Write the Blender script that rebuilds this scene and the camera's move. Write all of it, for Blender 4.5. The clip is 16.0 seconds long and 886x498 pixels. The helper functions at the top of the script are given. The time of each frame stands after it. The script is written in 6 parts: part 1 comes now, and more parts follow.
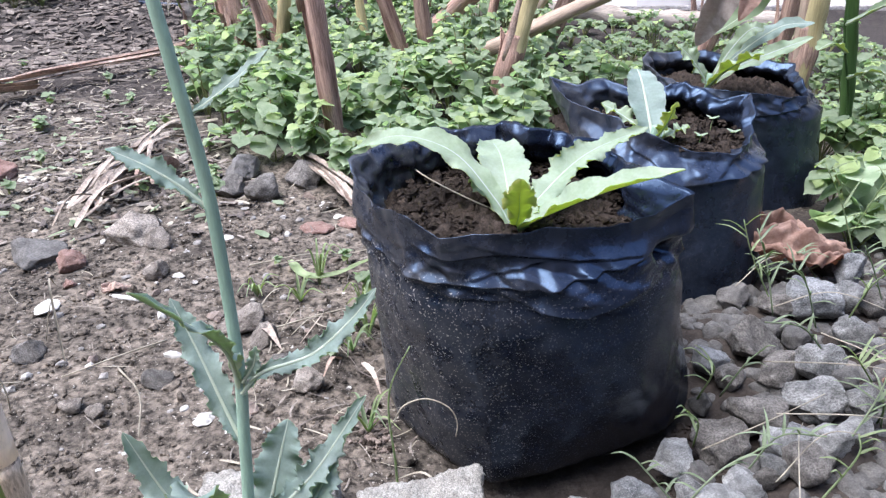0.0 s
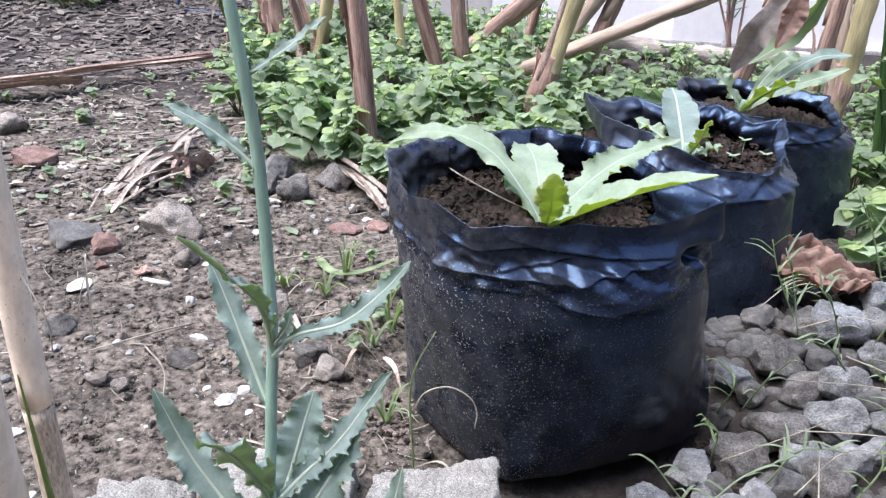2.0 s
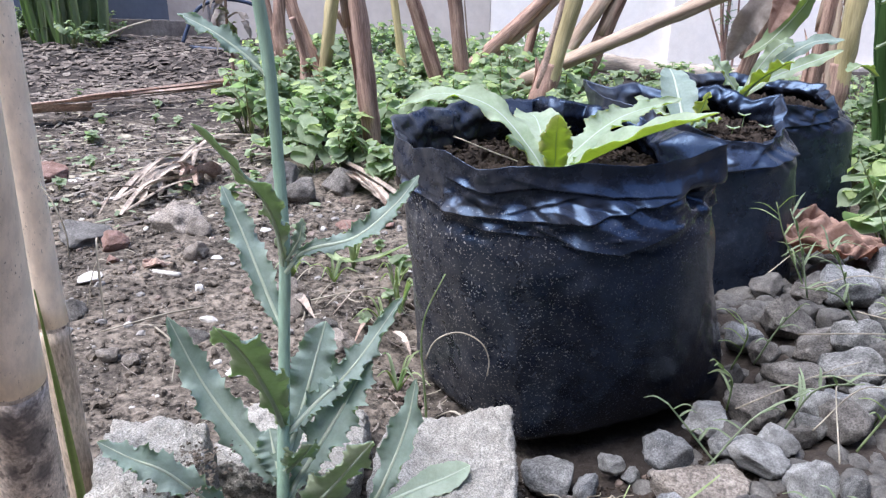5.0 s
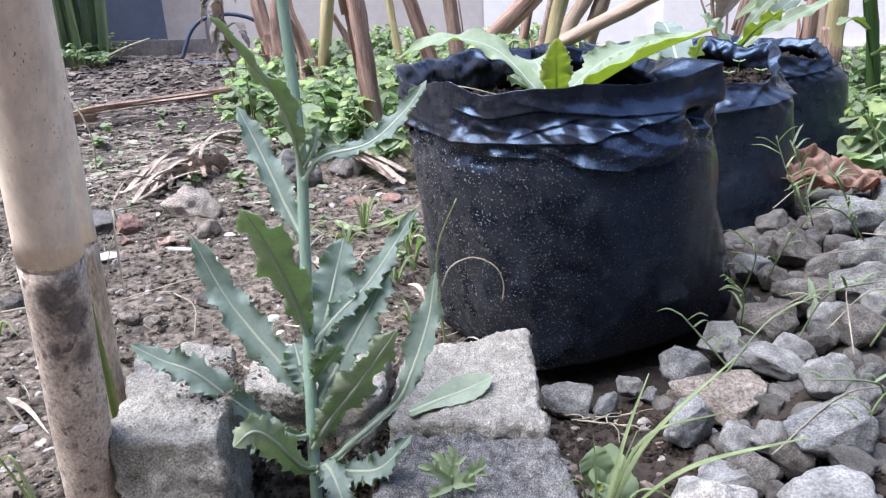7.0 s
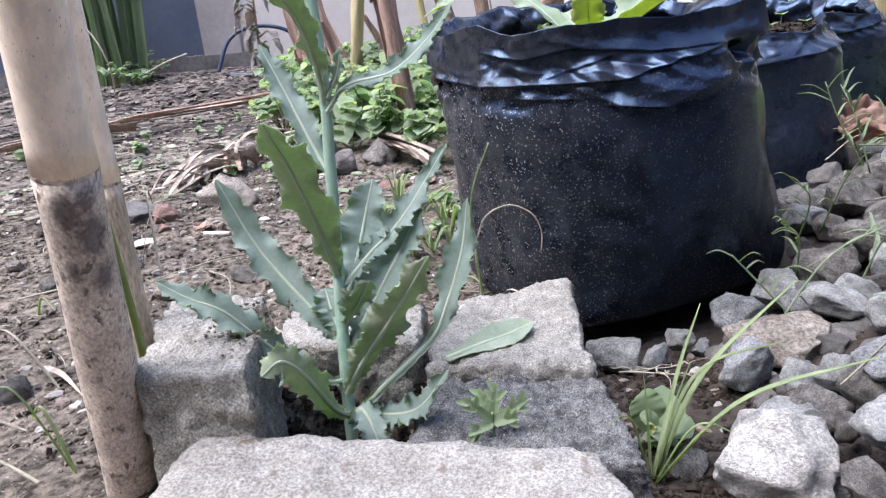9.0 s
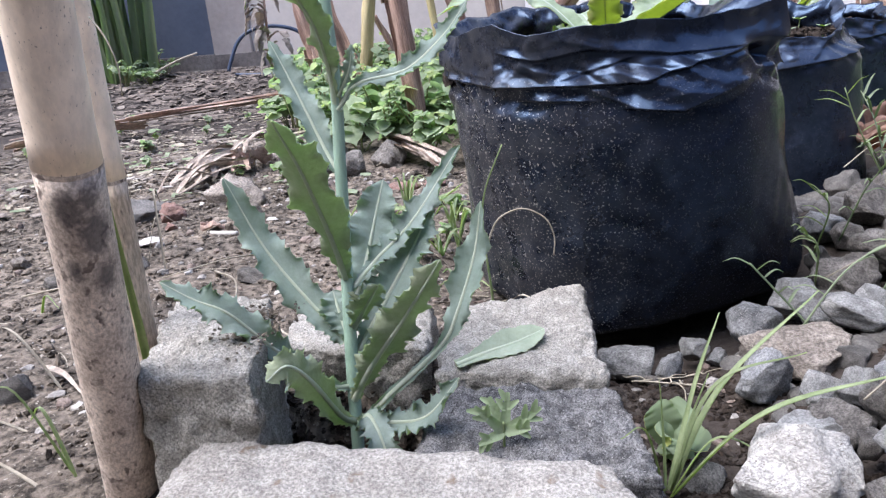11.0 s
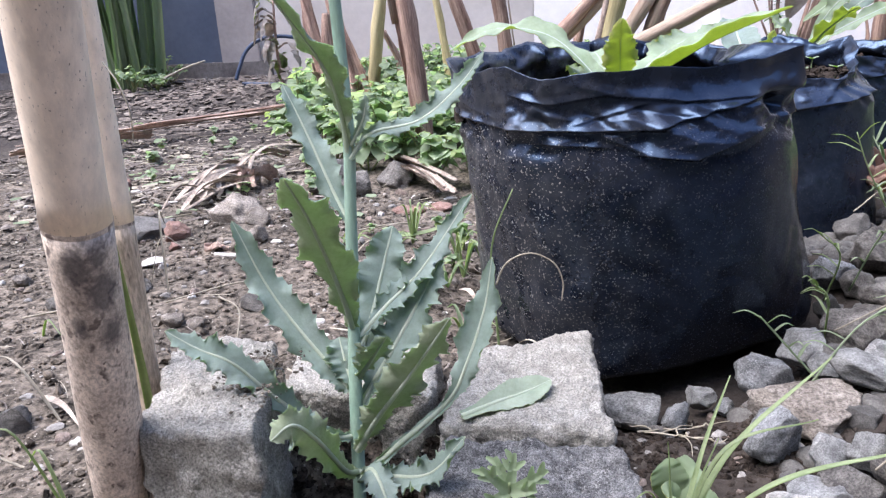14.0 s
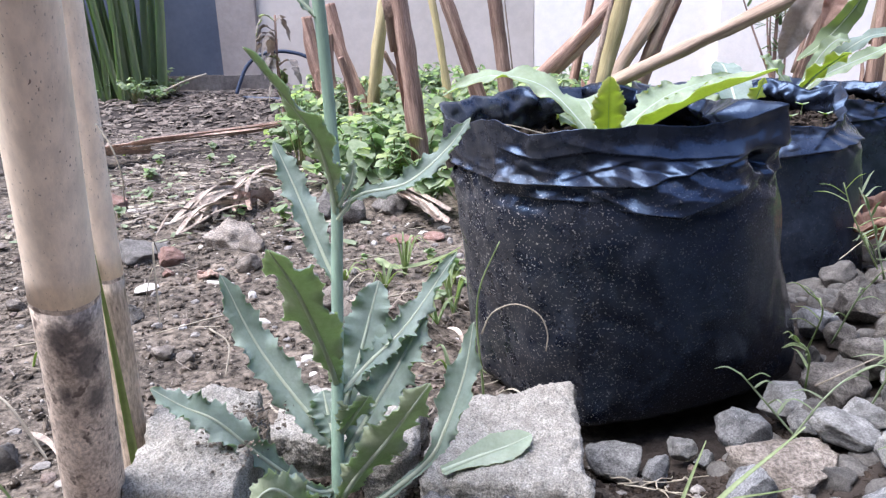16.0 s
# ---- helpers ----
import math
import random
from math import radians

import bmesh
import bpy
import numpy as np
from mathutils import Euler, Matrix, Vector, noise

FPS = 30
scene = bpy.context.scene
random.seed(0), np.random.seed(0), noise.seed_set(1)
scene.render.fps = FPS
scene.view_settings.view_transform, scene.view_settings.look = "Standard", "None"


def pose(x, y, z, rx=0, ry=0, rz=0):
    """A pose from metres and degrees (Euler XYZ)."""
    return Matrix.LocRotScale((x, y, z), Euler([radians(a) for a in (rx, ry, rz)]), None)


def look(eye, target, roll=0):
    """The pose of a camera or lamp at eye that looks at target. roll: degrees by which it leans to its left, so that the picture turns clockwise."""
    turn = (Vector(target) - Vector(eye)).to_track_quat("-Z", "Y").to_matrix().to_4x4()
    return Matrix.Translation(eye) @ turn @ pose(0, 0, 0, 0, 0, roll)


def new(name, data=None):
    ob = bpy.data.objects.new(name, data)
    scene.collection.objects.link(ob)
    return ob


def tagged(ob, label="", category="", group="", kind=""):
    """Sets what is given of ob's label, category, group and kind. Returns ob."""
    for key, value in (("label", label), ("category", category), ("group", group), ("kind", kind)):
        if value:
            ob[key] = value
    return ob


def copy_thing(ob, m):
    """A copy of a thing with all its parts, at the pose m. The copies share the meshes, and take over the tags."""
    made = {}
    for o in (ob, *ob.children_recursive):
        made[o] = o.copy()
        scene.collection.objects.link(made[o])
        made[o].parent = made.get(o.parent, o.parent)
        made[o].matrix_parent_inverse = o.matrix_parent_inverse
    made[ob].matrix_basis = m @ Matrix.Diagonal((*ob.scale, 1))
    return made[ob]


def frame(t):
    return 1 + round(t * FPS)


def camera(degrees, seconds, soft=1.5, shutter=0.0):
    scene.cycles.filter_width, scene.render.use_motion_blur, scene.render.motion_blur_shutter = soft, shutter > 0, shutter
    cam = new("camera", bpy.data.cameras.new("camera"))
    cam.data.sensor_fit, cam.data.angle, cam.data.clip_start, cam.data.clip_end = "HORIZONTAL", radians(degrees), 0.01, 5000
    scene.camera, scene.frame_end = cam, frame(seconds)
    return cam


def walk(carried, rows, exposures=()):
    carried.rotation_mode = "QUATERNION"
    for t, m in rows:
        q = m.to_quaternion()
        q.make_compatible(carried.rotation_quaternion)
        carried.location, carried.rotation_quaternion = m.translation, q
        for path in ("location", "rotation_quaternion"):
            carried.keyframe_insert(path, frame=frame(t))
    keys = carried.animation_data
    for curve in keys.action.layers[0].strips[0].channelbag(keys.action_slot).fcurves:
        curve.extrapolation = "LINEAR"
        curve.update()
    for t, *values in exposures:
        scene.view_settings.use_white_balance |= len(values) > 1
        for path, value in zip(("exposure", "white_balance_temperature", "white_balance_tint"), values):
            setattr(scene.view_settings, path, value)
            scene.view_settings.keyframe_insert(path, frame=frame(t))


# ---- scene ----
cam = camera(63.1, 16.0, soft=1.3)
METRES, EYE, TILT, LEAN, TURN = 0.40, 0.545, -27.5, 0.0, 0.0
ROWS = [
    (0.0, 0.0, 0.0, 0.0, 0.0, 0.0, -0.0),
    (0.5, -0.002, 0.0043, -0.0076, 1.29, -0.07, -1.55),
    (1.0, 0.0139, -0.0043, -0.0507, 1.57, 1.21, -2.56),
    (1.5, 0.0005, -0.0167, -0.0718, 1.19, 1.25, -2.78),
    (2.0, -0.0228, -0.0262, -0.0862, 1.48, 2.11, -3.67),
    (2.5, -0.0286, -0.0261, -0.1243, 1.79, 2.94, -3.86),
    (3.0, -0.0096, -0.0174, -0.1753, 2.43, 4.01, -3.84),
    (3.5, -0.006, -0.0267, -0.2137, 2.31, 4.42, -3.8),
    (4.0, -0.0071, -0.0249, -0.2368, 2.17, 4.74, -3.51),
    (6.5, -0.0333, -0.0463, -0.4872, 2.39, 7.12, 0.58),
    (7.0, -0.0304, -0.0457, -0.5319, 2.78, 7.23, 1.09),
    (7.5, -0.0152, -0.034, -0.56, 3.58, 7.5, 1.12),
    (8.0, -0.0217, -0.0171, -0.6058, 4.66, 8.05, 1.95),
    (8.5, -0.0295, 0.0191, -0.6395, 5.61, 8.19, 2.53),
    (9.0, -0.0262, 0.0359, -0.6713, 6.28, 8.52, 2.74),
    (11.5, -0.0403, 0.0719, -0.6647, 6.6, 8.77, 1.7),
    (12.0, -0.0373, 0.0682, -0.6691, 6.21, 8.8, 2.11),
    (12.5, -0.0424, 0.0735, -0.6597, 6.24, 8.84, 1.92),
    (13.0, -0.042, 0.0799, -0.6529, 6.46, 9.03, 1.84),
    (13.5, -0.0365, 0.0726, -0.6225, 6.26, 9.11, 0.92),
    (14.0, -0.0532, 0.0687, -0.5872, 6.44, 9.37, 0.16),
    (14.5, -0.0438, 0.0665, -0.5703, 6.13, 9.44, -0.11),
    (15.0, -0.0357, 0.0523, -0.5518, 6.21, 9.8, -0.38),
    (15.5, -0.0332, 0.0494, -0.5357, 6.05, 9.81, -0.37),
    (16.0, -0.0266, 0.0345, -0.5044, 6.05, 10.15, -1.13),
]
walk(cam, [(t, pose(0, 0, EYE, TILT, LEAN, TURN) @ pose(METRES * x, METRES * y, METRES * z, 90 + pitch, roll, yaw)) for t, x, y, z, yaw, pitch, roll in ROWS],
     [(0.0, 1.92, 6050, 13), (2.0, 1.89, 6050, 13), (4.0, 1.81, 6050, 13), (6.5, 1.87, 6080, 13), (8.5, 1.94, 6120, 14), (11.5, 1.86, 6150, 14), (12.5, 1.87, 6150, 14), (14.0, 1.96, 6150, 15), (16.0, 1.97, 6150, 15)])

# ---- light: bright sky over a shaded yard ----
world = bpy.data.worlds.new("sky")
scene.world = world
world.use_nodes = True
wn = world.node_tree.nodes
sky = wn.new("ShaderNodeTexSky")
sky.sky_type, sky.sun_disc = "NISHITA", False
sky.sun_elevation, sky.sun_rotation = radians(66), radians(255)
sky.air_density, sky.dust_density, sky.ozone_density = 1.0, 1.8, 1.0
world.node_tree.links.new(sky.outputs[0], wn["Background"].inputs[0])
wn["Background"].inputs[1].default_value = 0.15
sun_data = bpy.data.lights.new("sun", "SUN")
sun_data.energy, sun_data.angle, sun_data.color = 2.2, radians(48), (1.0, 0.97, 0.94)
sun = new("sun", sun_data)
sun.matrix_world = look((-1.7, -0.45, 4.0), (0, 0, 0))


# ---- materials ----
def mat(name, c1, c2, scale=20.0, rough=0.8, bump=0.3, bscale=120.0, speck=None, trans=None, vary=0.0, spec=0.3, stretch=(1, 1, 1), fine=0.25, rough2=None, splash=False, veins=None, thin=0.48):
    """A surface: two tones in a broad noise, a finer grain, bump, optional specks (colour, scale, share) and see-through light."""
    m = bpy.data.materials.new(name)
    m.use_nodes = True
    n, l = m.node_tree.nodes, m.node_tree.links
    b = n["Principled BSDF"]
    tc, mp = n.new("ShaderNodeTexCoord"), n.new("ShaderNodeMapping")
    mp.inputs["Scale"].default_value = stretch
    l.new(tc.outputs["Object"], mp.inputs[0])
    oi = n.new("ShaderNodeObjectInfo")
    if vary:
        add = n.new("ShaderNodeVectorMath")
        add.operation = "MULTIPLY_ADD"
        l.new(oi.outputs["Random"], add.inputs[0])
        add.inputs[1].default_value = (9.0, 7.0, 5.0)
        l.new(mp.outputs[0], add.inputs[2])
        co = add.outputs[0]
    else:
        co = mp.outputs[0]

    def noise_at(s, detail=6.0, r=0.6):
        t = n.new("ShaderNodeTexNoise")
        t.inputs["Scale"].default_value, t.inputs["Detail"].default_value, t.inputs["Roughness"].default_value = s, detail, r
        l.new(co, t.inputs["Vector"])
        return t.outputs["Fac"]

    ramp = n.new("ShaderNodeValToRGB")
    ramp.color_ramp.elements[0].position, ramp.color_ramp.elements[1].position = 0.34, 0.66
    ramp.color_ramp.elements[0].color, ramp.color_ramp.elements[1].color = (*c1, 1), (*c2, 1)
    l.new(noise_at(scale), ramp.inputs[0])
    grain = n.new("ShaderNodeMapRange")
    grain.inputs["From Min"].default_value, grain.inputs["From Max"].default_value = 0.38, 0.62
    grain.inputs["To Min"].default_value, grain.inputs["To Max"].default_value = 1 - fine, 1 + fine
    fine_noise = noise_at(scale * 9, 4.0, 0.7)
    l.new(fine_noise, grain.inputs[0])
    hsv = n.new("ShaderNodeHueSaturation")
    l.new(ramp.outputs[0], hsv.inputs["Color"])
    value = grain.outputs[0]
    if vary:
        rnd = n.new("ShaderNodeMapRange")
        rnd.inputs["To Min"].default_value, rnd.inputs["To Max"].default_value = 1 - vary, 1 + vary
        l.new(oi.outputs["Random"], rnd.inputs[0])
        mul = n.new("ShaderNodeMath")
        mul.operation = "MULTIPLY"
        l.new(rnd.outputs[0], mul.inputs[0]), l.new(value, mul.inputs[1])
        value = mul.outputs[0]
    l.new(value, hsv.inputs["Value"])
    colour = hsv.outputs[0]
    if speck:
        tint, sscale, share = speck[:3]
        near = n.new("ShaderNodeMapRange")
        low = 0.72 - 0.42 * share
        near.inputs["From Min"].default_value, near.inputs["From Max"].default_value = low, low + 0.05
        l.new(noise_at(sscale * 1.4, 2.0, 0.55), near.inputs[0])
        mask = n.new("ShaderNodeMapRange")
        mask.inputs["From Min"].default_value, mask.inputs["From Max"].default_value = (0.15, 0.45) if splash else (0.40, 0.60)
        l.new(noise_at(scale * 2.5, 3.0), mask.inputs[0])
        mul = n.new("ShaderNodeMath")
        mul.operation = "MULTIPLY"
        l.new(near.outputs[0], mul.inputs[0]), l.new(mask.outputs[0], mul.inputs[1])
        if splash:
            sep, across, m2 = n.new("ShaderNodeSeparateXYZ"), n.new("ShaderNodeMapRange"), n.new("ShaderNodeMath")
            l.new(tc.outputs["Object"], sep.inputs[0]), l.new(sep.outputs[0], across.inputs[0])
            across.inputs["From Min"].default_value, across.inputs["From Max"].default_value = 0.00, -0.17
            across.inputs["To Min"].default_value, across.inputs["To Max"].default_value = 0.10, 1.0
            m2.operation = "MULTIPLY"
            l.new(mul.outputs[0], m2.inputs[0]), l.new(across.outputs[0], m2.inputs[1])
            below, m3 = n.new("ShaderNodeMapRange"), n.new("ShaderNodeMath")
            below.inputs["From Min"].default_value, below.inputs["From Max"].default_value = 0.256, 0.236
            below.inputs["To Min"].default_value = 0.12
            m3.operation = "MULTIPLY"
            l.new(sep.outputs[2], below.inputs[0]), l.new(m2.outputs[0], m3.inputs[0]), l.new(below.outputs[0], m3.inputs[1])
            mul = m3
            dust_at, dust_in, dust = n.new("ShaderNodeMapRange"), n.new("ShaderNodeMapRange"), n.new("ShaderNodeMix")
            dust_at.inputs["From Min"].default_value, dust_at.inputs["From Max"].default_value = 0.02, -0.16
            dust_in.inputs["From Min"].default_value, dust_in.inputs["From Max"].default_value, dust_in.inputs["To Max"].default_value = 0.38, 0.64, 0.55
            l.new(sep.outputs[0], dust_at.inputs[0]), l.new(noise_at(38.0, 7.0, 0.7), dust_in.inputs[0])
            m4 = n.new("ShaderNodeMath")
            m4.operation = "MULTIPLY"
            l.new(dust_at.outputs[0], m4.inputs[0]), l.new(dust_in.outputs[0], m4.inputs[1])
            dust.data_type = "RGBA"
            dust.inputs["B"].default_value = (0.088, 0.084, 0.081, 1)
            l.new(m4.outputs[0], dust.inputs["Factor"]), l.new(colour, dust.inputs["A"])
            colour = dust.outputs["Result"]
            dusty = m4.outputs[0]
        mix = n.new("ShaderNodeMix")
        mix.data_type = "RGBA"
        l.new(mul.outputs[0], mix.inputs["Factor"]), l.new(colour, mix.inputs["A"])
        mix.inputs["B"].default_value = (*tint, 1)
        colour = mix.outputs["Result"]
    if veins:
        uv, sep = n.new("ShaderNodeUVMap"), n.new("ShaderNodeSeparateXYZ")
        l.new(uv.outputs[0], sep.inputs[0])

        def calc(op, a, c, d=0.0):
            k = n.new("ShaderNodeMath")
            k.operation = op
            for slot, x in enumerate((a, c, d)):
                if isinstance(x, float):
                    k.inputs[slot].default_value = x
                else:
                    l.new(x, k.inputs[slot])
            return k.outputs[0]
        away = calc("ABSOLUTE", calc("SUBTRACT", sep.outputs[1], 0.5), 0.0)
        wob = calc("MULTIPLY_ADD", noise_at(90.0, 2.0), 0.5, calc("MULTIPLY", sep.outputs[0], 10.0))
        saw = calc("FRACT", calc("SUBTRACT", wob, calc("MULTIPLY", away, 2.6)), 0.0)
        line = n.new("ShaderNodeMapRange")
        line.inputs["From Min"].default_value, line.inputs["From Max"].default_value = 0.07, 0.0
        line.inputs["To Max"].default_value = 0.55
        l.new(calc("ABSOLUTE", calc("SUBTRACT", saw, 0.5), 0.0), line.inputs[0])
        vm = n.new("ShaderNodeMix")
        vm.data_type = "RGBA"
        l.new(line.outputs[0], vm.inputs["Factor"]), l.new(colour, vm.inputs["A"])
        vm.inputs["B"].default_value = (*veins, 1)
        colour = vm.outputs["Result"]
    l.new(colour, b.inputs["Base Color"])
    b.inputs["Roughness"].default_value = rough
    if rough2 is not None:
        rr = n.new("ShaderNodeMapRange")
        rr.inputs["From Min"].default_value, rr.inputs["From Max"].default_value = 0.35, 0.65
        rr.inputs["To Min"].default_value, rr.inputs["To Max"].default_value = rough, rough2
        l.new(noise_at(scale * 1.7, 5.0), rr.inputs[0])
        l.new(rr.outputs[0], b.inputs["Roughness"])
        if splash:
            matt = n.new("ShaderNodeMath")
            matt.operation = "MULTIPLY_ADD"
            matt.inputs[1].default_value = 0.45
            l.new(dusty, matt.inputs[0]), l.new(rr.outputs[0], matt.inputs[2])
            l.new(matt.outputs[0], b.inputs["Roughness"])
    b.inputs["Specular IOR Level"].default_value = spec
    if bump:
        bp = n.new("ShaderNodeBump")
        bp.inputs["Strength"].default_value, bp.inputs["Distance"].default_value = bump, 0.004
        l.new(noise_at(bscale, 8.0, 0.65), bp.inputs["Height"])
        l.new(bp.outputs[0], b.inputs["Normal"])
    if trans:
        tr, mx = n.new("ShaderNodeBsdfTranslucent"), n.new("ShaderNodeMixShader")
        tr.inputs[0].default_value = (*trans, 1)
        mx.inputs[0].default_value = thin
        l.new(b.outputs[0], mx.inputs[1]), l.new(tr.outputs[0], mx.inputs[2])
        l.new(mx.outputs[0], n["Material Output"].inputs[0])
    return m


SOIL = mat("soil", (0.056, 0.0475, 0.0395), (0.149, 0.1245, 0.1010), 9, 0.95, 1.0, 150, ((0.34, 0.31, 0.27), 190, 0.20), fine=0.75, spec=0.15)
n, l = SOIL.node_tree.nodes, SOIL.node_tree.links
zone_tc, zone_sep, zone_noise, zone_mix = n.new("ShaderNodeTexCoord"), n.new("ShaderNodeSeparateXYZ"), n.new("ShaderNodeTexNoise"), n.new("ShaderNodeMix")
zone_noise.inputs["Scale"].default_value = 3.0
l.new(zone_tc.outputs["Object"], zone_sep.inputs[0]), l.new(zone_tc.outputs["Object"], zone_noise.inputs["Vector"])
zone_add, zone_ramp = n.new("ShaderNodeMath"), n.new("ShaderNodeMapRange")
zone_add.operation = "MULTIPLY_ADD"
l.new(zone_noise.outputs["Fac"], zone_add.inputs[0])
zone_add.inputs[1].default_value = 0.9
l.new(zone_sep.outputs[1], zone_add.inputs[2])
l.new(zone_add.outputs[0], zone_ramp.inputs[0])
zone_ramp.inputs["From Min"].default_value, zone_ramp.inputs["From Max"].default_value, zone_ramp.inputs["To Max"].default_value = 1.95, 2.55, 0.84
zone_mix.data_type = "RGBA"
zone_mix.inputs["B"].default_value = (0.030, 0.026, 0.026, 1)
old = n["Principled BSDF"].inputs["Base Color"].links[0].from_socket
l.new(old, zone_mix.inputs["A"]), l.new(zone_ramp.outputs[0], zone_mix.inputs["Factor"])
# soil under gravel and hollow: damp, plus shade between stones painted into its colour
damp_shade_x, damp_shade_y, damp_shade, damp_shade_mix = n.new("ShaderNodeMapRange"), n.new("ShaderNodeMapRange"), n.new("ShaderNodeMath"), n.new("ShaderNodeMix")
damp_shade_x.inputs["From Min"].default_value, damp_shade_x.inputs["From Max"].default_value, damp_shade_x.inputs["To Max"].default_value = 0.03, 0.09, 0.85
damp_shade_y.inputs["From Min"].default_value, damp_shade_y.inputs["From Max"].default_value = 1.25, 1.10
damp_shade.operation, damp_shade_mix.data_type = "MULTIPLY", "RGBA"
l.new(zone_sep.outputs[0], damp_shade_x.inputs[0]), l.new(zone_sep.outputs[1], damp_shade_y.inputs[0])
damp_shade_x_end, damp_shade_y_end, damp_shade_two, damp_shade_all = n.new("ShaderNodeMapRange"), n.new("ShaderNodeMapRange"), n.new("ShaderNodeMath"), n.new("ShaderNodeMath")
damp_shade_x_end.inputs["From Min"].default_value, damp_shade_x_end.inputs["From Max"].default_value = 1.25, 0.85
damp_shade_y_end.inputs["From Min"].default_value, damp_shade_y_end.inputs["From Max"].default_value = -0.20, 0.12
damp_shade_two.operation, damp_shade_all.operation = "MULTIPLY", "MULTIPLY"
l.new(zone_sep.outputs[0], damp_shade_x_end.inputs[0]), l.new(zone_sep.outputs[1], damp_shade_y_end.inputs[0])
l.new(damp_shade_x_end.outputs[0], damp_shade_two.inputs[0]), l.new(damp_shade_y_end.outputs[0], damp_shade_two.inputs[1])
l.new(damp_shade_x.outputs[0], damp_shade.inputs[0]), l.new(damp_shade_y.outputs[0], damp_shade.inputs[1])
l.new(damp_shade.outputs[0], damp_shade_all.inputs[0]), l.new(damp_shade_two.outputs[0], damp_shade_all.inputs[1])
damp_shade_mix.inputs["B"].default_value = (0.030, 0.024, 0.021, 1)
l.new(damp_shade_all.outputs[0], damp_shade_mix.inputs["Factor"]), l.new(zone_mix.outputs["Result"], damp_shade_mix.inputs["A"])
l.new(damp_shade_mix.outputs["Result"], n["Principled BSDF"].inputs["Base Color"])
# potting soil of the bags; also colours shaded soil in pit and hollow dark
BAG_AND_SHADE_SOIL = mat("potting_and_shade_soil", (0.012, 0.009, 0.007), (0.045, 0.034, 0.027), 60, 0.95, 1.0, 140, fine=0.5, spec=0.15)
PLASTIC = mat("black_plastic_film", (0.0044, 0.0060, 0.0118), (0.0088, 0.0120, 0.0218), 9, 0.16, 0.16, 60, ((0.44, 0.42, 0.385), 340, 0.248), fine=0.2, spec=0.50, rough2=0.27, splash=True)
PLASTIC_DUSTY = mat("dusty_plastic_film", (0.0070, 0.0090, 0.0160), (0.0150, 0.0185, 0.0290), 14, 0.20, 0.20, 60, ((0.26, 0.245, 0.215), 330, 0.22), fine=0.35, spec=0.62, rough2=0.42, splash=True)
CONCRETE = mat("weathered_concrete", (0.245, 0.231, 0.205), (0.410, 0.389, 0.350), 75, 0.92, 1.0, 420, ((0.105, 0.098, 0.088), 520, 0.27), fine=0.42, spec=0.2)
CONCRETE_DARK = mat("dark_concrete", (0.062, 0.061, 0.062), (0.225, 0.221, 0.218), 95, 0.92, 1.0, 420, ((0.37, 0.365, 0.35), 480, 0.27), fine=0.60, spec=0.2)
SLAB = mat("pale_stone_slab", (0.275, 0.256, 0.230), (0.405, 0.384, 0.350), 60, 0.9, 1.0, 330, ((0.20, 0.16, 0.125), 40, 0.22), fine=0.38, spec=0.2)
STONES = [
    mat("grey_gravel", (0.108, 0.108, 0.106), (0.315, 0.312, 0.302), 1.5, 0.85, 1.0, 22, ((0.07, 0.07, 0.07), 26, 0.30), vary=0.18, fine=0.44, spec=0.25),
    mat("brownish_gravel", (0.085, 0.078, 0.071), (0.235, 0.217, 0.198), 1.5, 0.88, 1.0, 22, ((0.09, 0.075, 0.065), 26, 0.30), vary=0.18, fine=0.44, spec=0.25),
    mat("bluish_gravel", (0.110, 0.114, 0.118), (0.310, 0.313, 0.315), 1.5, 0.82, 1.0, 22, ((0.55, 0.55, 0.55), 26, 0.30), vary=0.18, fine=0.44, spec=0.3),
    mat("dark_gravel", (0.085, 0.080, 0.075), (0.175, 0.165, 0.155), 1.7, 0.75, 1.0, 22, vary=0.25, fine=0.32, spec=0.35),
    mat("pale_gravel", (0.20, 0.20, 0.196), (0.46, 0.457, 0.445), 1.5, 0.85, 1.0, 22, ((0.16, 0.15, 0.14), 26, 0.30), vary=0.12, fine=0.32, spec=0.25),
    mat("white_rock", (0.40, 0.38, 0.355), (0.62, 0.60, 0.565), 1.7, 0.88, 1.0, 22, ((0.20, 0.17, 0.14), 26, 0.30), vary=0.05, fine=0.32, spec=0.25),
    mat("dusty_stone", (0.165, 0.142, 0.122), (0.350, 0.310, 0.270), 1.5, 0.9, 1.0, 22, ((0.12, 0.095, 0.08), 20, 0.34), vary=0.18, fine=0.44, spec=0.2),
]
PEBBLE = mat("grey_pebble", (0.15, 0.14, 0.13), (0.32, 0.30, 0.28), 90, 0.88, 0.6, 300, fine=0.3)
PEBBLE_BROWN = mat("brown_pebble", (0.12, 0.092, 0.078), (0.25, 0.20, 0.17), 90, 0.9, 0.6, 300, fine=0.3)
BRICKRED = mat("red_rubble", (0.150, 0.086, 0.069), (0.265, 0.170, 0.145), 2.5, 0.93, 0.9, 8, ((0.42, 0.38, 0.34), 20, 0.25), vary=0.15)
CHIP = mat("white_chip", (0.28, 0.265, 0.245), (0.46, 0.44, 0.41), 2.5, 0.8, 0.4, 6, vary=0.15)
LEAF_TOP = mat("thistle_leaf_upper", (0.240, 0.312, 0.280), (0.362, 0.432, 0.398), 26, 0.62, 0.35, 160, trans=(0.26, 0.38, 0.18), veins=(0.30, 0.38, 0.33), fine=0.12, spec=0.3)
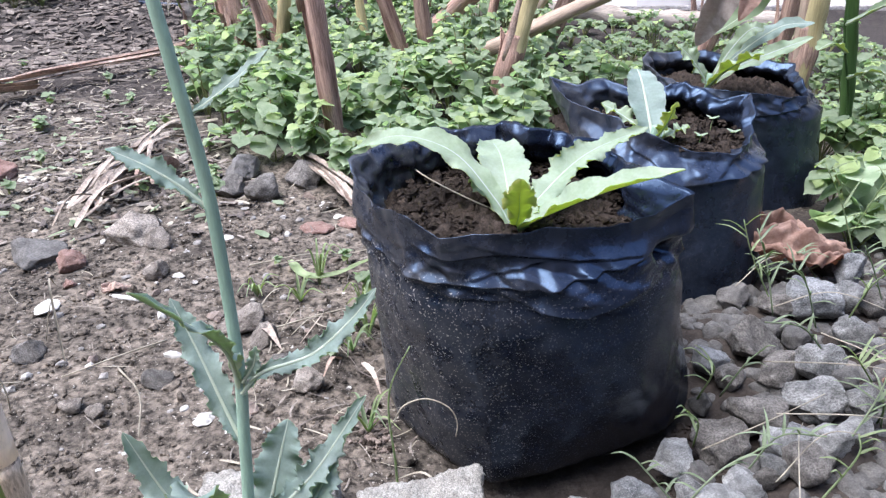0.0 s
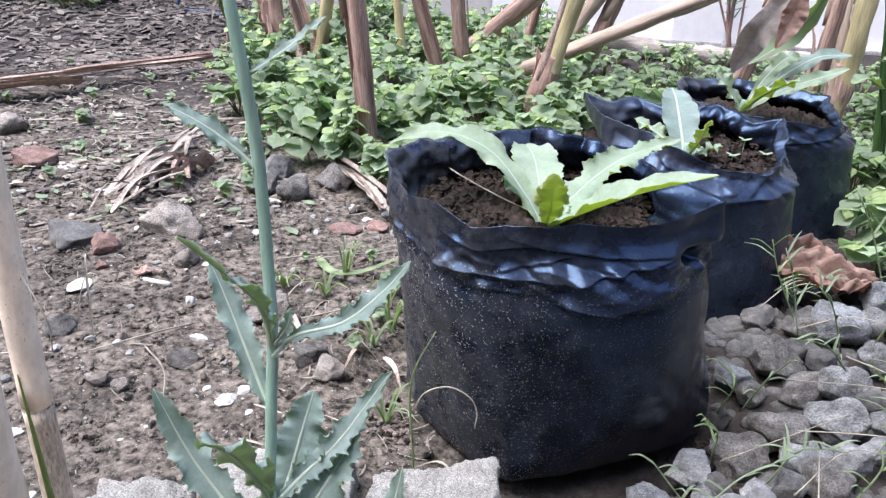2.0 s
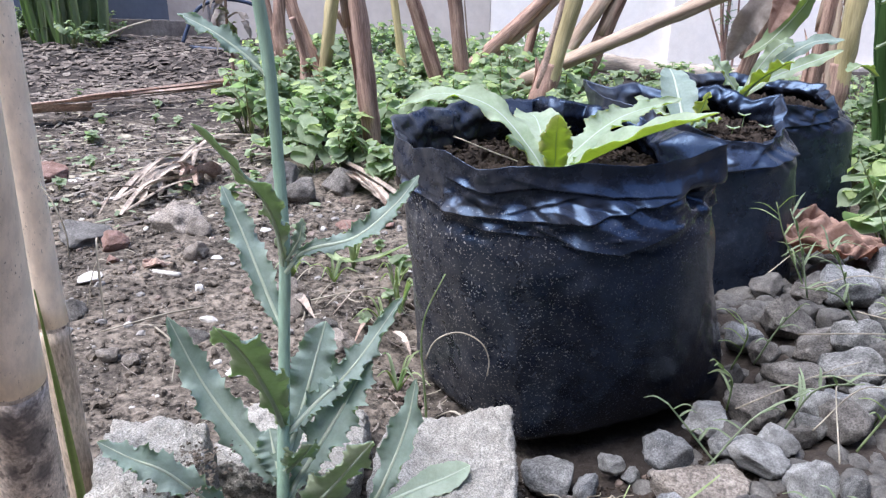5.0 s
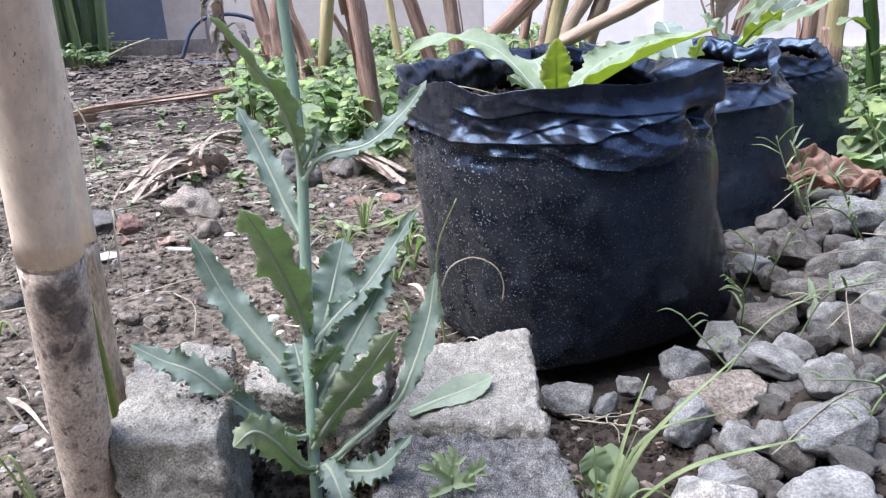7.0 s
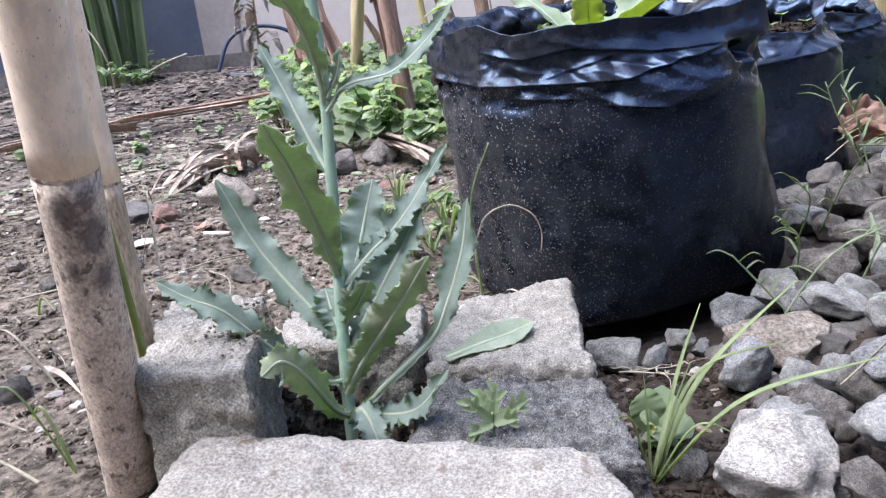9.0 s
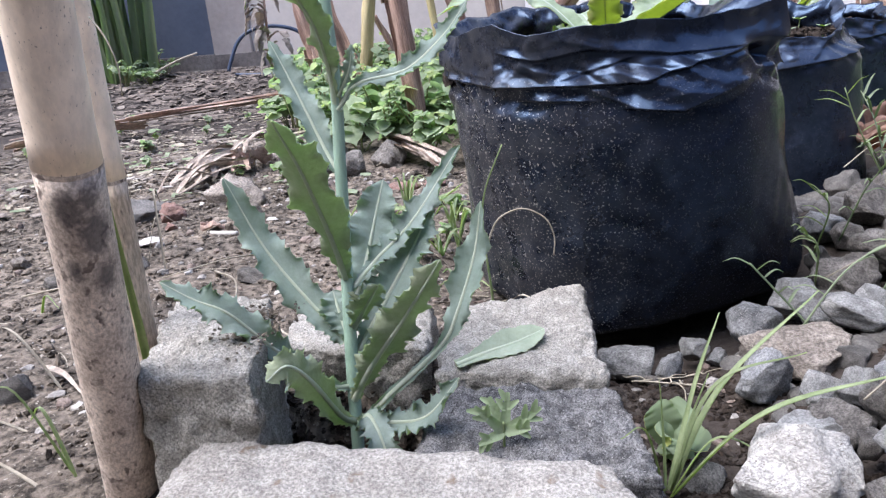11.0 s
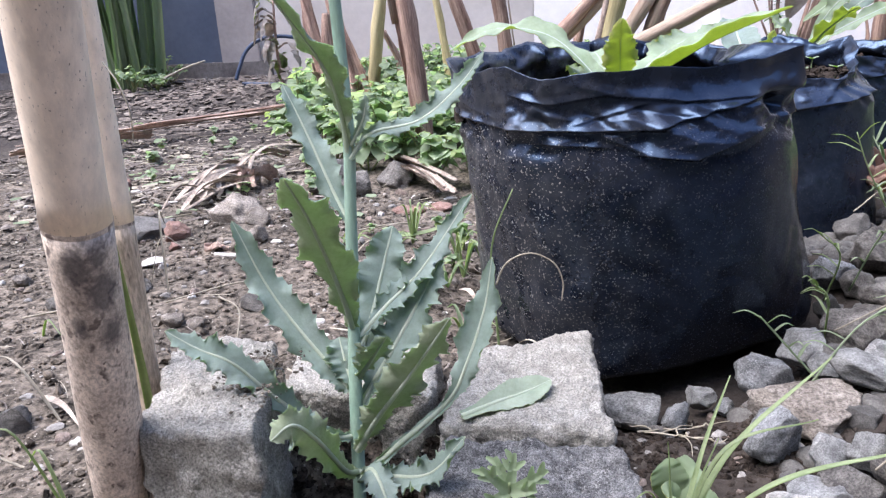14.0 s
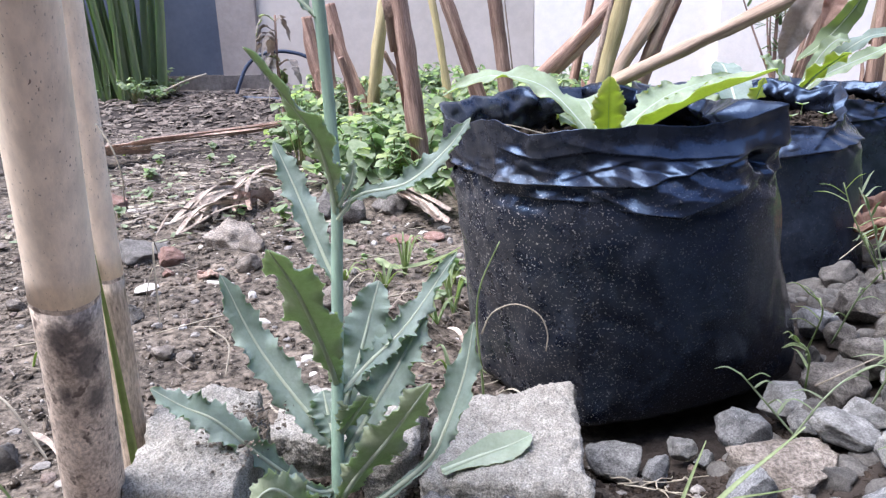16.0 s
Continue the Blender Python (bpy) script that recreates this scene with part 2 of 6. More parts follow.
LEAF_UNDER = mat("thistle_leaf_under", (0.325, 0.368, 0.245), (0.440, 0.478, 0.340), 26, 0.68, 0.5, 160, trans=(0.36, 0.49, 0.20), veins=(0.44, 0.48, 0.34), fine=0.14, spec=0.25)
LIME_TOP = mat("young_leaf_upper", (0.290, 0.360, 0.265), (0.410, 0.470, 0.370), 26, 0.6, 0.35, 150, trans=(0.34, 0.52, 0.08), veins=(0.42, 0.48, 0.38), fine=0.12, spec=0.3)
LIME_UNDER = mat("young_leaf_under", (0.430, 0.460, 0.160), (0.540, 0.565, 0.240), 26, 0.62, 0.35, 150, trans=(0.82, 0.78, 0.28), thin=0.52, veins=(0.44, 0.50, 0.19), fine=0.12, spec=0.25)
FALLEN = mat("pale_fallen_leaf", (0.36, 0.43, 0.33), (0.47, 0.53, 0.43), 26, 0.65, 0.35, 160, trans=(0.34, 0.44, 0.22), veins=(0.44, 0.50, 0.40), fine=0.12, spec=0.3)
RIB = mat("leaf_midrib", (0.50, 0.56, 0.46), (0.62, 0.68, 0.57), 60, 0.6, 0.1, 200, trans=(0.5, 0.6, 0.3), fine=0.08)
STEM = mat("thistle_stem", (0.215, 0.320, 0.240), (0.290, 0.400, 0.310), 40, 0.55, 0.25, 160, stretch=(1, 1, 0.15), fine=0.1, spec=0.35)
WEED = mat("weed_leaf", (0.185, 0.240, 0.145), (0.340, 0.400, 0.275), 3, 0.65, 0.4, 9, trans=(0.28, 0.43, 0.17), vary=0.34, fine=0.12, spec=0.2)
WEED_YOUNG = mat("young_weed_leaf", (0.255, 0.330, 0.138), (0.375, 0.450, 0.225), 3, 0.6, 0.4, 9, trans=(0.37, 0.50, 0.15), vary=0.25, fine=0.12, spec=0.2)
WEED_STEM = mat("weed_stem", (0.13, 0.17, 0.06), (0.22, 0.20, 0.10), 40, 0.7, 0.1, 100, vary=0.2)
FLOWER = mat("yellow_floret", (0.62, 0.42, 0.03), (0.75, 0.55, 0.06), 60, 0.7, 0.1, 100)
BAMBOO = mat("dry_bamboo", (0.75, 0.61, 0.475), (0.90, 0.77, 0.625), 14, 0.45, 0.25, 90, ((0.22, 0.16, 0.12), 620, 0.15), stretch=(1, 1, 0.45), fine=0.10, spec=0.5)
BAMBOO_LOW = mat("stained_bamboo", (0.41, 0.335, 0.278), (0.65, 0.550, 0.460), 60, 0.65, 0.5, 110, ((0.15, 0.115, 0.10), 130, 0.37), stretch=(1, 1, 0.7), fine=0.3, spec=0.3)
BAMBOO_AGED = mat("aged_bamboo", (0.42, 0.335, 0.25), (0.64, 0.53, 0.42), 60, 0.6, 0.5, 110, ((0.17, 0.13, 0.11), 150, 0.27), stretch=(1, 1, 0.2), fine=0.3, spec=0.3)
n, l = BAMBOO_LOW.node_tree.nodes, BAMBOO_LOW.node_tree.links
spot_tc, spot_noise, colour = n.new("ShaderNodeTexCoord"), n.new("ShaderNodeTexNoise"), n["Principled BSDF"].inputs["Base Color"].links[0].from_socket
spot_noise.inputs["Scale"].default_value = 260.0
l.new(spot_tc.outputs["Object"], spot_noise.inputs["Vector"])
for centre, size in (((0.0600, -0.0790, 0.275), 0.0088), ((0.0671, -0.0686, 0.259), 0.0105), ((0.0710, -0.0732, 0.279), 0.0066), ((0.0507, -0.0706, 0.2406), 0.0048), ((0.0628, -0.0617, 0.2344), 0.0078)):
    shift, flat, long, add, edge, mix = (n.new("ShaderNode" + k) for k in ("VectorMath", "VectorMath", "VectorMath", "Math", "MapRange", "Mix"))
    shift.operation, flat.operation, long.operation, add.operation, mix.data_type = "SUBTRACT", "MULTIPLY", "LENGTH", "MULTIPLY_ADD", "RGBA"
    shift.inputs[1].default_value, flat.inputs[1].default_value = centre, (1, 1, 0.62)
    l.new(spot_tc.outputs["Object"], shift.inputs[0]), l.new(shift.outputs[0], flat.inputs[0]), l.new(flat.outputs[0], long.inputs[0])
    l.new(spot_noise.outputs["Fac"], add.inputs[0]), l.new(long.outputs["Value"], add.inputs[2])
    add.inputs[1].default_value = 0.006
    edge.inputs["From Min"].default_value, edge.inputs["From Max"].default_value, edge.inputs["To Max"].default_value = 0.80 * size + 0.0052, 0.80 * size + 0.0012, 0.80
    l.new(add.outputs[0], edge.inputs[0]), l.new(edge.outputs[0], mix.inputs["Factor"]), l.new(colour, mix.inputs["A"])
    mix.inputs["B"].default_value = (0.080, 0.070, 0.072, 1)
    colour = mix.outputs["Result"]
l.new(colour, n["Principled BSDF"].inputs["Base Color"])
STALK_DRY = mat("dry_stalk", (0.150, 0.085, 0.066), (0.440, 0.300, 0.235), 60, 0.8, 0.8, 160, stretch=(1, 1, 0.05), vary=0.2, fine=0.3)
STALK_TAN = mat("tan_stalk", (0.26, 0.18, 0.13), (0.50, 0.39, 0.30), 50, 0.75, 0.6, 140, stretch=(1, 1, 0.05), vary=0.15, fine=0.2)
STALK_GREEN = mat("green_stalk", (0.34, 0.275, 0.130), (0.58, 0.49, 0.28), 40, 0.55, 0.4, 120, stretch=(1, 1, 0.06), vary=0.15, fine=0.15)
STALK_DARK = mat("dark_green_stalk", (0.035, 0.075, 0.020), (0.075, 0.135, 0.040), 14, 0.5, 0.3, 80, stretch=(1, 1, 0.12), fine=0.15)
# blue of the reflected sky put into the film's highlight colour
for film in (PLASTIC, PLASTIC_DUSTY):
    film.node_tree.nodes["Principled BSDF"].inputs["Specular Tint"].default_value = (0.42, 0.64, 1.0, 1)
LITTER = mat("dark_litter", (0.050, 0.043, 0.039), (0.160, 0.132, 0.115), 12, 0.9, 0.6, 80, vary=0.2, fine=0.3)
STRIP = mat("dead_leaf_strip", (0.21, 0.165, 0.135), (0.44, 0.375, 0.315), 20, 0.85, 0.8, 80, stretch=(1, 1, 1), vary=0.28, fine=0.3)
STRIP_PINK = mat("dead_sheath", (0.260, 0.178, 0.142), (0.450, 0.345, 0.285), 20, 0.85, 0.8, 80, vary=0.2, fine=0.3)
BROWN_LEAF = mat("brown_dead_leaf", (0.29, 0.175, 0.135), (0.50, 0.345, 0.280), 30, 0.75, 0.9, 120, trans=(0.38, 0.20, 0.12), fine=0.2, vary=0.1)
GREY_LEAF = mat("withered_leaf", (0.27, 0.235, 0.21), (0.41, 0.365, 0.335), 16, 0.8, 0.8, 60, trans=(0.46, 0.40, 0.35), fine=0.25)
GRASS = mat("green_grass", (0.215, 0.270, 0.145), (0.360, 0.415, 0.250), 40, 0.6, 0.2, 100, trans=(0.3, 0.42, 0.1), vary=0.25, fine=0.12)
GRASS_PALE = mat("pale_seedling_leaf", (0.30, 0.375, 0.245), (0.42, 0.49, 0.34), 60, 0.6, 0.2, 100, trans=(0.40, 0.55, 0.20), fine=0.1)
LITTER_PALE = mat("pale_litter", (0.110, 0.096, 0.084), (0.250, 0.215, 0.185), 20, 0.9, 0.6, 80, vary=0.2, fine=0.3)
GRASS_GREY = mat("grey_green_grass", (0.20, 0.25, 0.16), (0.32, 0.37, 0.26), 40, 0.65, 0.2, 100, trans=(0.25, 0.35, 0.14), vary=0.2, fine=0.12)
GRASS_DRY = mat("dry_grass", (0.19, 0.165, 0.125), (0.35, 0.315, 0.25), 40, 0.75, 0.2, 100, vary=0.2, fine=0.15)
WALL = mat("white_wall_paint", (0.93, 0.865, 0.80), (0.96, 0.905, 0.85), 3, 0.85, 0.25, 60, fine=0.03)
WALL_BLUE = mat("blue_grey_paint", (0.070, 0.086, 0.125), (0.098, 0.115, 0.158), 4, 0.6, 0.15, 60, fine=0.05)
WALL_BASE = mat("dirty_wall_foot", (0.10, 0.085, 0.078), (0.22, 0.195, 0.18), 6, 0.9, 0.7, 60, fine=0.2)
HOSE = mat("blue_hose", (0.030, 0.042, 0.072), (0.050, 0.066, 0.105), 10, 0.4, 0.1, 60)
BLADE = mat("strap_leaf", (0.150, 0.185, 0.110), (0.300, 0.335, 0.205), 14, 0.5, 0.2, 60, trans=(0.2, 0.36, 0.06), vary=0.2, stretch=(1, 1, 0.2), fine=0.12)
BLADE_DARK = mat("dark_grass_blade", (0.105, 0.140, 0.050), (0.200, 0.235, 0.100), 40, 0.55, 0.2, 60, trans=(0.16, 0.24, 0.04), fine=0.12)
WOOD = mat("grey_timber", (0.22, 0.18, 0.15), (0.39, 0.34, 0.29), 14, 0.9, 0.7, 80, stretch=(0.2, 1, 1), fine=0.25)


# ---- mesh helpers ----
def mesh_object(name, verts, faces, mats, parent=None, label="", smooth=True, slots=None):
    me = bpy.data.meshes.new(name)
    me.from_pydata([tuple(v) for v in verts], [], faces)
    for m in mats:
        me.materials.append(m)
    if slots is not None:
        me.polygons.foreach_set("material_index", slots)
    me.polygons.foreach_set("use_smooth", [smooth] * len(me.polygons))
    me.update()
    ob = new(name, me)
    ob.parent = parent
    return tagged(ob, label)


def part(name, bm, material, parent=None, label=""):
    me = bpy.data.meshes.new(name)
    bm.to_mesh(me)
    bm.free()
    me.materials.append(material)
    me.polygons.foreach_set("use_smooth", [True] * len(me.polygons))
    ob = new(name, me)
    ob.parent = parent
    return tagged(ob, label)


def thing(name, label, category, group="", at=(0, 0, 0), kind=""):
    e = new(name)
    e.location = at
    e.empty_display_size = 0.02
    return tagged(e, label, category, group, kind)


def smooth(a, b, x):
    u = min(max((x - a) / (b - a), 0.0), 1.0)
    return u * u * (3 - 2 * u)


def grid_faces(nu, nv, closed=False, first=0):
    f = []
    for i in range(nu - 1):
        for j in range(nv if closed else nv - 1):
            k = (j + 1) % nv
            f.append((first + i * nv + j, first + i * nv + k, first + (i + 1) * nv + k, first + (i + 1) * nv + j))
    return f


def curve_points(pts, n):
    """Points along a smooth curve through the given ones."""
    p = [Vector(q) for q in pts]
    p = [p[0] * 2 - p[1]] + p + [p[-1] * 2 - p[-2]]
    out = []
    for k in range(n):
        s = k / (n - 1) * (len(p) - 3)
        i = min(int(s), len(p) - 4)
        t = s - i
        a, b, c, d = p[i:i + 4]
        out.append(0.5 * (2 * b + (c - a) * t + (2 * a - 5 * b + 4 * c - d) * t * t + (3 * b - a - 3 * c + d) * t ** 3))
    return out


def tube_data(pts, radii, sides=8, rough=0.0, seed=0.0, first=0):
    verts, nrm = [], Vector((1, 0.1, 0.05))
    for i, p in enumerate(pts):
        t = (pts[min(i + 1, len(pts) - 1)] - pts[max(i - 1, 0)]).normalized()
        nrm = (nrm - t * nrm.dot(t)).normalized()
        b = t.cross(nrm)
        for j in range(sides):
            a = 2 * math.pi * j / sides
            w = nrm * math.cos(a) + b * math.sin(a)
            r = radii[i]
            if rough:
                r *= 1 + rough * noise.noise(Vector((w.x * 1.6 + seed, w.y * 1.6, w.z * 1.6)) + p * 14)
            verts.append(p + w * r)
    faces = grid_faces(len(pts), sides, True, first)
    faces.append(tuple(range(first + sides - 1, first - 1, -1)))
    last = first + (len(pts) - 1) * sides
    faces.append(tuple(range(last, last + sides)))
    return verts, faces


def tube(name, pts, r0, r1, material, parent=None, label="", sides=8, n=16, rough=0.0, seed=0.0):
    c = curve_points(pts, n)
    v, f = tube_data(c, [r0 + (r1 - r0) * i / (n - 1) for i in range(n)], sides, rough, seed)
    return mesh_object(name, v, f, [material], parent, label)


# ---- ground ----
def ground_z(x, y):
    z = 0.006 * noise.noise(Vector((x * 3, y * 3, 0.3))) * 2
    soft_left = smooth(-0.02, 0.07, x)
    hollow = soft_left * (1 - smooth(0.60, 0.80, y)) * (1 - smooth(-0.1, 0.0, 0.12 - y))
    bank = 0.060 * smooth(0.10, 0.34 + 0.08 * smooth(0.45, 0.60, y), x) * (1 - smooth(1.05, 1.35, y)) * (1 - 0.45 * smooth(0.60, 0.80, y))
    z += -0.036 * hollow + bank
    z -= 0.11 * (1 - smooth(0.066, 0.100, math.hypot((x + 0.138) * 1.0, y - 0.318)))
    z -= 0.022 * (1 - smooth(0.16, 0.26, math.hypot(x - 0.085, y - 0.70)))
    z -= 0.020 * (1 - smooth(0.16, 0.26, math.hypot(x - 0.33, y - 1.03)))
    z += 0.03 * smooth(1.25, 1.5, y) * smooth(-0.75, -0.4, x) * (1 - smooth(0.0, 0.4, x))
    z += 0.085 * smooth(2.3, 3.3, y) * (1 - smooth(-1.2, 0.2, x))
    return z


def build_ground():
    def axis(lo, hi, step, far):
        a = list(np.arange(lo, hi + 1e-6, step))
        s, left, right = step, [], []
        x0, x1 = lo, hi
        while x1 < far:
            s *= 1.22
            x0, x1 = x0 - s, x1 + s
            left.append(x0), right.append(x1)
        return left[::-1] + a + right
    xs, ys = axis(-1.1, 0.8, 0.009, 400), axis(0.1, 1.9, 0.009, 400)
    verts = []
    for x in xs:
        for y in ys:
            z = ground_z(x, y)
            near = math.exp(-((x + 0.1) ** 2 + (y - 0.8) ** 2) / 6)
            if near > 0.05:
                v = Vector((x * 22, y * 22, 0))
                c = noise.noise(v) * 0.6 + abs(noise.noise(v * 2.7)) * 0.5
                z += near * (0.0055 * c + 0.0045 * noise.noise(v * 6.5))
            verts.append((x, y, z))
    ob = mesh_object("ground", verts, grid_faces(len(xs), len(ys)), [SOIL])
    ob.data.flip_normals()
    return tagged(ob, "reddish-brown bare garden soil with crumbs and pebbles", "ground", kind="structure")


build_ground()

# ---- back wall ----
def box(name, x0, x1, y0, y1, z0, z1, material, parent=None, label="", bevel=0.004):
    bm = bmesh.new()
    bmesh.ops.create_cube(bm, size=1, matrix=Matrix.LocRotScale(((x0 + x1) / 2, (y0 + y1) / 2, (z0 + z1) / 2), None, (x1 - x0, y1 - y0, z1 - z0)))
    if bevel:
        bmesh.ops.bevel(bm, geom=bm.edges[:], offset=bevel, segments=2, affect="EDGES")
    ob = part(name, bm, material, parent, label)
    ob.data.polygons.foreach_set("use_smooth", [False] * len(ob.data.polygons))
    return ob


WY = 3.4
# dimmer copy of the white paint: shade on the wall's left part, as colour
WALL_SHADED = mat("shaded_white_wall_paint", (0.53, 0.465, 0.415), (0.62, 0.550, 0.495), 3, 0.85, 0.25, 60, fine=0.04)
tagged(box("wall_north_left", -1.39, 0.05, WY, WY + 0.15, -0.1, 2.6, WALL_SHADED), "left part of the white rendered boundary wall, toned greyish cream for shade", "wall", kind="structure")
tagged(box("wall_north", 0.05, 6.0, WY, WY + 0.15, -0.1, 2.6, WALL), "white-painted rendered boundary wall", "wall", kind="structure")
tagged(box("wall_west", -6.0, -1.39, WY + 0.02, WY + 0.15, -0.1, 2.6, WALL_BLUE), "blue-grey painted wall panel beside the white wall", "wall", kind="structure")
tagged(box("pillar", 0.86, 1.10, WY - 0.03, WY - 0.001, -0.1, 2.6, WALL), "white-painted shallow wall pillar", "pillar", kind="structure")
BEIGE = mat("grey_beige_paint", (0.295, 0.252, 0.232), (0.375, 0.328, 0.304), 5, 0.85, 0.3, 60, fine=0.06)
tagged(box("pillar", -1.44, -1.25, WY - 0.028, WY - 0.001, -0.1, 2.6, BEIGE), "grey-beige wall strip beside the blue panel", "pillar", kind="structure")
tagged(box("trim", -6.0, -1.2, WY - 0.03, WY - 0.002, -0.1, 0.165, WALL_BASE), "dark dirty foot of the wall", "wall base", kind="structure")
WALL_FOOT = mat("stained_wall_foot", (0.30, 0.27, 0.25), (0.60, 0.555, 0.52), 16, 0.9, 0.7, 60, fine=0.3)
tagged(box("trim", -1.2, 6.0, WY - 0.035, WY - 0.004, -0.1, 0.02, WALL_FOOT), "stained dirty foot of the white wall", "wall base", kind="structure")


# unseen side walls, added to keep low sky light and bright reflections out
tagged(box("wall_east", 3.6, 3.75, -1.29, 3.36, -0.1, 2.4, WALL_BASE), "unseen plain dull wall added at the side to block low sky light", "wall", kind="structure")
tagged(box("wall_side", -5.0, -4.85, -1.29, 3.36, -0.1, 2.4, WALL_BASE), "unseen plain dull wall added at the far side to block low sky light", "wall", kind="structure")
# unseen wall added behind the viewer, blocking sky light from front faces and film
tagged(box("wall_south", -6.0, 6.0, -1.45, -1.30, -0.1, 2.5, WALL_BASE), "unseen plain dull wall added behind the viewer to block sky light", "wall", kind="structure")


# ---- planting bags ----
def crease(deg, z, d0, z0, d1, z1, amp, wide):
    """A tuck of the film along a line on the bag: a slope above, a sharp lip and a drop below."""
    k = 0.0026
    ax, ay, bx, by = d0 * k, z0, d1 * k, z1
    px, py = deg * k - ax, z - ay
    lx, ly = bx - ax, by - ay
    ln = math.hypot(lx, ly)
    u = (px * lx + py * ly) / ln
    s = (py * lx - px * ly) / ln
    if not -0.02 < u < ln + 0.02 or abs(s) > 0.03:
        return 0.0
    end = smooth(-0.008, 0.014, u) * (1 - smooth(ln - 0.014, ln + 0.008, u))
    return 0.52 * amp * end * smooth(-102, -72, deg) * (max(0.0, 1 - s / wide) ** 1.5 if s > 0 else max(0.0, 1 + s / 0.0022))


def saw(x):
    """A folded line: 0 in the valleys, 1 on the ridges."""
    return 1 - abs(2 * (x - math.floor(x)) - 1)


def crumpled(u, v, seed):
    """Flat facets between sharp ridges, as in crumpled film; u and v in metres along the skin."""
    d = 0.0
    for k, (turn, size, amp) in enumerate(((12, 0.050, 1.0), (-24, 0.036, 0.75), (52, 0.045, 0.7), (-62, 0.058, 0.6), (8, 0.020, 0.42), (-34, 0.023, 0.42), (70, 0.026, 0.30), (22, 0.011, 0.16))):
        c, s = math.cos(radians(turn)), math.sin(radians(turn))
        warp = noise.noise(Vector((u * 14 + k * 5.3, v * 18, seed + k)))
        mask = smooth(-0.15, 0.30, noise.noise(Vector((u * 17 + 3.1 * k, v * 21 + k, seed - k))))
        d += amp * mask * (saw((v * c - u * s) / size + 0.9 * warp + 0.37 * k) - 0.5)
    return d


NEAR_FOLDS = (
    (-88, 0.254, -36, 0.2445, 0.0095, 0.007), (-44, 0.247, -12, 0.2455, 0.0105, 0.008), (-17, 0.245, 10, 0.2450, 0.0105, 0.014), (5, 0.245, 24, 0.256, 0.0095, 0.014),
    (20, 0.254, 46, 0.268, 0.0085, 0.012), (-34, 0.235, -7, 0.2305, 0.0065, 0.008), (-9, 0.240, 4, 0.223, 0.0070, 0.012), (0, 0.224, 18, 0.2185, 0.0150, 0.020),
    (16, 0.2185, 27, 0.229, 0.0140, 0.019), (24, 0.227, 42, 0.242, 0.0115, 0.016), (-36, 0.276, -18, 0.268, 0.0045, 0.008), (-24, 0.268, 0, 0.275, 0.0040, 0.008),
    (-4, 0.274, 22, 0.266, 0.0045, 0.009), (18, 0.266, 42, 0.268, 0.0050, 0.009), (-16, 0.251, 10, 0.267, 0.0040, 0.008), (-13, 0.283, -2, 0.275, 0.0035, 0.007),
    (-110, 0.272, -72, 0.262, 0.007, 0.012), (56, 0.270, 100, 0.258, 0.008, 0.014), (60, 0.246, 115, 0.250, 0.006, 0.012))
FAR_FOLDS = (
    (-110, 0.222, -5, 0.206, 0.009, 0.018), (-15, 0.207, 60, 0.226, 0.010, 0.018), (50, 0.226, 110, 0.210, 0.009, 0.016),
    (-42, 0.255, -12, 0.224, 0.006, 0.012), (16, 0.218, 40, 0.250, 0.007, 0.012), (-80, 0.250, -52, 0.228, 0.006, 0.012))
NEAR_RIM = ((-0.096, 0.716, 0.276), (-0.092, 0.668, 0.269), (-0.066, 0.622, 0.270), (-0.034, 0.578, 0.278), (-0.004, 0.556, 0.268), (0.094, 0.562, 0.269),
            (0.166, 0.575, 0.270), (0.240, 0.618, 0.278), (0.208, 0.665, 0.285), (0.196, 0.720, 0.276), (0.180, 0.770, 0.281), (0.150, 0.772, 0.285), (0.128, 0.812, 0.283),
            (0.100, 0.796, 0.289), (0.069, 0.822, 0.284), (0.030, 0.800, 0.287), (-0.011, 0.796, 0.288), (-0.040, 0.768, 0.281), (-0.070, 0.766, 0.284))
SECOND_RIM = ((0.165, 1.115, 0.266), (0.180, 1.010, 0.256), (0.217, 0.972, 0.253), (0.251, 0.912, 0.248), (0.321, 0.894, 0.226), (0.380, 0.892, 0.220), (0.408, 0.916, 0.225), (0.426, 0.962, 0.240), (0.428, 0.965, 0.252), (0.440, 1.020, 0.266), (0.405, 1.030, 0.256), (0.360, 1.066, 0.272), (0.310, 1.072, 0.258), (0.250, 1.116, 0.262), (0.205, 1.098, 0.258))
THIRD_RIM = ((0.362, 1.330, 0.246), (0.376, 1.266, 0.230), (0.410, 1.201, 0.232), (0.470, 1.164, 0.230), (0.555, 1.166, 0.223), (0.605, 1.186, 0.214), (0.626, 1.231, 0.214), (0.618, 1.240, 0.232), (0.636, 1.310, 0.240), (0.570, 1.370, 0.236), (0.500, 1.400, 0.246), (0.430, 1.400, 0.240), (0.392, 1.375, 0.250))


NEAR_FOOT = ((-0.066, 0.684, 0.0), (-0.050, 0.640, -0.006), (-0.018, 0.603, -0.014), (0.020, 0.571, -0.020), (0.052, 0.556, -0.022), (0.098, 0.568, -0.022), (0.143, 0.581, -0.021), (0.200, 0.597, -0.012), (0.246, 0.616, -0.004), (0.272, 0.640, 0.0),
             (0.276, 0.690, 0.0), (0.266, 0.770, 0.0), (0.220, 0.830, 0.0), (0.130, 0.850, 0.0), (0.020, 0.830, 0.0), (-0.045, 0.770, 0.0), (-0.066, 0.725, 0.0))


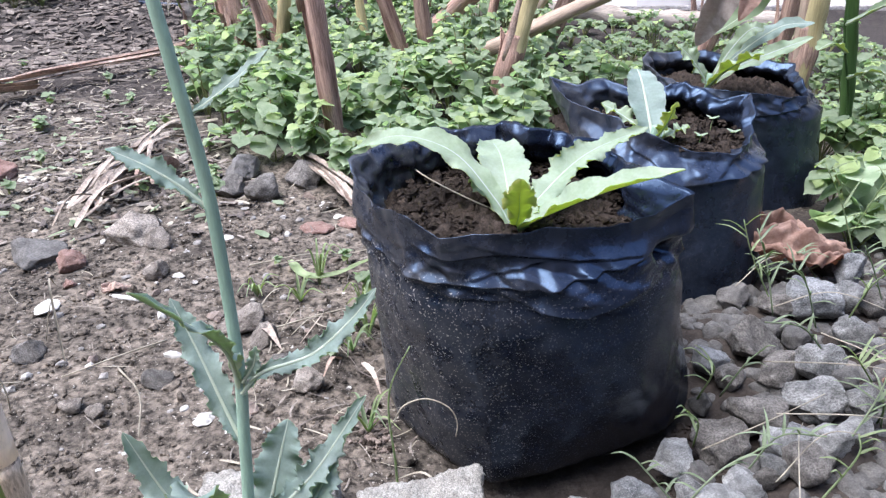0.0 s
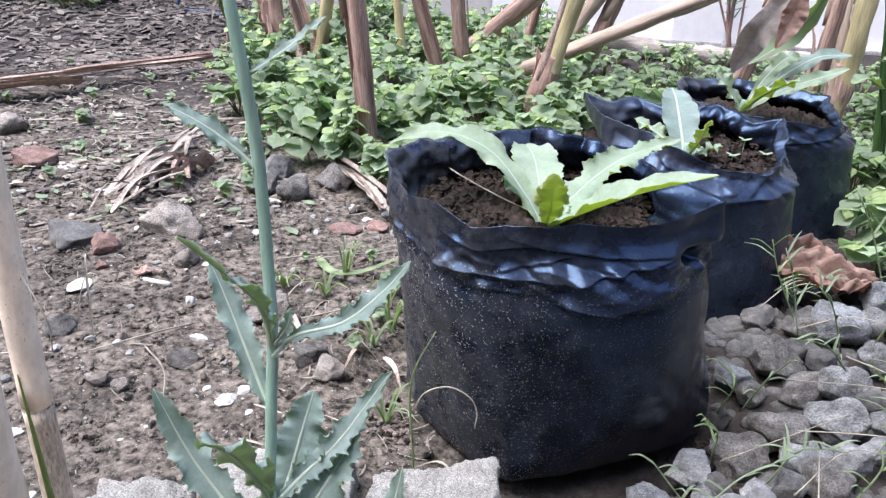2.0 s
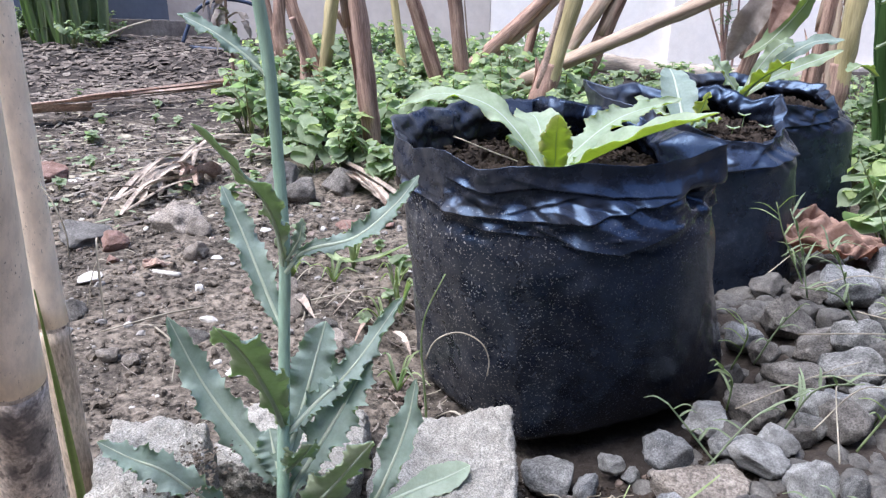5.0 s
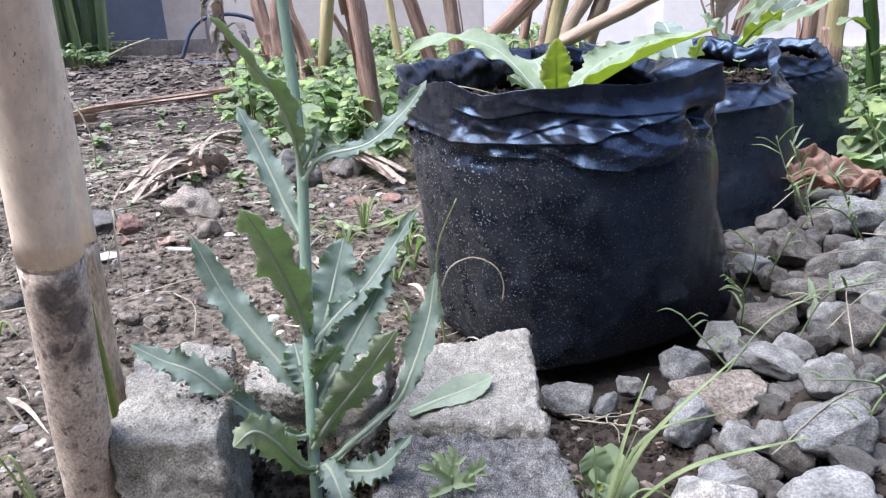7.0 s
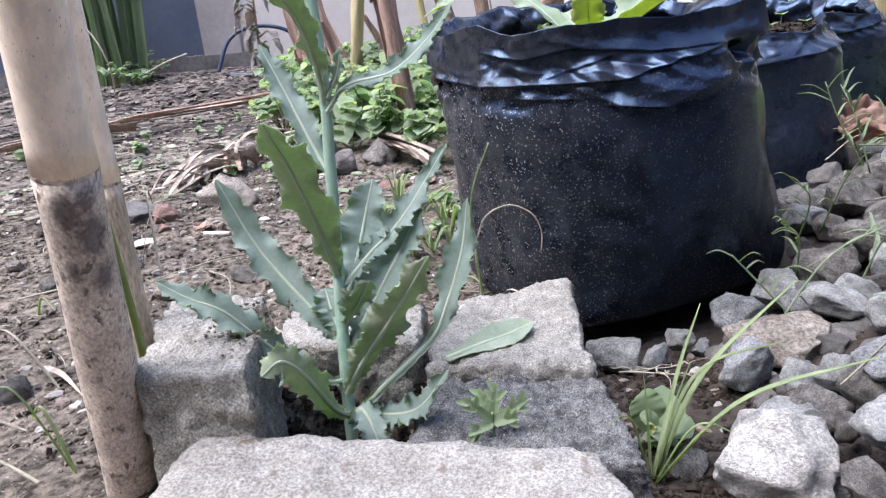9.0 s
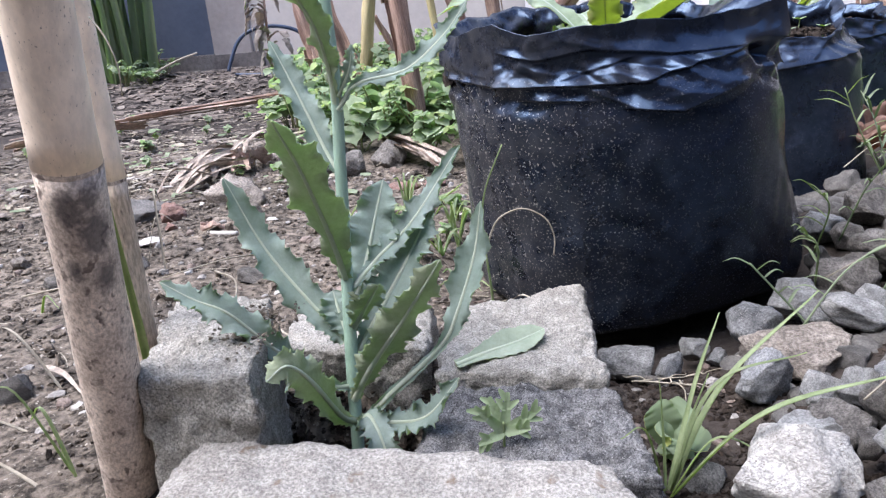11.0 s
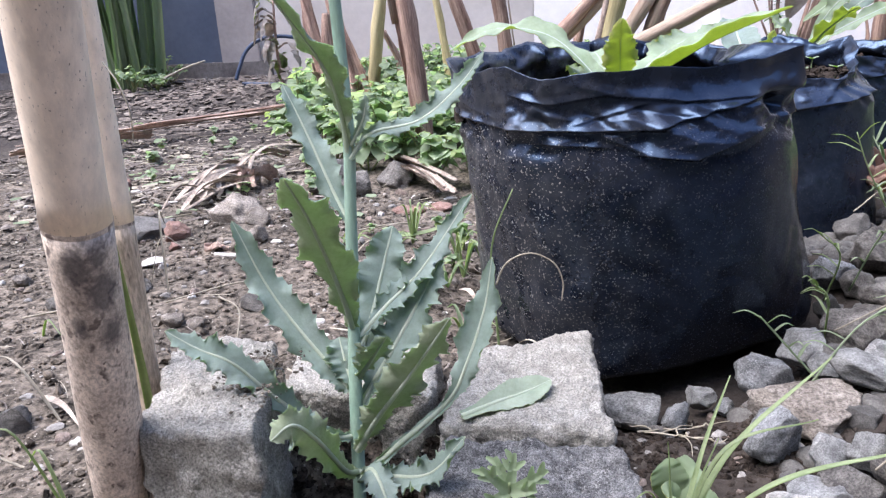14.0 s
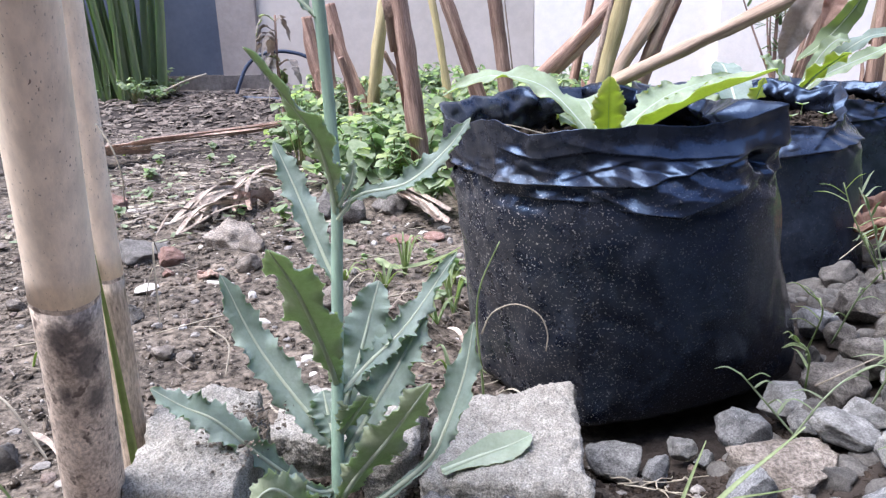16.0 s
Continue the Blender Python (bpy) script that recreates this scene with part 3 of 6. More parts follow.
def round_points(pts, rx, ry, ox, oy, oz):
    """The points of an outline as (degrees round its middle, x, y, z), closed on both sides."""
    cx, cy = sum(p[0] for p in pts) / len(pts), sum(p[1] for p in pts) / len(pts)
    c = sorted((math.degrees(math.atan2((p[0] - cx) / rx, -(p[1] - cy) / ry)), p[0] - ox, p[1] - oy, p[2] - oz) for p in pts)
    return [(c[-1][0] - 360, *c[-1][1:])] + c + [(c[0][0] + 360, *c[0][1:])]


def round_at(corners, deg):
    for c0, c1 in zip(corners, corners[1:]):
        if c0[0] <= deg <= c1[0]:
            break
    w = (deg - c0[0]) / max(c1[0] - c0[0], 1e-6)
    return tuple(c0[i] + (c1[i] - c0[i]) * w for i in (1, 2, 3))


def bag(at, size, lean, rim, label, near=False, seed=0.0, foot=None):
    """A black film bag: outer skin from the foot to the folded rim, then the inside down to the soil."""
    rx, ry, h = size
    ox, oy, oz = at
    e = thing("planting_bag", label, "planting bag", "planting bags", at)
    cx, cy = sum(p[0] for p in rim) / len(rim), sum(p[1] for p in rim) / len(rim)
    corners = round_points(rim, rx, ry, ox, oy, oz)
    base = round_points(foot, rx, ry, ox, oy, oz) if foot else None
    nt = 460 if near else 240
    body = list(np.linspace(0, 0.62, 40 if near else 26)) + list(np.linspace(0.63, 1.0, 150 if near else 70))
    levels = [(s, 0.0) for s in body] + [(1.0 - 0.010 * k, 1.0) for k in range(1, 22)]
    folds = NEAR_FOLDS if near else FAR_FOLDS
    verts = []
    for s, inner in levels:
        slack = smooth(0.70, 0.80, s)
        for j in range(nt):
            deg = -180 + 360 * j / nt           # 0 faces the bare bed, growing clockwise from above
            a = radians(deg)
            ca, sa = math.cos(a), math.sin(a)
            sq = (abs(ca) ** 2.6 + abs(sa) ** 2.6) ** (-1 / 2.6)
            k = (1.06 - 0.09 * smooth(0.0, 0.75, s)) * (1 - 0.06 * (1 - smooth(0, 0.09, s)))
            mx, my, mz = round_at(corners, deg)
            up = smooth(0.80, 0.97, s) if near else smooth(0.74, 0.96, s)
            gx, gy = rx * k * sq * sa + lean * s, -ry * k * sq * ca
            if base:
                fx, fy, fz = round_at(base, deg)
                full = 0.45 + 0.45 * smooth(-15, 25, deg)
                gx, gy = full * gx + (1 - full) * (fx + (mx - fx) * s), full * gy + (1 - full) * (fy + (my - fy) * s)
            x = (1 - up) * gx + up * mx
            y = (1 - up) * gy + up * my
            z = s * (h + (mz - h) * smooth(0.70, 1.0, s))
            if base:
                low = max(0.0, 1 - s / 0.62) ** 1.15
                turned = 1 - 0.015 * (1 - smooth(0, 0.04, s))
                x, y, z = x + (fx * turned - x) * low, y + (fy * turned - y) * low, z + fz * (1 - smooth(0, 0.4, s))
            d = 0.0
            if abs(deg) < 150:
                for f in folds:
                    d += crease(deg, z, *f)
            shift = 0.022 * noise.noise(Vector((deg * 0.05, 2.0, seed)))
            calm = 1 - (0.72 if near else 0.30) * smooth(0.865 + shift, 0.905 + shift, s) * (1 - smooth(70, 100, abs(deg)))
            if near:
                d -= 0.018 * math.exp(-((deg - 50) / 4.5) ** 2 - ((z - 0.258) / 0.008) ** 2)
                d -= 0.003 * slack * (1 - smooth(0.255, 0.275, z)) * (1 - smooth(60, 100, abs(deg)))
            calm *= 1 - 0.5 * smooth(85, 115, abs(deg))
            d += slack * calm * (0.0064 if near else 0.0072) * crumpled(radians(deg) * rx, z, seed)
            rimward = smooth(0.88, 1.0, s)
            d += slack * (0.0042 if near else 0.0030) * (1 - 0.6 * smooth(85, 115, abs(deg))) * noise.noise(Vector((deg * 0.045, z * 32, seed + 2)))
            d += (1.0 if near else 0.5) * rimward * (0.0060 * noise.noise(Vector((deg * 0.09, 1.5, seed))) + 0.0014 * noise.noise(Vector((deg * 0.24, 4.5, seed))))
            z += rimward * (0.0050 * noise.noise(Vector((deg * 0.07, 7.5, seed))) + 0.0010 * noise.noise(Vector((deg * 0.28, 3.5, seed))))
            d += rimward * 0.0014 * (saw(deg / 23 + 0.6 * noise.noise(Vector((sa * 3, ca * 3, seed)))) - 0.5)
            # gentle dents of the earth-filled body
            d += (1 - slack) * (0.0045 * noise.noise(Vector((sa * 1.8, ca * 1.8, z * 9 + seed))) + 0.0016 * noise.noise(Vector((sa * 5, ca * 5, z * 26 + seed))))
            d += (1 - slack) * 0.0012 * crumpled(radians(deg) * rx, z * 0.6, seed + 3)
            d += 0.0005 * noise.noise(Vector((deg * 0.15, z * 90, seed)))
            if inner:
                d -= 0.0016 + 0.016 * (1 - s) + 0.010 * smooth(0.0, 0.06, 1 - s) * (1 + crumpled(radians(deg) * rx, z, seed + 9))
                if near:
                    d -= 0.20 * (1 - s) * smooth(50, 62, deg) * (1 - smooth(82, 96, deg))
            verts.append(Vector((x + d * sa, y - d * ca, z)))
    faces = grid_faces(len(levels), nt, True)
    faces.append(tuple(range(nt - 1, -1, -1)))
    mesh_object("bag_skin", verts, faces, [PLASTIC if near else PLASTIC_DUSTY], e, "creased glossy black plastic film" if near else "slack dusty black plastic film")
    # earth filling
    sv, n, m = [], 64, 140
    top = h * 0.875 if near else h * 0.855
    for i in range(n):
        for j in range(m):
            deg = -180 + 360 * j / m
            ex, ey, _ = round_at(corners, deg)
            r = i / (n - 1)
            x, y = (ex - cx + ox) * r * 0.985, (ey - cy + oy) * r * 0.985
            p = Vector((x * 34, y * 34, seed))
            z = top - 0.016 * r * r + 0.013 * noise.noise(p) + 0.010 * abs(noise.noise(p * 2.4)) + 0.007 * noise.noise(p * 5) + 0.004 * noise.noise(p * 11)
            sv.append(Vector((x + cx - ox, y + cy - oy, z)))
    mesh_object("soil_fill", sv, grid_faces(n, m, True), [BAG_AND_SHADE_SOIL], e, "dark crumbly potting soil")
    return e


bag((0.108, 0.690, -0.024), (0.164, 0.160, 0.297), -0.034, NEAR_RIM, "black plastic planting bag with creased collar, filled with soil", True, 0.0, NEAR_FOOT)
bag((0.338, 1.000, -0.024), (0.134, 0.136, 0.285), -0.020, SECOND_RIM, "black plastic planting bag with slack folded rim", False, 3.7)
bag((0.540, 1.300, -0.020), (0.150, 0.150, 0.270), -0.020, THIRD_RIM, "wide black plastic planting bag with drooping rim", False, 8.2)


# ---- toothed leaves of the thistle-like plants ----
def leaf(parent, pts, width, mats=(LEAF_TOP, LEAF_UNDER), face=None, tooth=0.28, wave=0.30, seed=0.0, fold=0.22, teeth=23, name="leaf", base_w=0.30, rib=0.0021, tip=5.0, grow=(0.05, 0.62)):
    n, m = 150, 5
    c = curve_points(pts, n)
    out = Vector((c[-1].x - c[0].x, c[-1].y - c[0].y, 0))
    out = out.normalized() if out.length > 1e-4 else Vector((1, 0, 0))
    hint = Vector((0, 0, 1)) - 0.8 * out if face is None else Vector(face)
    top, low, ribv = [], [], []
    for i, p in enumerate(c):
        u = i / (n - 1)
        t = (c[min(i + 1, n - 1)] - c[max(i - 1, 0)]).normalized()
        side = t.cross(hint).normalized()
        nr = side.cross(t)
        w = 0.66 * width * (base_w + (1 - base_w) * smooth(grow[0], grow[1], u)) * max(1 - u ** tip, 0.0) ** 0.7
        for j in range(-m, m + 1):
            s = j / m
            saw = (u * teeth * 1.0 + seed + (0.37 if s > 0 else 0.0)) % 1.0
            big = (u * teeth * 0.37 + seed * 1.7 + (0.5 if s > 0 else 0.0)) % 1.0
            cut = 1 - abs(s) ** 3 * (tooth * (1 - saw ** 2.2) * 0.75 + tooth * 0.8 * (0.5 + 0.5 * math.cos(2 * math.pi * big)) - 0.05)
            ww = w * s * cut
            lift = abs(s) * w * fold + wave * w * abs(s) ** 2 * (math.sin(u * 21 + seed * 5 + (1.3 if s > 0 else 0)) + 0.5 * math.sin(u * 47 + seed * 9 + (2.1 if s > 0 else 0)))
            q = p + side * ww + nr * lift
            top.append(q), low.append(q - nr * 0.0006)
        for j in range(5):
            a = math.pi * 2 * j / 5
            r = rib * (1.2 - 0.9 * u) * (width / 0.026) ** 0.5
            ribv.append(p + side * math.cos(a) * r + nr * (math.sin(a) * r * 0.9 - 0.0004))
    k = 2 * m + 1
    f1 = grid_faces(n, k)
    f2 = [tuple(reversed(q)) for q in grid_faces(n, k, False, len(top))]
    ob = mesh_object(name, top + low, f1 + f2, list(mats), parent, slots=[0] * len(f1) + [1] * len(f2))
    uv = ob.data.uv_layers.new(name="UVMap")
    at = [(i // k / (n - 1), (i % k) / (k - 1)) for i in range(n * k)] * 2
    uv.data.foreach_set("uv", [c2 for lp in ob.data.loops for c2 in at[lp.vertex_index]])
    mesh_object("midrib", ribv, grid_faces(n, 5, True), [RIB], ob, "pale raised midrib")
    return ob


# ---- the tall thistle-like plant between the blocks ----
tall = thing("tall_weed_plant", "tall blue-green thistle-like weed with toothed leaves, between concrete blocks", "plant", at=(-0.131, 0.330, -0.095))
off = Vector((-0.131, 0.330, -0.095))


def on_tall(*pts):
    return [Vector(p) - off for p in pts]


tube("stem", on_tall((-0.138, 0.325, -0.105), (-0.139, 0.330, -0.040), (-0.140, 0.345, 0.03), (-0.141, 0.374, 0.122), (-0.138, 0.385, 0.20), (-0.1355, 0.389, 0.262), (-0.139, 0.395, 0.371), (-0.146, 0.394, 0.44), (-0.155, 0.398, 0.50), (-0.168, 0.40, 0.60)),
     0.0048, 0.0036, STEM, tall, "ribbed pale green stem", 12, 60, 0.12)
U = (LEAF_TOP, LEAF_UNDER)
leaf(tall, on_tall((-0.143, 0.362, 0.075), (-0.153, 0.366, 0.083), (-0.200, 0.385, 0.137), (-0.228, 0.395, 0.192)), 0.0262, U, (0.4, -0.8, 0.6), seed=0.1)
leaf(tall, on_tall((-0.137, 0.382, 0.190), (-0.148, 0.392, 0.205), (-0.172, 0.415, 0.250), (-0.190, 0.429, 0.283)), 0.0200, U, (0.5, -0.8, 0.5), seed=0.5)
leaf(tall, on_tall((-0.141, 0.370, 0.120), (-0.142, 0.355, 0.150), (-0.145, 0.318, 0.207), (-0.147, 0.282, 0.246)), 0.0300, U, (0.1, 0.8, 0.5), seed=0.9, tooth=0.2)
leaf(tall, on_tall((-0.136, 0.386, 0.240), (-0.137, 0.380, 0.268), (-0.140, 0.358, 0.300), (-0.164, 0.322, 0.352)), 0.0220, U, (0.5, 0.6, 0.6), seed=1.3)
leaf(tall, on_tall((-0.135, 0.384, 0.236), (-0.119, 0.386, 0.252), (-0.088, 0.398, 0.258), (-0.062, 0.410, 0.278), (-0.045, 0.416, 0.299)), 0.0170, U, (-0.3, -0.8, 0.6), seed=1.7, tooth=0.4)
leaf(tall, on_tall((-0.133, 0.384, 0.245), (-0.123, 0.380, 0.262), (-0.119, 0.378, 0.278)), 0.009, U, (-0.2, -0.9, 0.3), seed=1.9)
leaf(tall, on_tall((-0.134, 0.328, 0.025), (-0.108, 0.326, 0.052), (-0.072, 0.330, 0.084), (-0.060, 0.335, 0.106), (-0.047, 0.345, 0.142), (-0.041, 0.350, 0.176)), 0.0290, U, (-0.5, -0.9, 0.2), seed=2.2, base_w=0.20, tip=3.2, tooth=0.25, grow=(0.38, 0.78))
leaf(tall, on_tall((-0.138, 0.372, 0.110), (-0.120, 0.385, 0.128), (-0.093, 0.402, 0.152), (-0.058, 0.428, 0.199)), 0.0240, U, (-0.4, -0.8, 0.4), seed=2.6, tooth=0.45)
leaf(tall, on_tall((-0.139, 0.366, 0.092), (-0.131, 0.392, 0.120), (-0.124, 0.412, 0.150), (-0.118, 0.428, 0.176)), 0.0300, U, (0.0, -1.0, 0.3), seed=3.0, tooth=0.15)
leaf(tall, on_tall((-0.139, 0.358, 0.062), (-0.121, 0.372, 0.090), (-0.099, 0.390, 0.125), (-0.080, 0.408, 0.158)), 0.0340, U, (-0.3, -0.9, 0.3), seed=3.3, tooth=0.35)
leaf(tall, on_tall((-0.138, 0.340, 0.040), (-0.121, 0.330, 0.070), (-0.094, 0.322, 0.108), (-0.066, 0.315, 0.150)), 0.0300, U, (-0.2, 0.9, 0.5), seed=3.7, tooth=0.35)
leaf(tall, on_tall((-0.139, 0.336, 0.025), (-0.140, 0.310, 0.045), (-0.145, 0.276, 0.090), (-0.153, 0.262, 0.108), (-0.163, 0.252, 0.104)), 0.0235, U, (-0.3, 0.6, -0.4), seed=4.1, tooth=0.35)
leaf(tall, on_tall((-0.141, 0.350, 0.045), (-0.154, 0.335, 0.055), (-0.181, 0.320, 0.090), (-0.205, 0.312, 0.121), (-0.225, 0.309, 0.133), (-0.243, 0.306, 0.147)), 0.0235, U, (0.2, -0.6, 0.8), seed=4.5, tooth=0.4)
leaf(tall, on_tall((-0.137, 0.334, 0.020), (-0.124, 0.318, 0.040), (-0.112, 0.300, 0.030), (-0.102, 0.285, -0.005)), 0.0210, U, (0.0, -0.5, 0.9), seed=4.9, tooth=0.4)
leaf(tall, on_tall((-0.138, 0.336, 0.025), (-0.114, 0.325, 0.030), (-0.084, 0.312, 0.042), (-0.060, 0.308, 0.072)), 0.022, U, (-0.4, -0.6, 0.8), seed=5.2, tooth=0.5)
leaf(tall, on_tall((-0.141, 0.360, 0.075), (-0.149, 0.372, 0.090), (-0.156, 0.385, 0.105)), 0.026, U, (0.5, -0.8, 0.4), seed=5.8, tooth=0.2)
leaf(tall, on_tall((-0.140, 0.364, 0.082), (-0.125, 0.350, 0.105), (-0.112, 0.342, 0.125)), 0.024, U, (-0.3, 0.6, 0.8), seed=6.1, tooth=0.3)
leaf(tall, on_tall((-0.139, 0.394, 0.366), (-0.153, 0.394, 0.380), (-0.172, 0.394, 0.394), (-0.194, 0.394, 0.405)), 0.0145, U, (0.2, -0.45, 0.9), seed=6.4)
leaf(tall, on_tall((-0.145, 0.394, 0.424), (-0.134, 0.398, 0.430), (-0.115, 0.402, 0.444), (-0.097, 0.405, 0.459)), 0.0092, U, (-0.5, -0.6, 0.7), seed=6.8)

# ---- plants in the bags ----
Y = (LIME_TOP, LIME_UNDER)


def bag_plant(at, label, leaves):
    e = thing("leafy_seedling", label, "plant", "plants in the bags", at)
    o = Vector(at)
    tube("stem", [(0, 0, -0.02), (0, 0, 0.012), (0.001, 0.001, 0.022)], 0.006, 0.005, STEM, e, "short pale green crown", 8, 6)
    for pts, w, mats, face, seed, kw in leaves:
        leaf(e, [Vector(p) - o for p in pts], w, mats, face, seed=seed, **kw)
    return e


A1 = (0.070, 0.640, 0.232)
bag_plant(A1, "young leafy plant with pale green toothed leaves, growing in a bag", [
    ([A1, (0.050, 0.655, 0.262), (0.010, 0.685, 0.298), (-0.045, 0.708, 0.307), (-0.097, 0.725, 0.286)], 0.031, Y, (0.3, -0.5, 0.8), 0.2, dict(tooth=0.10, teeth=44, tip=2.0, base_w=0.32, rib=0.0011)),
    ([A1, (0.067, 0.675, 0.256), (0.062, 0.740, 0.275), (0.055, 0.806, 0.270)], 0.046, Y, None, 0.6, dict(tooth=0.10, teeth=36, tip=4.0, wave=0.15, rib=0.0011)),
    ([A1, (0.072, 0.622, 0.258), (0.069, 0.598, 0.285), (0.067, 0.576, 0.313)], 0.030, Y, None, 1.0, dict(tooth=0.16, teeth=30, tip=3.0, rib=0.0005)),
    ([A1, (0.095, 0.660, 0.258), (0.150, 0.715, 0.285), (0.225, 0.762, 0.299)], 0.038, Y, (-0.3, -0.5, 0.8), 1.5, dict(tooth=0.28, teeth=40, tip=2.6, base_w=0.5, rib=0.0012)),
    ([A1, (0.100, 0.628, 0.255), (0.150, 0.608, 0.288), (0.213, 0.593, 0.315)], 0.040, Y, (-0.34, 0.05, 0.90), 1.9, dict(tooth=0.12, fold=0.50, teeth=44, tip=2.6, wave=0.12, rib=0.0008)),
    ([A1, (0.055, 0.660, 0.250), (0.038, 0.690, 0.262), (0.030, 0.70, 0.266)], 0.022, Y, None, 2.3, dict(tooth=0.15)),
])
A2 = (0.285, 0.935, 0.222)
bag_plant(A2, "small seedling with upright blue-green leaf, growing in a bag", [
    ([A2, (0.283, 0.965, 0.250), (0.280, 1.010, 0.285), (0.279, 1.040, 0.296)], 0.050, U, (0.1, -0.8, 0.5), 0.3, dict(tooth=0.05, base_w=0.5, tip=2.2, teeth=40, wave=0.1)),
    ([A2, (0.296, 0.925, 0.250), (0.303, 0.915, 0.283)], 0.024, Y, None, 0.8, dict(tooth=0.06)),
    ([A2, (0.255, 0.960, 0.245), (0.220, 0.985, 0.262)], 0.030, Y, None, 1.2, dict(tooth=0.06)),
    ([A2, (0.310, 0.930, 0.238), (0.330, 0.930, 0.245)], 0.024, Y, None, 1.4, dict(tooth=0.06)),
])
A3 = (0.450, 1.215, 0.224)
bag_plant(A3, "young leafy plant with long spreading leaves, growing in a bag", [
    ([A3, (0.430, 1.212, 0.252), (0.404, 1.205, 0.280), (0.384, 1.205, 0.296)], 0.036, Y, (0.3, -0.6, 0.8), 0.3, dict(tooth=0.06, tip=2.5)),
    ([A3, (0.462, 1.175, 0.262), (0.478, 1.130, 0.292), (0.486, 1.110, 0.302)], 0.038, Y, None, 0.8, dict(tooth=0.06, tip=2.5)),
    ([A3, (0.490, 1.200, 0.262), (0.540, 1.185, 0.290), (0.590, 1.175, 0.314)], 0.021, Y, (-0.3, -0.6, 0.7), 1.2, dict(tooth=0.06)),
    ([A3, (0.480, 1.225, 0.280), (0.510, 1.230, 0.315), (0.535, 1.232, 0.316)], 0.022, Y, (-0.3, -0.6, 0.7), 1.6, dict(tooth=0.06)),
    ([A3, (0.500, 1.240, 0.270), (0.560, 1.235, 0.318), (0.615, 1.230, 0.326)], 0.022, U, (-0.3, -0.5, 0.7), 2.0, dict(tooth=0.06)),
])


# ---- concrete blocks ----
def block(name, corners, z_top, z_low, material, label, category, seed, rough=0.0048, round_=0.038):
    """A worn block from the four corners of its top, front left first, counter-clockwise."""
    c = [Vector((x, y)) for x, y in corners]
    mid = sum(c, Vector((0, 0))) / 4
    bm = bmesh.new()
    bmesh.ops.create_cube(bm, size=2)
    bmesh.ops.subdivide_edges(bm, edges=bm.edges[:], cuts=60, use_grid_fill=True)
    for v in bm.verts:
        x, y, z = v.co
        big = Vector((x, y, z))
        p = 1 / round_
        r = (abs(x) ** p + abs(y) ** p + abs(z) ** p) ** (1 / p)
        x, y, z = big / r
        u, w = (x + 1) / 2, (y + 1) / 2
        q = (c[0] * (1 - u) + c[1] * u) * (1 - w) + (c[3] * (1 - u) + c[2] * u) * w
        zt = (z_top[0] * (1 - u) + z_top[1] * u) * (1 - w) + (z_top[3] * (1 - u) + z_top[2] * u) * w
        co = Vector((q.x, q.y, z_low + (zt - z_low) * (z + 1) / 2))
        nrm = Vector((x ** 5, y ** 5, z ** 5)).normalized()
        k = co * 28 + Vector((seed, 0, 0))
        co += nrm * (rough * noise.noise(k) + rough * 0.6 * noise.noise(k * 2.6) + rough * 0.40 * noise.noise(k * 6) + rough * 0.42 * noise.noise(k * 14))
        edge = smooth(2.0, 2.6, abs(x) + abs(y) + abs(z))
        co -= nrm * edge * rough * 1.6 * max(noise.noise(k * 1.4), 0)
        v.co = co - Vector((mid.x, mid.y, z_low))
    ob = part(name, bm, material)
    ob.location = (mid.x, mid.y, z_low)
    return tagged(ob, label, category, "blocks round the tall plant")


block("concrete_block", [(-0.250, 0.262), (-0.172, 0.254), (-0.212, 0.412), (-0.290, 0.405)], (0.104, 0.106, 0.094, 0.093), -0.125, CONCRETE, "weathered grey concrete block, the tallest round the plant", "concrete block", 1.0)
block("concrete_block", [(-0.222, 0.425), (-0.094, 0.405), (-0.098, 0.512), (-0.232, 0.520)], (0.040, 0.046, 0.040, 0.038), -0.125, CONCRETE, "low pale concrete block behind the tall plant", "concrete block", 4.0)
block("concrete_block", [(-0.086, 0.368), (0.040, 0.362), (0.036, 0.510), (-0.080, 0.488)], (0.044, 0.040, 0.052, 0.046), -0.125, CONCRETE, "pale rough concrete block beside the planting bag", "concrete block", 7.0)
block("concrete_block", [(-0.094, 0.268), (0.064, 0.270), (0.046, 0.362), (-0.080, 0.364)], (0.026, 0.022, 0.033, 0.038), -0.125, CONCRETE_DARK, "dark grey coarse concrete block", "concrete block", 11.0, 0.006)
block("stone_slab", [(-0.235, 0.150), (0.060, 0.150), (0.034, 0.250), (-0.222, 0.264)], (0.052, 0.047, 0.052, 0.066), -0.125, SLAB, "long pale stone slab in front of the plant", "stone slab", 15.0, 0.0036, 0.055)


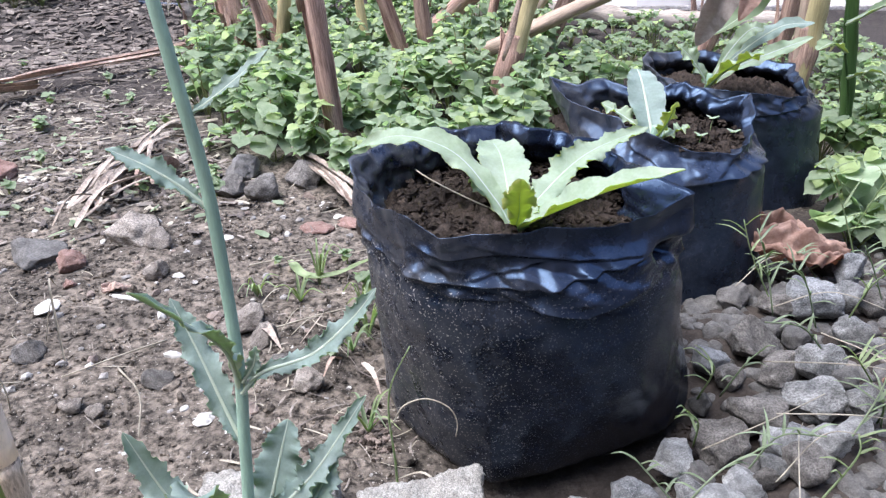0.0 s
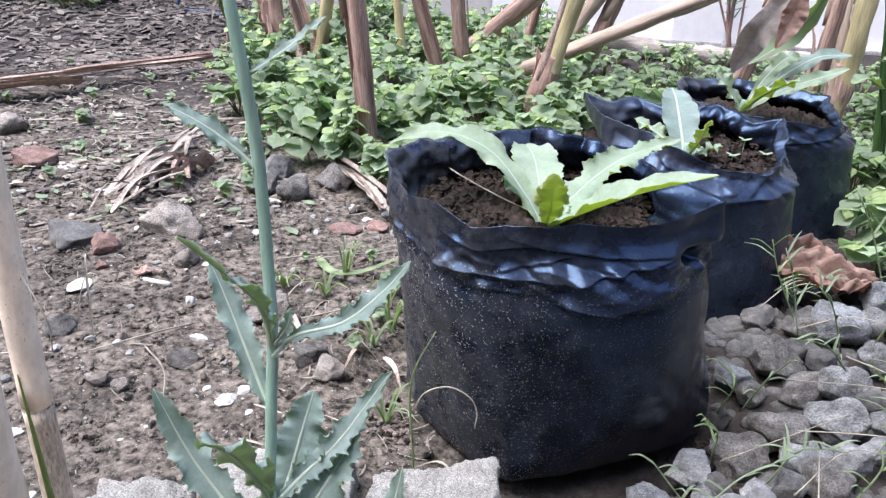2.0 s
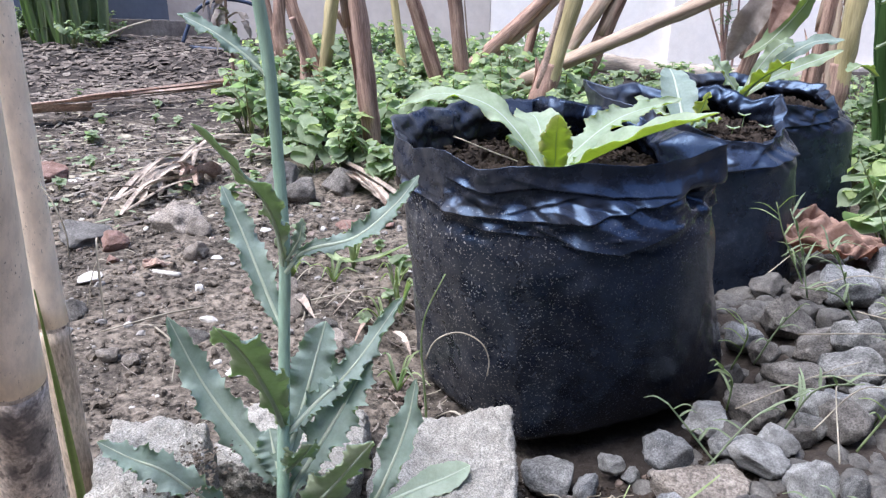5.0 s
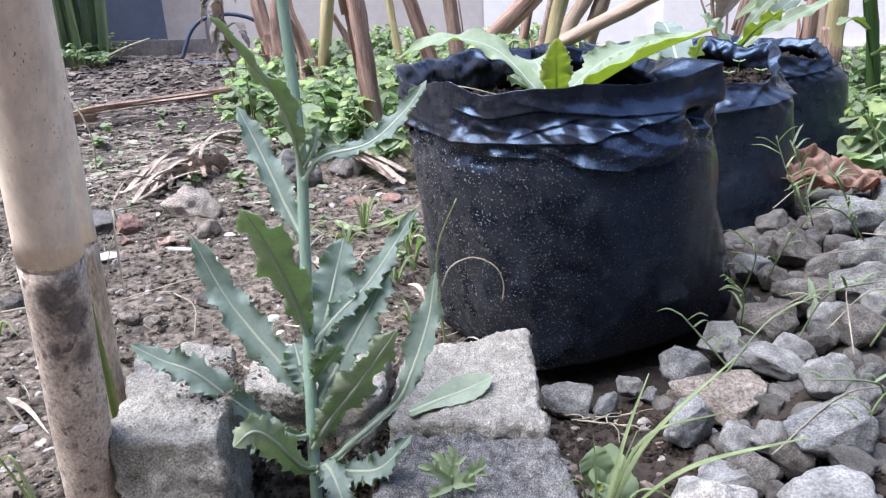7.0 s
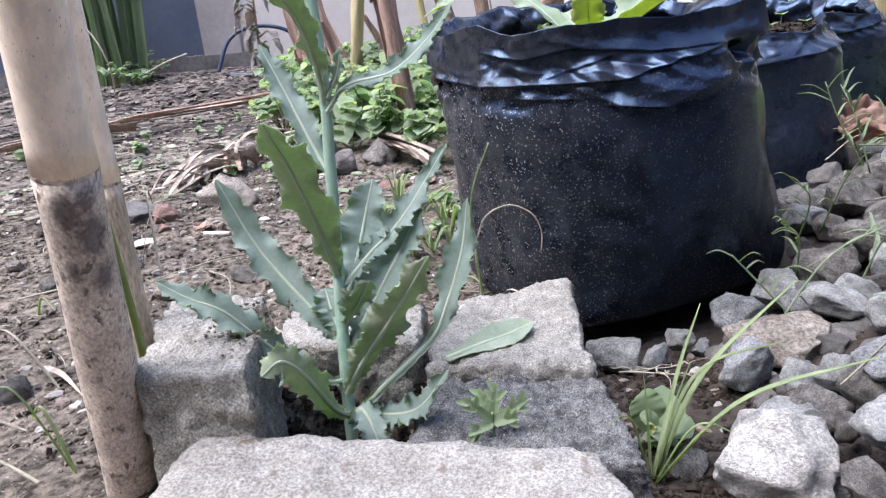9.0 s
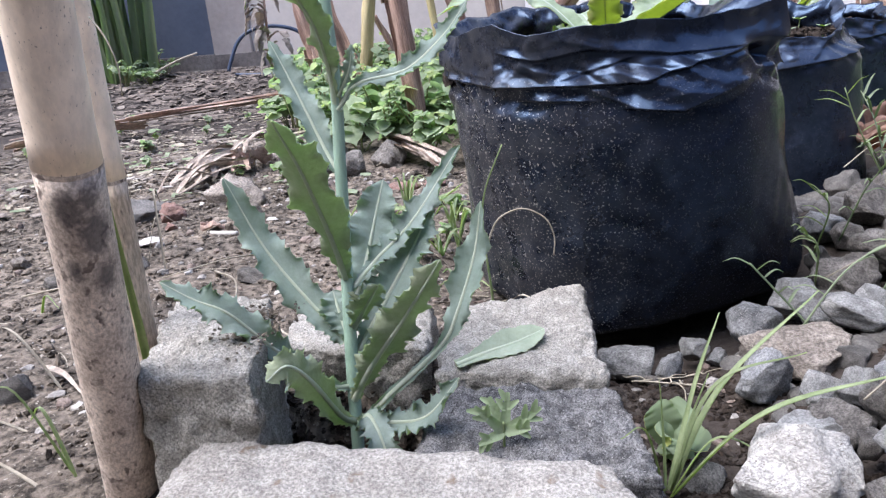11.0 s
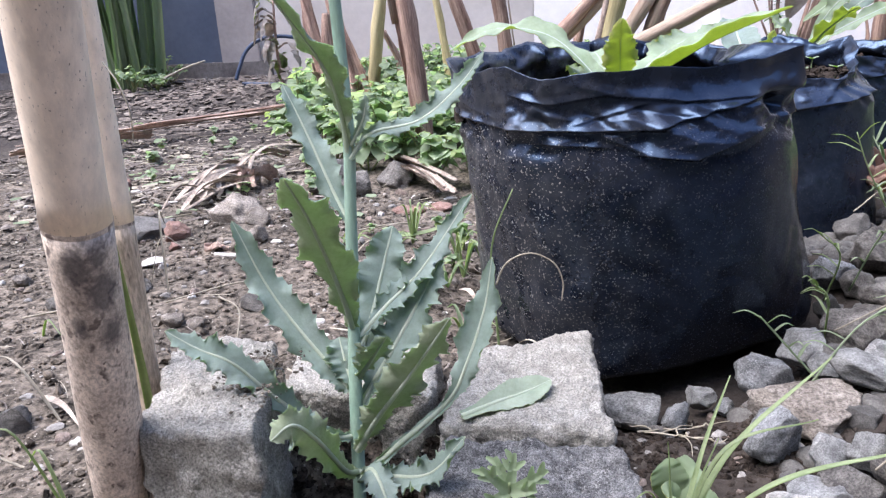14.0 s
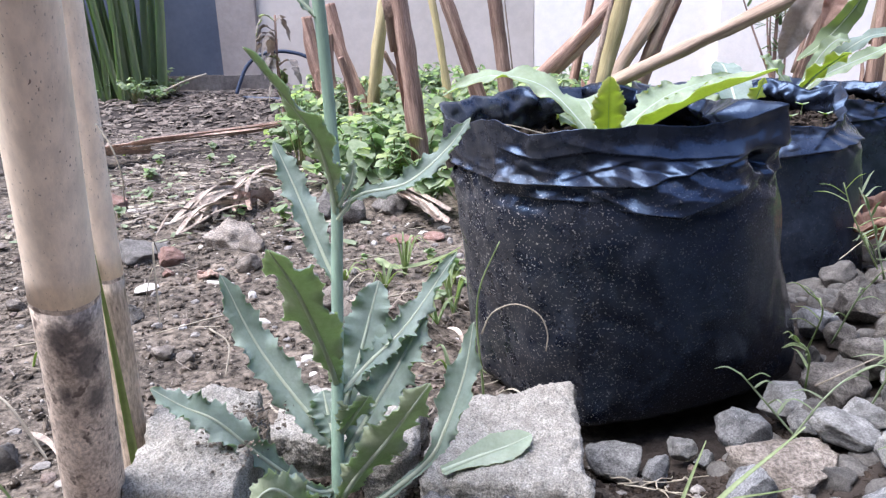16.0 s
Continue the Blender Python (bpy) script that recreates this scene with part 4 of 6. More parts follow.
# ---- bamboo poles ----
def bamboo(foot, top, r0, r1, node_z, label, low_stained):
    e = thing("bamboo_pole", label, "bamboo pole", "bamboo poles", foot)
    a, b = Vector((0, 0, 0)), Vector(top) - Vector(foot)
    node_u = (node_z - foot[2]) / (top[2] - foot[2])

    def piece(name, u0, u1, material, text=""):
        n = 26
        pts = [a.lerp(b, u0 + (u1 - u0) * i / (n - 1)) for i in range(n)]
        rad = []
        for i in range(n):
            u = u0 + (u1 - u0) * i / (n - 1)
            g = abs(u - node_u) * (b - a).length
            rad.append((r0 + (r1 - r0) * u) * (1 + 0.035 * math.exp(-(g / 0.004) ** 2)))
        v, f = tube_data(pts, rad, 28, 0.03)
        return mesh_object(name, v, f, [material], e, text)
    piece("lower_culm", 0, node_u - 0.003, BAMBOO_LOW if low_stained else BAMBOO_AGED, "mottled and stained" if low_stained else "greyish and weathered")
    piece("node_ring", node_u - 0.006, node_u + 0.002, BAMBOO_LOW, "raised darker joint")
    piece("upper_culm", node_u + 0.001, 1, BAMBOO)
    return e


bamboo((-0.296, 0.302, -0.06), (-0.163, 0.151, 0.62), 0.0172, 0.0148, 0.238, "dry straw-coloured bamboo pole with stained lower joint", True)
bamboo((-0.306, 0.373, -0.06), (-0.265, 0.331, 0.62), 0.0094, 0.0100, 0.204, "dry straw-coloured slimmer bamboo pole", False)


# ---- gravel ----
def stone_mesh(seed, flat=0.8, cuts=9, fine=4, low=0.50, high=0.80):
    rng = random.Random(seed)
    bm = bmesh.new()
    bmesh.ops.create_icosphere(bm, subdivisions=fine, radius=1)
    planes = []
    for _ in range(cuts):
        d = Vector((rng.gauss(0, 1), rng.gauss(0, 1), rng.gauss(0, 1))).normalized()
        planes.append((d, rng.uniform(low, high)))
    for v in bm.verts:
        p = v.co.copy()
        for d, lim in planes:
            over = p.dot(d) - lim
            if over > 0:
                p -= d * over * 0.96
        p *= 1 + 0.14 * noise.noise(p * 1.3 + Vector((seed * 3.1, 0, 0))) + 0.09 * noise.noise(p * 3.5 + Vector((seed, 5, 0))) - 0.07 * abs(noise.noise(p * 5.2 + Vector((2, seed, 5)))) + 0.055 * noise.noise(p * 7 + Vector((0, seed, 0))) + 0.040 * noise.noise(p * 15 + Vector((seed, 0, 2)))
        v.co = Vector((p.x, p.y, p.z))
    reach = [max(abs(v.co[i]) for v in bm.verts) for i in range(3)]
    for v in bm.verts:
        v.co = Vector((v.co.x / reach[0], v.co.y / reach[1], v.co.z / reach[2] * flat))
    me = bpy.data.meshes.new("stone")
    bm.to_mesh(me)
    bm.free()
    me.polygons.foreach_set("use_smooth", [True] * len(me.polygons))
    return me


STONE_SHAPES = [[None] * 12 for _ in STONES]
TONES = ["grey speckled", "brownish-grey", "bluish-grey", "dark slate-coloured", "pale grey", "whitish rough", "dusty beige-grey"]
laid = []
srng = random.Random(5)


def stone(x, y, z, w, h, tone, turn=None, name="stone", label="", group="gravel stones"):
    k = srng.randrange(12)
    if STONE_SHAPES[tone][k] is None:
        me = stone_mesh(k + 1, 1.0, 10 + k % 6, 4, 0.50, 0.84)
        me.materials.append(STONES[tone])
        STONE_SHAPES[tone][k] = me
    ob = new(name, STONE_SHAPES[tone][k])
    ob.location = (x, y, z)
    ob.rotation_euler = (srng.uniform(-0.3, 0.3), srng.uniform(-0.3, 0.3), srng.uniform(0, 6.28) if turn is None else radians(turn))
    d = w * srng.uniform(0.8, 1.05)
    ob.scale = (0.55 * w, 0.55 * d, 0.54 * min(h * 1.1, w))
    laid.append((x, y, 0.5 * w))
    return tagged(ob, label or TONES[tone] + " rough angular gravel stone", "stone", group)


PLACED = (
    (0.371, 0.725, 0.042, 0.064, 0.058, 1), (0.391, 0.677, 0.036, 0.061, 0.040, 1), (0.427, 0.666, 0.054, 0.052, 0.044, 0), (0.336, 0.601, 0.035, 0.066, 0.043, 1),
    (0.294, 0.576, 0.018, 0.065, 0.051, 1), (0.342, 0.564, 0.030, 0.034, 0.040, 4), (0.379, 0.538, 0.056, 0.032, 0.057, 4), (0.236, 0.559, 0.012, 0.046, 0.034, 4),
    (0.406, 0.614, 0.044, 0.072, 0.043, 0), (0.352, 0.522, 0.036, 0.046, 0.043, 1), (0.286, 0.515, 0.022, 0.039, 0.027, 4), (0.439, 0.806, 0.050, 0.045, 0.044, 3),
    (0.477, 0.793, 0.060, 0.066, 0.054, 2), (0.393, 0.830, 0.040, 0.047, 0.038, 3), (0.488, 0.716, 0.060, 0.041, 0.056, 0), (0.318, 0.699, 0.030, 0.041, 0.035, 2),
    (0.331, 0.674, 0.025, 0.034, 0.034, 1), (0.291, 0.640, 0.015, 0.028, 0.031, 3), (0.368, 0.569, 0.030, 0.040, 0.024, 2), (0.411, 0.550, 0.055, 0.033, 0.033, 4),
    (0.518, 0.787, 0.070, 0.042, 0.042, 0), (0.548, 0.846, 0.075, 0.045, 0.041, 2), (0.410, 0.746, 0.045, 0.034, 0.031, 3), (0.430, 0.729, 0.045, 0.034, 0.030, 3),
    (0.442, 0.642, 0.050, 0.031, 0.028, 3), (0.439, 0.592, 0.060, 0.035, 0.035, 0), (0.328, 0.533, 0.025, 0.033, 0.033, 0), (0.240, 0.519, 0.008, 0.030, 0.030, 0),
    (0.257, 0.485, 0.024, 0.056, 0.029, 4), (0.204, 0.458, 0.006, 0.081, 0.033, 6), (0.168, 0.423, 0.004, 0.045, 0.040, 2), (0.191, 0.384, 0.012, 0.031, 0.032, 4),
    (0.215, 0.377, 0.020, 0.029, 0.027, 4), (0.194, 0.345, 0.008, 0.043, 0.032, 1), (0.238, 0.435, 0.008, 0.028, 0.024, 3), (0.170, 0.339, 0.006, 0.050, 0.025, 4),
    (0.144, 0.295, 0.010, 0.083, 0.056, 5), (0.187, 0.512, 0.004, 0.042, 0.040, 2), (0.110, 0.492, -0.012, 0.028, 0.033, 2), (0.140, 0.529, -0.014, 0.026, 0.023, 4),
    (0.079, 0.513, -0.016, 0.056, 0.028, 0), (0.095, 0.483, -0.022, 0.018, 0.015, 1), (0.158, 0.517, -0.018, 0.018, 0.016, 2), (0.101, 0.340, -0.018, 0.036, 0.033, 0),
    (0.282, 0.430, 0.040, 0.040, 0.049, 4), (0.248, 0.352, 0.040, 0.059, 0.043, 2), (0.220, 0.286, 0.032, 0.059, 0.033, 4), (0.287, 0.377, 0.050, 0.030, 0.030, 0),
    (0.306, 0.411, 0.050, 0.027, 0.023, 0), (0.312, 0.515, 0.028, 0.027, 0.021, 1), (0.289, 0.508, 0.026, 0.033, 0.019, 4), (0.432, 0.796, 0.050, 0.044, 0.029, 1),
    (0.259, 0.537, 0.012, 0.028, 0.020, 3), (0.253, 0.328, 0.030, 0.036, 0.020, 3), (0.224, 0.348, 0.020, 0.035, 0.031, 1), (0.172, 0.239, 0.030, 0.034, 0.022, 1),
    (0.199, 0.313, 0.015, 0.021, 0.025, 1))
for x, y, z, w, h, tone in PLACED:
    if tone == 5:
        stone(x, y, z, w, h, tone, 20, "rock", "whitish rough rock among the gravel")
    else:
        stone(x, y, z - (0.013 if z < -0.01 else 0.0), w, h * 0.95, tone, srng.uniform(-25, 25))
heap_v, heap_f, heap_s = [], [], []
HEAP_SHAPE = []
for k in range(6):
    sm = stone_mesh(k + 61, 1.0, 12, 2)
    HEAP_SHAPE.append((np.array([v.co for v in sm.vertices]), [tuple(p.vertices) for p in sm.polygons]))
for turn_no in range(14000):
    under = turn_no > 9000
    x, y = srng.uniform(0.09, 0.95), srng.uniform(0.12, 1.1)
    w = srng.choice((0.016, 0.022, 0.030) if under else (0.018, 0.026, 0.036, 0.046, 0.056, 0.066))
    lim = 0.16 if y < 0.56 else 0.290
    if x < lim + w * 0.3 or (x - 0.33) ** 2 + (y - 1.03) ** 2 < (0.165 + w / 2) ** 2 or y > 0.98 + 0.2 * (x - 0.5) or (y > 0.86 and x < 0.46):
        continue
    if (x - 0.095) ** 2 + (y - 0.695) ** 2 < (0.190 + w / 2) ** 2:
        continue
    if not under and x < 0.43 and y < 0.86:
        continue
    if any((x - a) ** 2 + (y - b) ** 2 < ((0.60 if under else 0.95) * (w / 2 + r)) ** 2 for a, b, r in laid):
        continue
    # under stones all get the dark tone: gap shade put into their colour
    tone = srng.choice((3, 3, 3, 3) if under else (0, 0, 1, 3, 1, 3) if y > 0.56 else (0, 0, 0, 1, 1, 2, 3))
    if not under and w > 0.03 and y < 0.90 and 0.43 < x < 0.66:
        stone(x, y, ground_z(x, y) + w * srng.uniform(0.0, 0.3), w, w * srng.uniform(0.6, 0.85), tone)
    else:
        laid.append((x, y, w / 2))
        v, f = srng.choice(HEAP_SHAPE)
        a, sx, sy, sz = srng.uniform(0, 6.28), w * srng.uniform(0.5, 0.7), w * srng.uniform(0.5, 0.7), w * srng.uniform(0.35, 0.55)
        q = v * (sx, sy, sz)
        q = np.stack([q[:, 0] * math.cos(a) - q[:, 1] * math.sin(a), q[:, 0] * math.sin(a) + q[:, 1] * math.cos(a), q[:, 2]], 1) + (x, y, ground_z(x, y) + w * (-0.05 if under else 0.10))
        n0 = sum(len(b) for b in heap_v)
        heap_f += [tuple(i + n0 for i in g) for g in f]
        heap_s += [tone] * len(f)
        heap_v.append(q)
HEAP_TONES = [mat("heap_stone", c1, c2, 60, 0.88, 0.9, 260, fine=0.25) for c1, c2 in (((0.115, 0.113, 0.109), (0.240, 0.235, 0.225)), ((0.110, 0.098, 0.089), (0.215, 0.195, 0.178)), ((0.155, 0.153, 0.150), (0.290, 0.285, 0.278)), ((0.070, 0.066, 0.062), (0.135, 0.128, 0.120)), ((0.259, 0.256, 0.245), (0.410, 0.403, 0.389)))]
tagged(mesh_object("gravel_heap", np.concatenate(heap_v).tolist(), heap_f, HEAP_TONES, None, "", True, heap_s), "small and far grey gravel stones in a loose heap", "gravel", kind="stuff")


# ---- ground-cover weeds ----
def weed_leaf_points(seed):
    rng = random.Random(seed)
    n, m, v = 8, 2, []
    for i in range(n):
        u = i / (n - 1)
        w = 0.46 * math.sin(math.pi * min(u * 1.05 + 0.06, 1) ** 0.78) ** 0.75 if u < 0.97 else 0.01
        for j in range(-m, m + 1):
            s = j / m
            v.append(Vector((w * s, u, 0.12 * w * abs(s) * (0.8 + 0.4 * rng.random()) - 0.13 * u * u + 0.02 * math.sin(9 * u + j))))
    return v, grid_faces(n, 2 * m + 1)


def weed_leaf_mesh(seed, material):
    v, f = weed_leaf_points(seed)
    me = bpy.data.meshes.new("leaf")
    me.from_pydata([tuple(q) for q in v], [], f)
    me.materials.append(material)
    me.polygons.foreach_set("use_smooth", [True] * len(me.polygons))
    return me


WEED_LEAVES = [weed_leaf_mesh(k, WEED) for k in range(5)]
YOUNG_LEAVES = [weed_leaf_mesh(k, WEED_YOUNG) for k in range(3)]
wrng = random.Random(11)


def weed_plant(label, height, stems, flower, apart, reach=0.07, size=1.0):
    """A low weed; its leaves are parts of their own (apart), or one foliage part where it stands far off."""
    e = thing("ground_cover_weed", label, "weed", "ground-cover weeds")
    fv, ff, sv, sf = [], [], [], []
    for k in range(stems):
        a = wrng.uniform(0, 6.28)
        r = wrng.uniform(0.3, 1.0) * reach if k else 0.005
        h = height * wrng.uniform(0.45, 1.2)
        tip = Vector((r * math.cos(a), r * math.sin(a), h))
        c = curve_points([(0, 0, -0.01), tip * 0.5 + Vector((0, 0, h * 0.12)), tip], 6)
        if apart:
            v, f = tube_data(c, [0.0016] * 6, 5)
            mesh_object("stem", v, f, [WEED_STEM], e)
        else:
            v, f = tube_data(c, [0.0016] * 6, 5, 0, 0, len(sv))
            sv += v
            sf += f
        for level in range(4 if apart and stems > 3 else 3):
            p = tip * (1 - 0.22 * level) + Vector((0, 0, 0.010 * level))
            base = wrng.uniform(0, 3.14) + level * 1.57
            for q in range(2 if level else 3):
                s = size * wrng.uniform(0.022, 0.046) * (0.66 if not level else 1)
                m = Matrix.LocRotScale(p, Euler((wrng.uniform(-0.80, 0.15), wrng.uniform(-0.40, 0.40), base + q * 6.283 / (2 if level else 3))), (s * wrng.uniform(1.05, 1.40), s, s))
                if apart:
                    ob = new("leaf", wrng.choice(WEED_LEAVES if level or wrng.random() < 0.6 else YOUNG_LEAVES))
                    ob.parent = e
                    ob.matrix_basis = m
                else:
                    v, f = weed_leaf_points(k + q)
                    ff += [tuple(x + len(fv) for x in g) for g in f]
                    fv += [m @ x for x in v]
        if flower and k < 1:
            bm = bmesh.new()
            bmesh.ops.create_icosphere(bm, subdivisions=1, radius=0.0032, matrix=Matrix.Translation(tip + Vector((0, 0, 0.005))))
            part("flower", bm, FLOWER, e, "tiny yellow flower head")
    if not apart:
        mesh_object("stem", sv, sf, [WEED_STEM], e)
        mesh_object("foliage", fv, ff, [WEED], e, "clustered oval green leaves")
    return e


LOWWEED = "low green weed with oval leaves, covering the bed"
NEAR_WEEDS = [weed_plant(LOWWEED, h, s, f, True) for h, s, f in ((0.105, 4, False), (0.125, 4, False), (0.09, 4, False), (0.135, 4, False), (0.115, 4, False))]
RIGHT_WEEDS = [weed_plant("low green weed with oval leaves beside the gravel", h, 4, f, True, 0.085) for h, f in ((0.11, False), (0.13, True), (0.12, False))]
SPROUTS = [weed_plant("tiny green weed sprout on bare soil", h, s, False, True, 0.02, 0.55) for h, s in ((0.022, 1), (0.03, 2))]
used_weeds, spots = set(), []
carpet_v, carpet_f, carpet_s = [], [], []


def weed_at(x, y, src, big=1.0):
    spots.append((x, y))
    s = big * wrng.uniform(0.85, 1.15)
    m = Matrix.LocRotScale((x, y, ground_z(x, y) + 0.002), Euler((0, 0, wrng.uniform(0, 6.28))), None)
    if src.name in used_weeds:
        ob = copy_thing(src, m)
    else:
        ob = src
        used_weeds.add(src.name)
        ob.matrix_basis = m
    ob.scale = (s, s, s)


def carpet(x, y, big=1.0):
    """A far weed, added to the carpet of them."""
    spots.append((x, y))
    g, height = Vector((x, y, ground_z(x, y))), big * wrng.uniform(0.08, 0.185)
    for k in range(9):
        a, r = wrng.uniform(0, 6.28), wrng.uniform(0.01, 0.09)
        tip = Vector((r * math.cos(a), r * math.sin(a), height * wrng.uniform(0.6, 1.1)))
        v, f = tube_data(curve_points([Vector((0, 0, -0.01)), tip * 0.5 + Vector((0, 0, 0.012)), tip], 4), [0.0016] * 4, 4, 0, 0, len(carpet_v))
        carpet_v.extend(g + q for q in v)
        carpet_f.extend(f)
        carpet_s.extend([1] * len(f))
        for level in range(3):
            p = tip * (1 - 0.22 * level) + Vector((0, 0, 0.014 * level))
            base = wrng.uniform(0, 3.14)
            for q in range(2 if level else 3):
                s = big * wrng.uniform(0.022, 0.046) * (0.66 if not level else 1)
                mm = Matrix.LocRotScale(g + p, Euler((wrng.uniform(-0.80, 0.15), wrng.uniform(-0.40, 0.40), base + q * 6.283 / (2 if level else 3))), (s * wrng.uniform(1.05, 1.40), s, s))
                v, f = weed_leaf_points(k + q)
                n0 = len(carpet_v)
                carpet_v.extend(mm @ c for c in v)
                carpet_f.extend(tuple(i + n0 for i in h) for h in f)
                carpet_s.extend([0 if level or q else 2] * len(f))


def bed(x, y):
    front = 1.27 if x > -0.25 else 1.27 + 0.42 * smooth(0.25, 0.62, -x)
    if x > 0.10:
        front = 1.27 + 0.30 * smooth(0.10, 0.30, x)
    if y > 2.95 - 0.35 * max(0, x - 0.25):
        return False
    return y > front and x > -0.60 - 0.06 * (y - 1.5) - 0.14 * smooth(1.8, 2.3, y) and y < 2.95 and (x - 0.57) ** 2 + (y - 1.34) ** 2 > 0.24 ** 2


for _ in range(9000):
    x, y = wrng.uniform(-1.0, 1.35), wrng.uniform(1.24, 2.95)
    near = y < 1.60 and x < 0.3
    gap = 0.062 if near else 0.072 + 0.028 * (y - 1.4)
    if bed(x, y) and all((x - a) ** 2 + (y - b) ** 2 > gap ** 2 for a, b in spots):
        if near:
            weed_at(x, y, wrng.choice(NEAR_WEEDS))
        else:
            carpet(x, y, 0.6 if x > 0.40 else 1.0)
for _ in range(900):
    x, y = wrng.uniform(0.52, 1.3), wrng.uniform(0.93, 1.9)
    if x > 0.52 + 0.3 * max(0, 1.02 - y) and (x > 0.545 * y + 0.02 or y > 1.28) and x > 0.80 * smooth(1.4, 1.5, y) and (x - 0.57) ** 2 + (y - 1.34) ** 2 > 0.215 ** 2 and (x - 0.345) ** 2 + (y - 1.035) ** 2 > 0.215 ** 2 and all((x - a) ** 2 + (y - b) ** 2 > 0.075 ** 2 for a, b in spots):
        if y < 1.2:
            weed_at(x, y, wrng.choice(RIGHT_WEEDS))
        else:
            carpet(x, y)
for _ in range(14):
    carpet(wrng.uniform(-2.15, -1.55), wrng.uniform(2.95, 3.3), 0.7)
WEED_FAR = mat("far_weed_leaf", (0.165, 0.215, 0.130), (0.325, 0.380, 0.262), 14, 0.65, 0.3, 150, trans=(0.28, 0.43, 0.17), fine=0.2)
tagged(mesh_object("weed_carpet", carpet_v, carpet_f, [WEED_FAR, WEED_STEM, WEED_YOUNG], None, "", True, carpet_s), "far carpet of low green weeds with oval leaves", "weeds", kind="stuff")
for _ in range(44):
    x, y = wrng.uniform(-1.35, -0.35), wrng.uniform(1.25, 2.3)
    if not bed(x, y) and wrng.random() < 0.75:
        weed_at(x, y, wrng.choice(SPROUTS), 0.9)
for x, y, b in ((-0.254, 0.987, 0.6), (-0.114, 0.818, 0.8), (-0.142, 0.752, 0.6), (-0.105, 0.90, 1.1), (-0.15, 1.0, 0.8), (-0.46, 1.22, 1.2), (-0.43, 1.26, 1.1), (0.084, 0.348, 0.75)):
    weed_at(x, y, SPROUTS[1], b)


# ---- stalks behind the weeds ----
def stalk(p, q, r, material, label, sheath=0, seed=0.0, length=0.9):
    """A stalk through two points, from the soil upwards."""
    p, q = Vector(p), Vector(q)
    d = (q - p).normalized()
    foot = p - d * ((p.z + 0.02) / max(d.z, 0.15))
    e = thing("plant_stalk", label, "stalk", "stalks behind the weeds", foot)
    e.rotation_euler = d.to_track_quat("Z", "Y").to_euler()
    end = Vector((0, 0, (q - foot).length + length))
    d = Vector((0, 0, 1))
    bow = Vector((0.02 * math.sin(seed * 7), 0.02 * math.cos(seed * 5), 0))
    tube("stalk", [Vector((0, 0, 0)), end * 0.3 + bow, end * 0.65, end + bow], r * 1.15, r * (0.8 if length > 0.1 else 0.55), material, e, "", 16, 60, 0.30, seed)
    if sheath > 1 and material is STALK_GREEN:
        tube("sheath", [Vector((0, 0, 0)), end * 0.10 + bow * 0.3, end * 0.19 + bow * 0.6], r * 1.32, r * 1.16, STALK_DRY, e, "clasping brown sheath", 16, 30, 0.45, seed)
    rng = random.Random(int(seed * 10) + 3)
    for k in range(sheath * 3):
        a, u = rng.uniform(0, 6.28), rng.uniform(0.02, 0.55)
        side = Vector((math.cos(a), math.sin(a), 0))
        w = r * rng.uniform(0.25, 0.9)
        long = rng.uniform(0.05, 0.16)
        lift = rng.choice((1.12, 1.15, 1.25, 2.0))
        c = curve_points([end * max(u - long, 0.0) + side * r * 1.08, end * u + side * r * 1.10, end * (u + long * 0.6) + side * r * lift], 12)
        across = d.cross(side).normalized()
        sv = []
        for q2, pt in enumerate(c):
            ww = w * (1 - (q2 / 11) ** 2.5) * (1 + 0.35 * noise.noise(Vector((q2 * 0.7, k, seed)))) + 0.001
            for s in (-1, -0.5, 0, 0.5, 1):
                sv.append(pt + across * s * ww - side * abs(s) ** 2 * ww * 0.45)
        ob = mesh_object("sheath", sv, grid_faces(12, 5), [rng.choice((STALK_DRY, STRIP_PINK, STALK_TAN))], e, "torn dry brown sheath")
        md = ob.modifiers.new("thick", "SOLIDIFY")
        md.thickness = 0.0012
    return e


BR, TN, GR = "dry brown plant stalk with peeling sheath", "dry tan leaning plant stalk", "yellow-green plant stalk with dry sheath at its foot"
stalk((-0.232, 1.42, 0.125), (-0.262, 1.42, 0.363), 0.017, STALK_DRY, BR, 3, 0.1)
stalk((-0.251, 2.2, 0.214), (-0.266, 2.2, 0.31), 0.011, STALK_GREEN, GR, 0, 0.2)
stalk((-0.124, 2.0, 0.151), (-0.182, 2.0, 0.328), 0.018, STALK_DRY, BR, 1, 0.3)
stalk((-0.045, 2.0, 0.185), (-0.063, 2.0, 0.333), 0.018, STALK_DRY, BR, 1, 0.4)
stalk((0.142, 1.70, 0.13), (0.193, 1.70, 0.365), 0.021, STALK_GREEN, GR, 3, 0.5)
stalk((0.007, 2.3, 0.181), (0.153, 2.3, 0.322), 0.020, STALK_DRY, BR, 0, 0.6)
stalk((0.051, 2.32, 0.191), (0.196, 2.32, 0.324), 0.014, STALK_TAN, TN, 0, 0.7)
stalk((0.238, 2.2, 0.171), (0.340, 2.2, 0.337), 0.020, STALK_TAN, TN, 0, 0.8)
stalk((0.320, 2.2, 0.125), (0.400, 2.2, 0.340), 0.022, STALK_DRY, BR, 1, 0.9)
stalk((0.111, 1.80, 0.151), (0.586, 1.80, 0.375), 0.018, STALK_TAN, TN, 0, 1.0)
stalk((0.855, 1.75, 0.159), (0.847, 1.75, 0.391), 0.022, STALK_GREEN, GR, 2, 1.1)
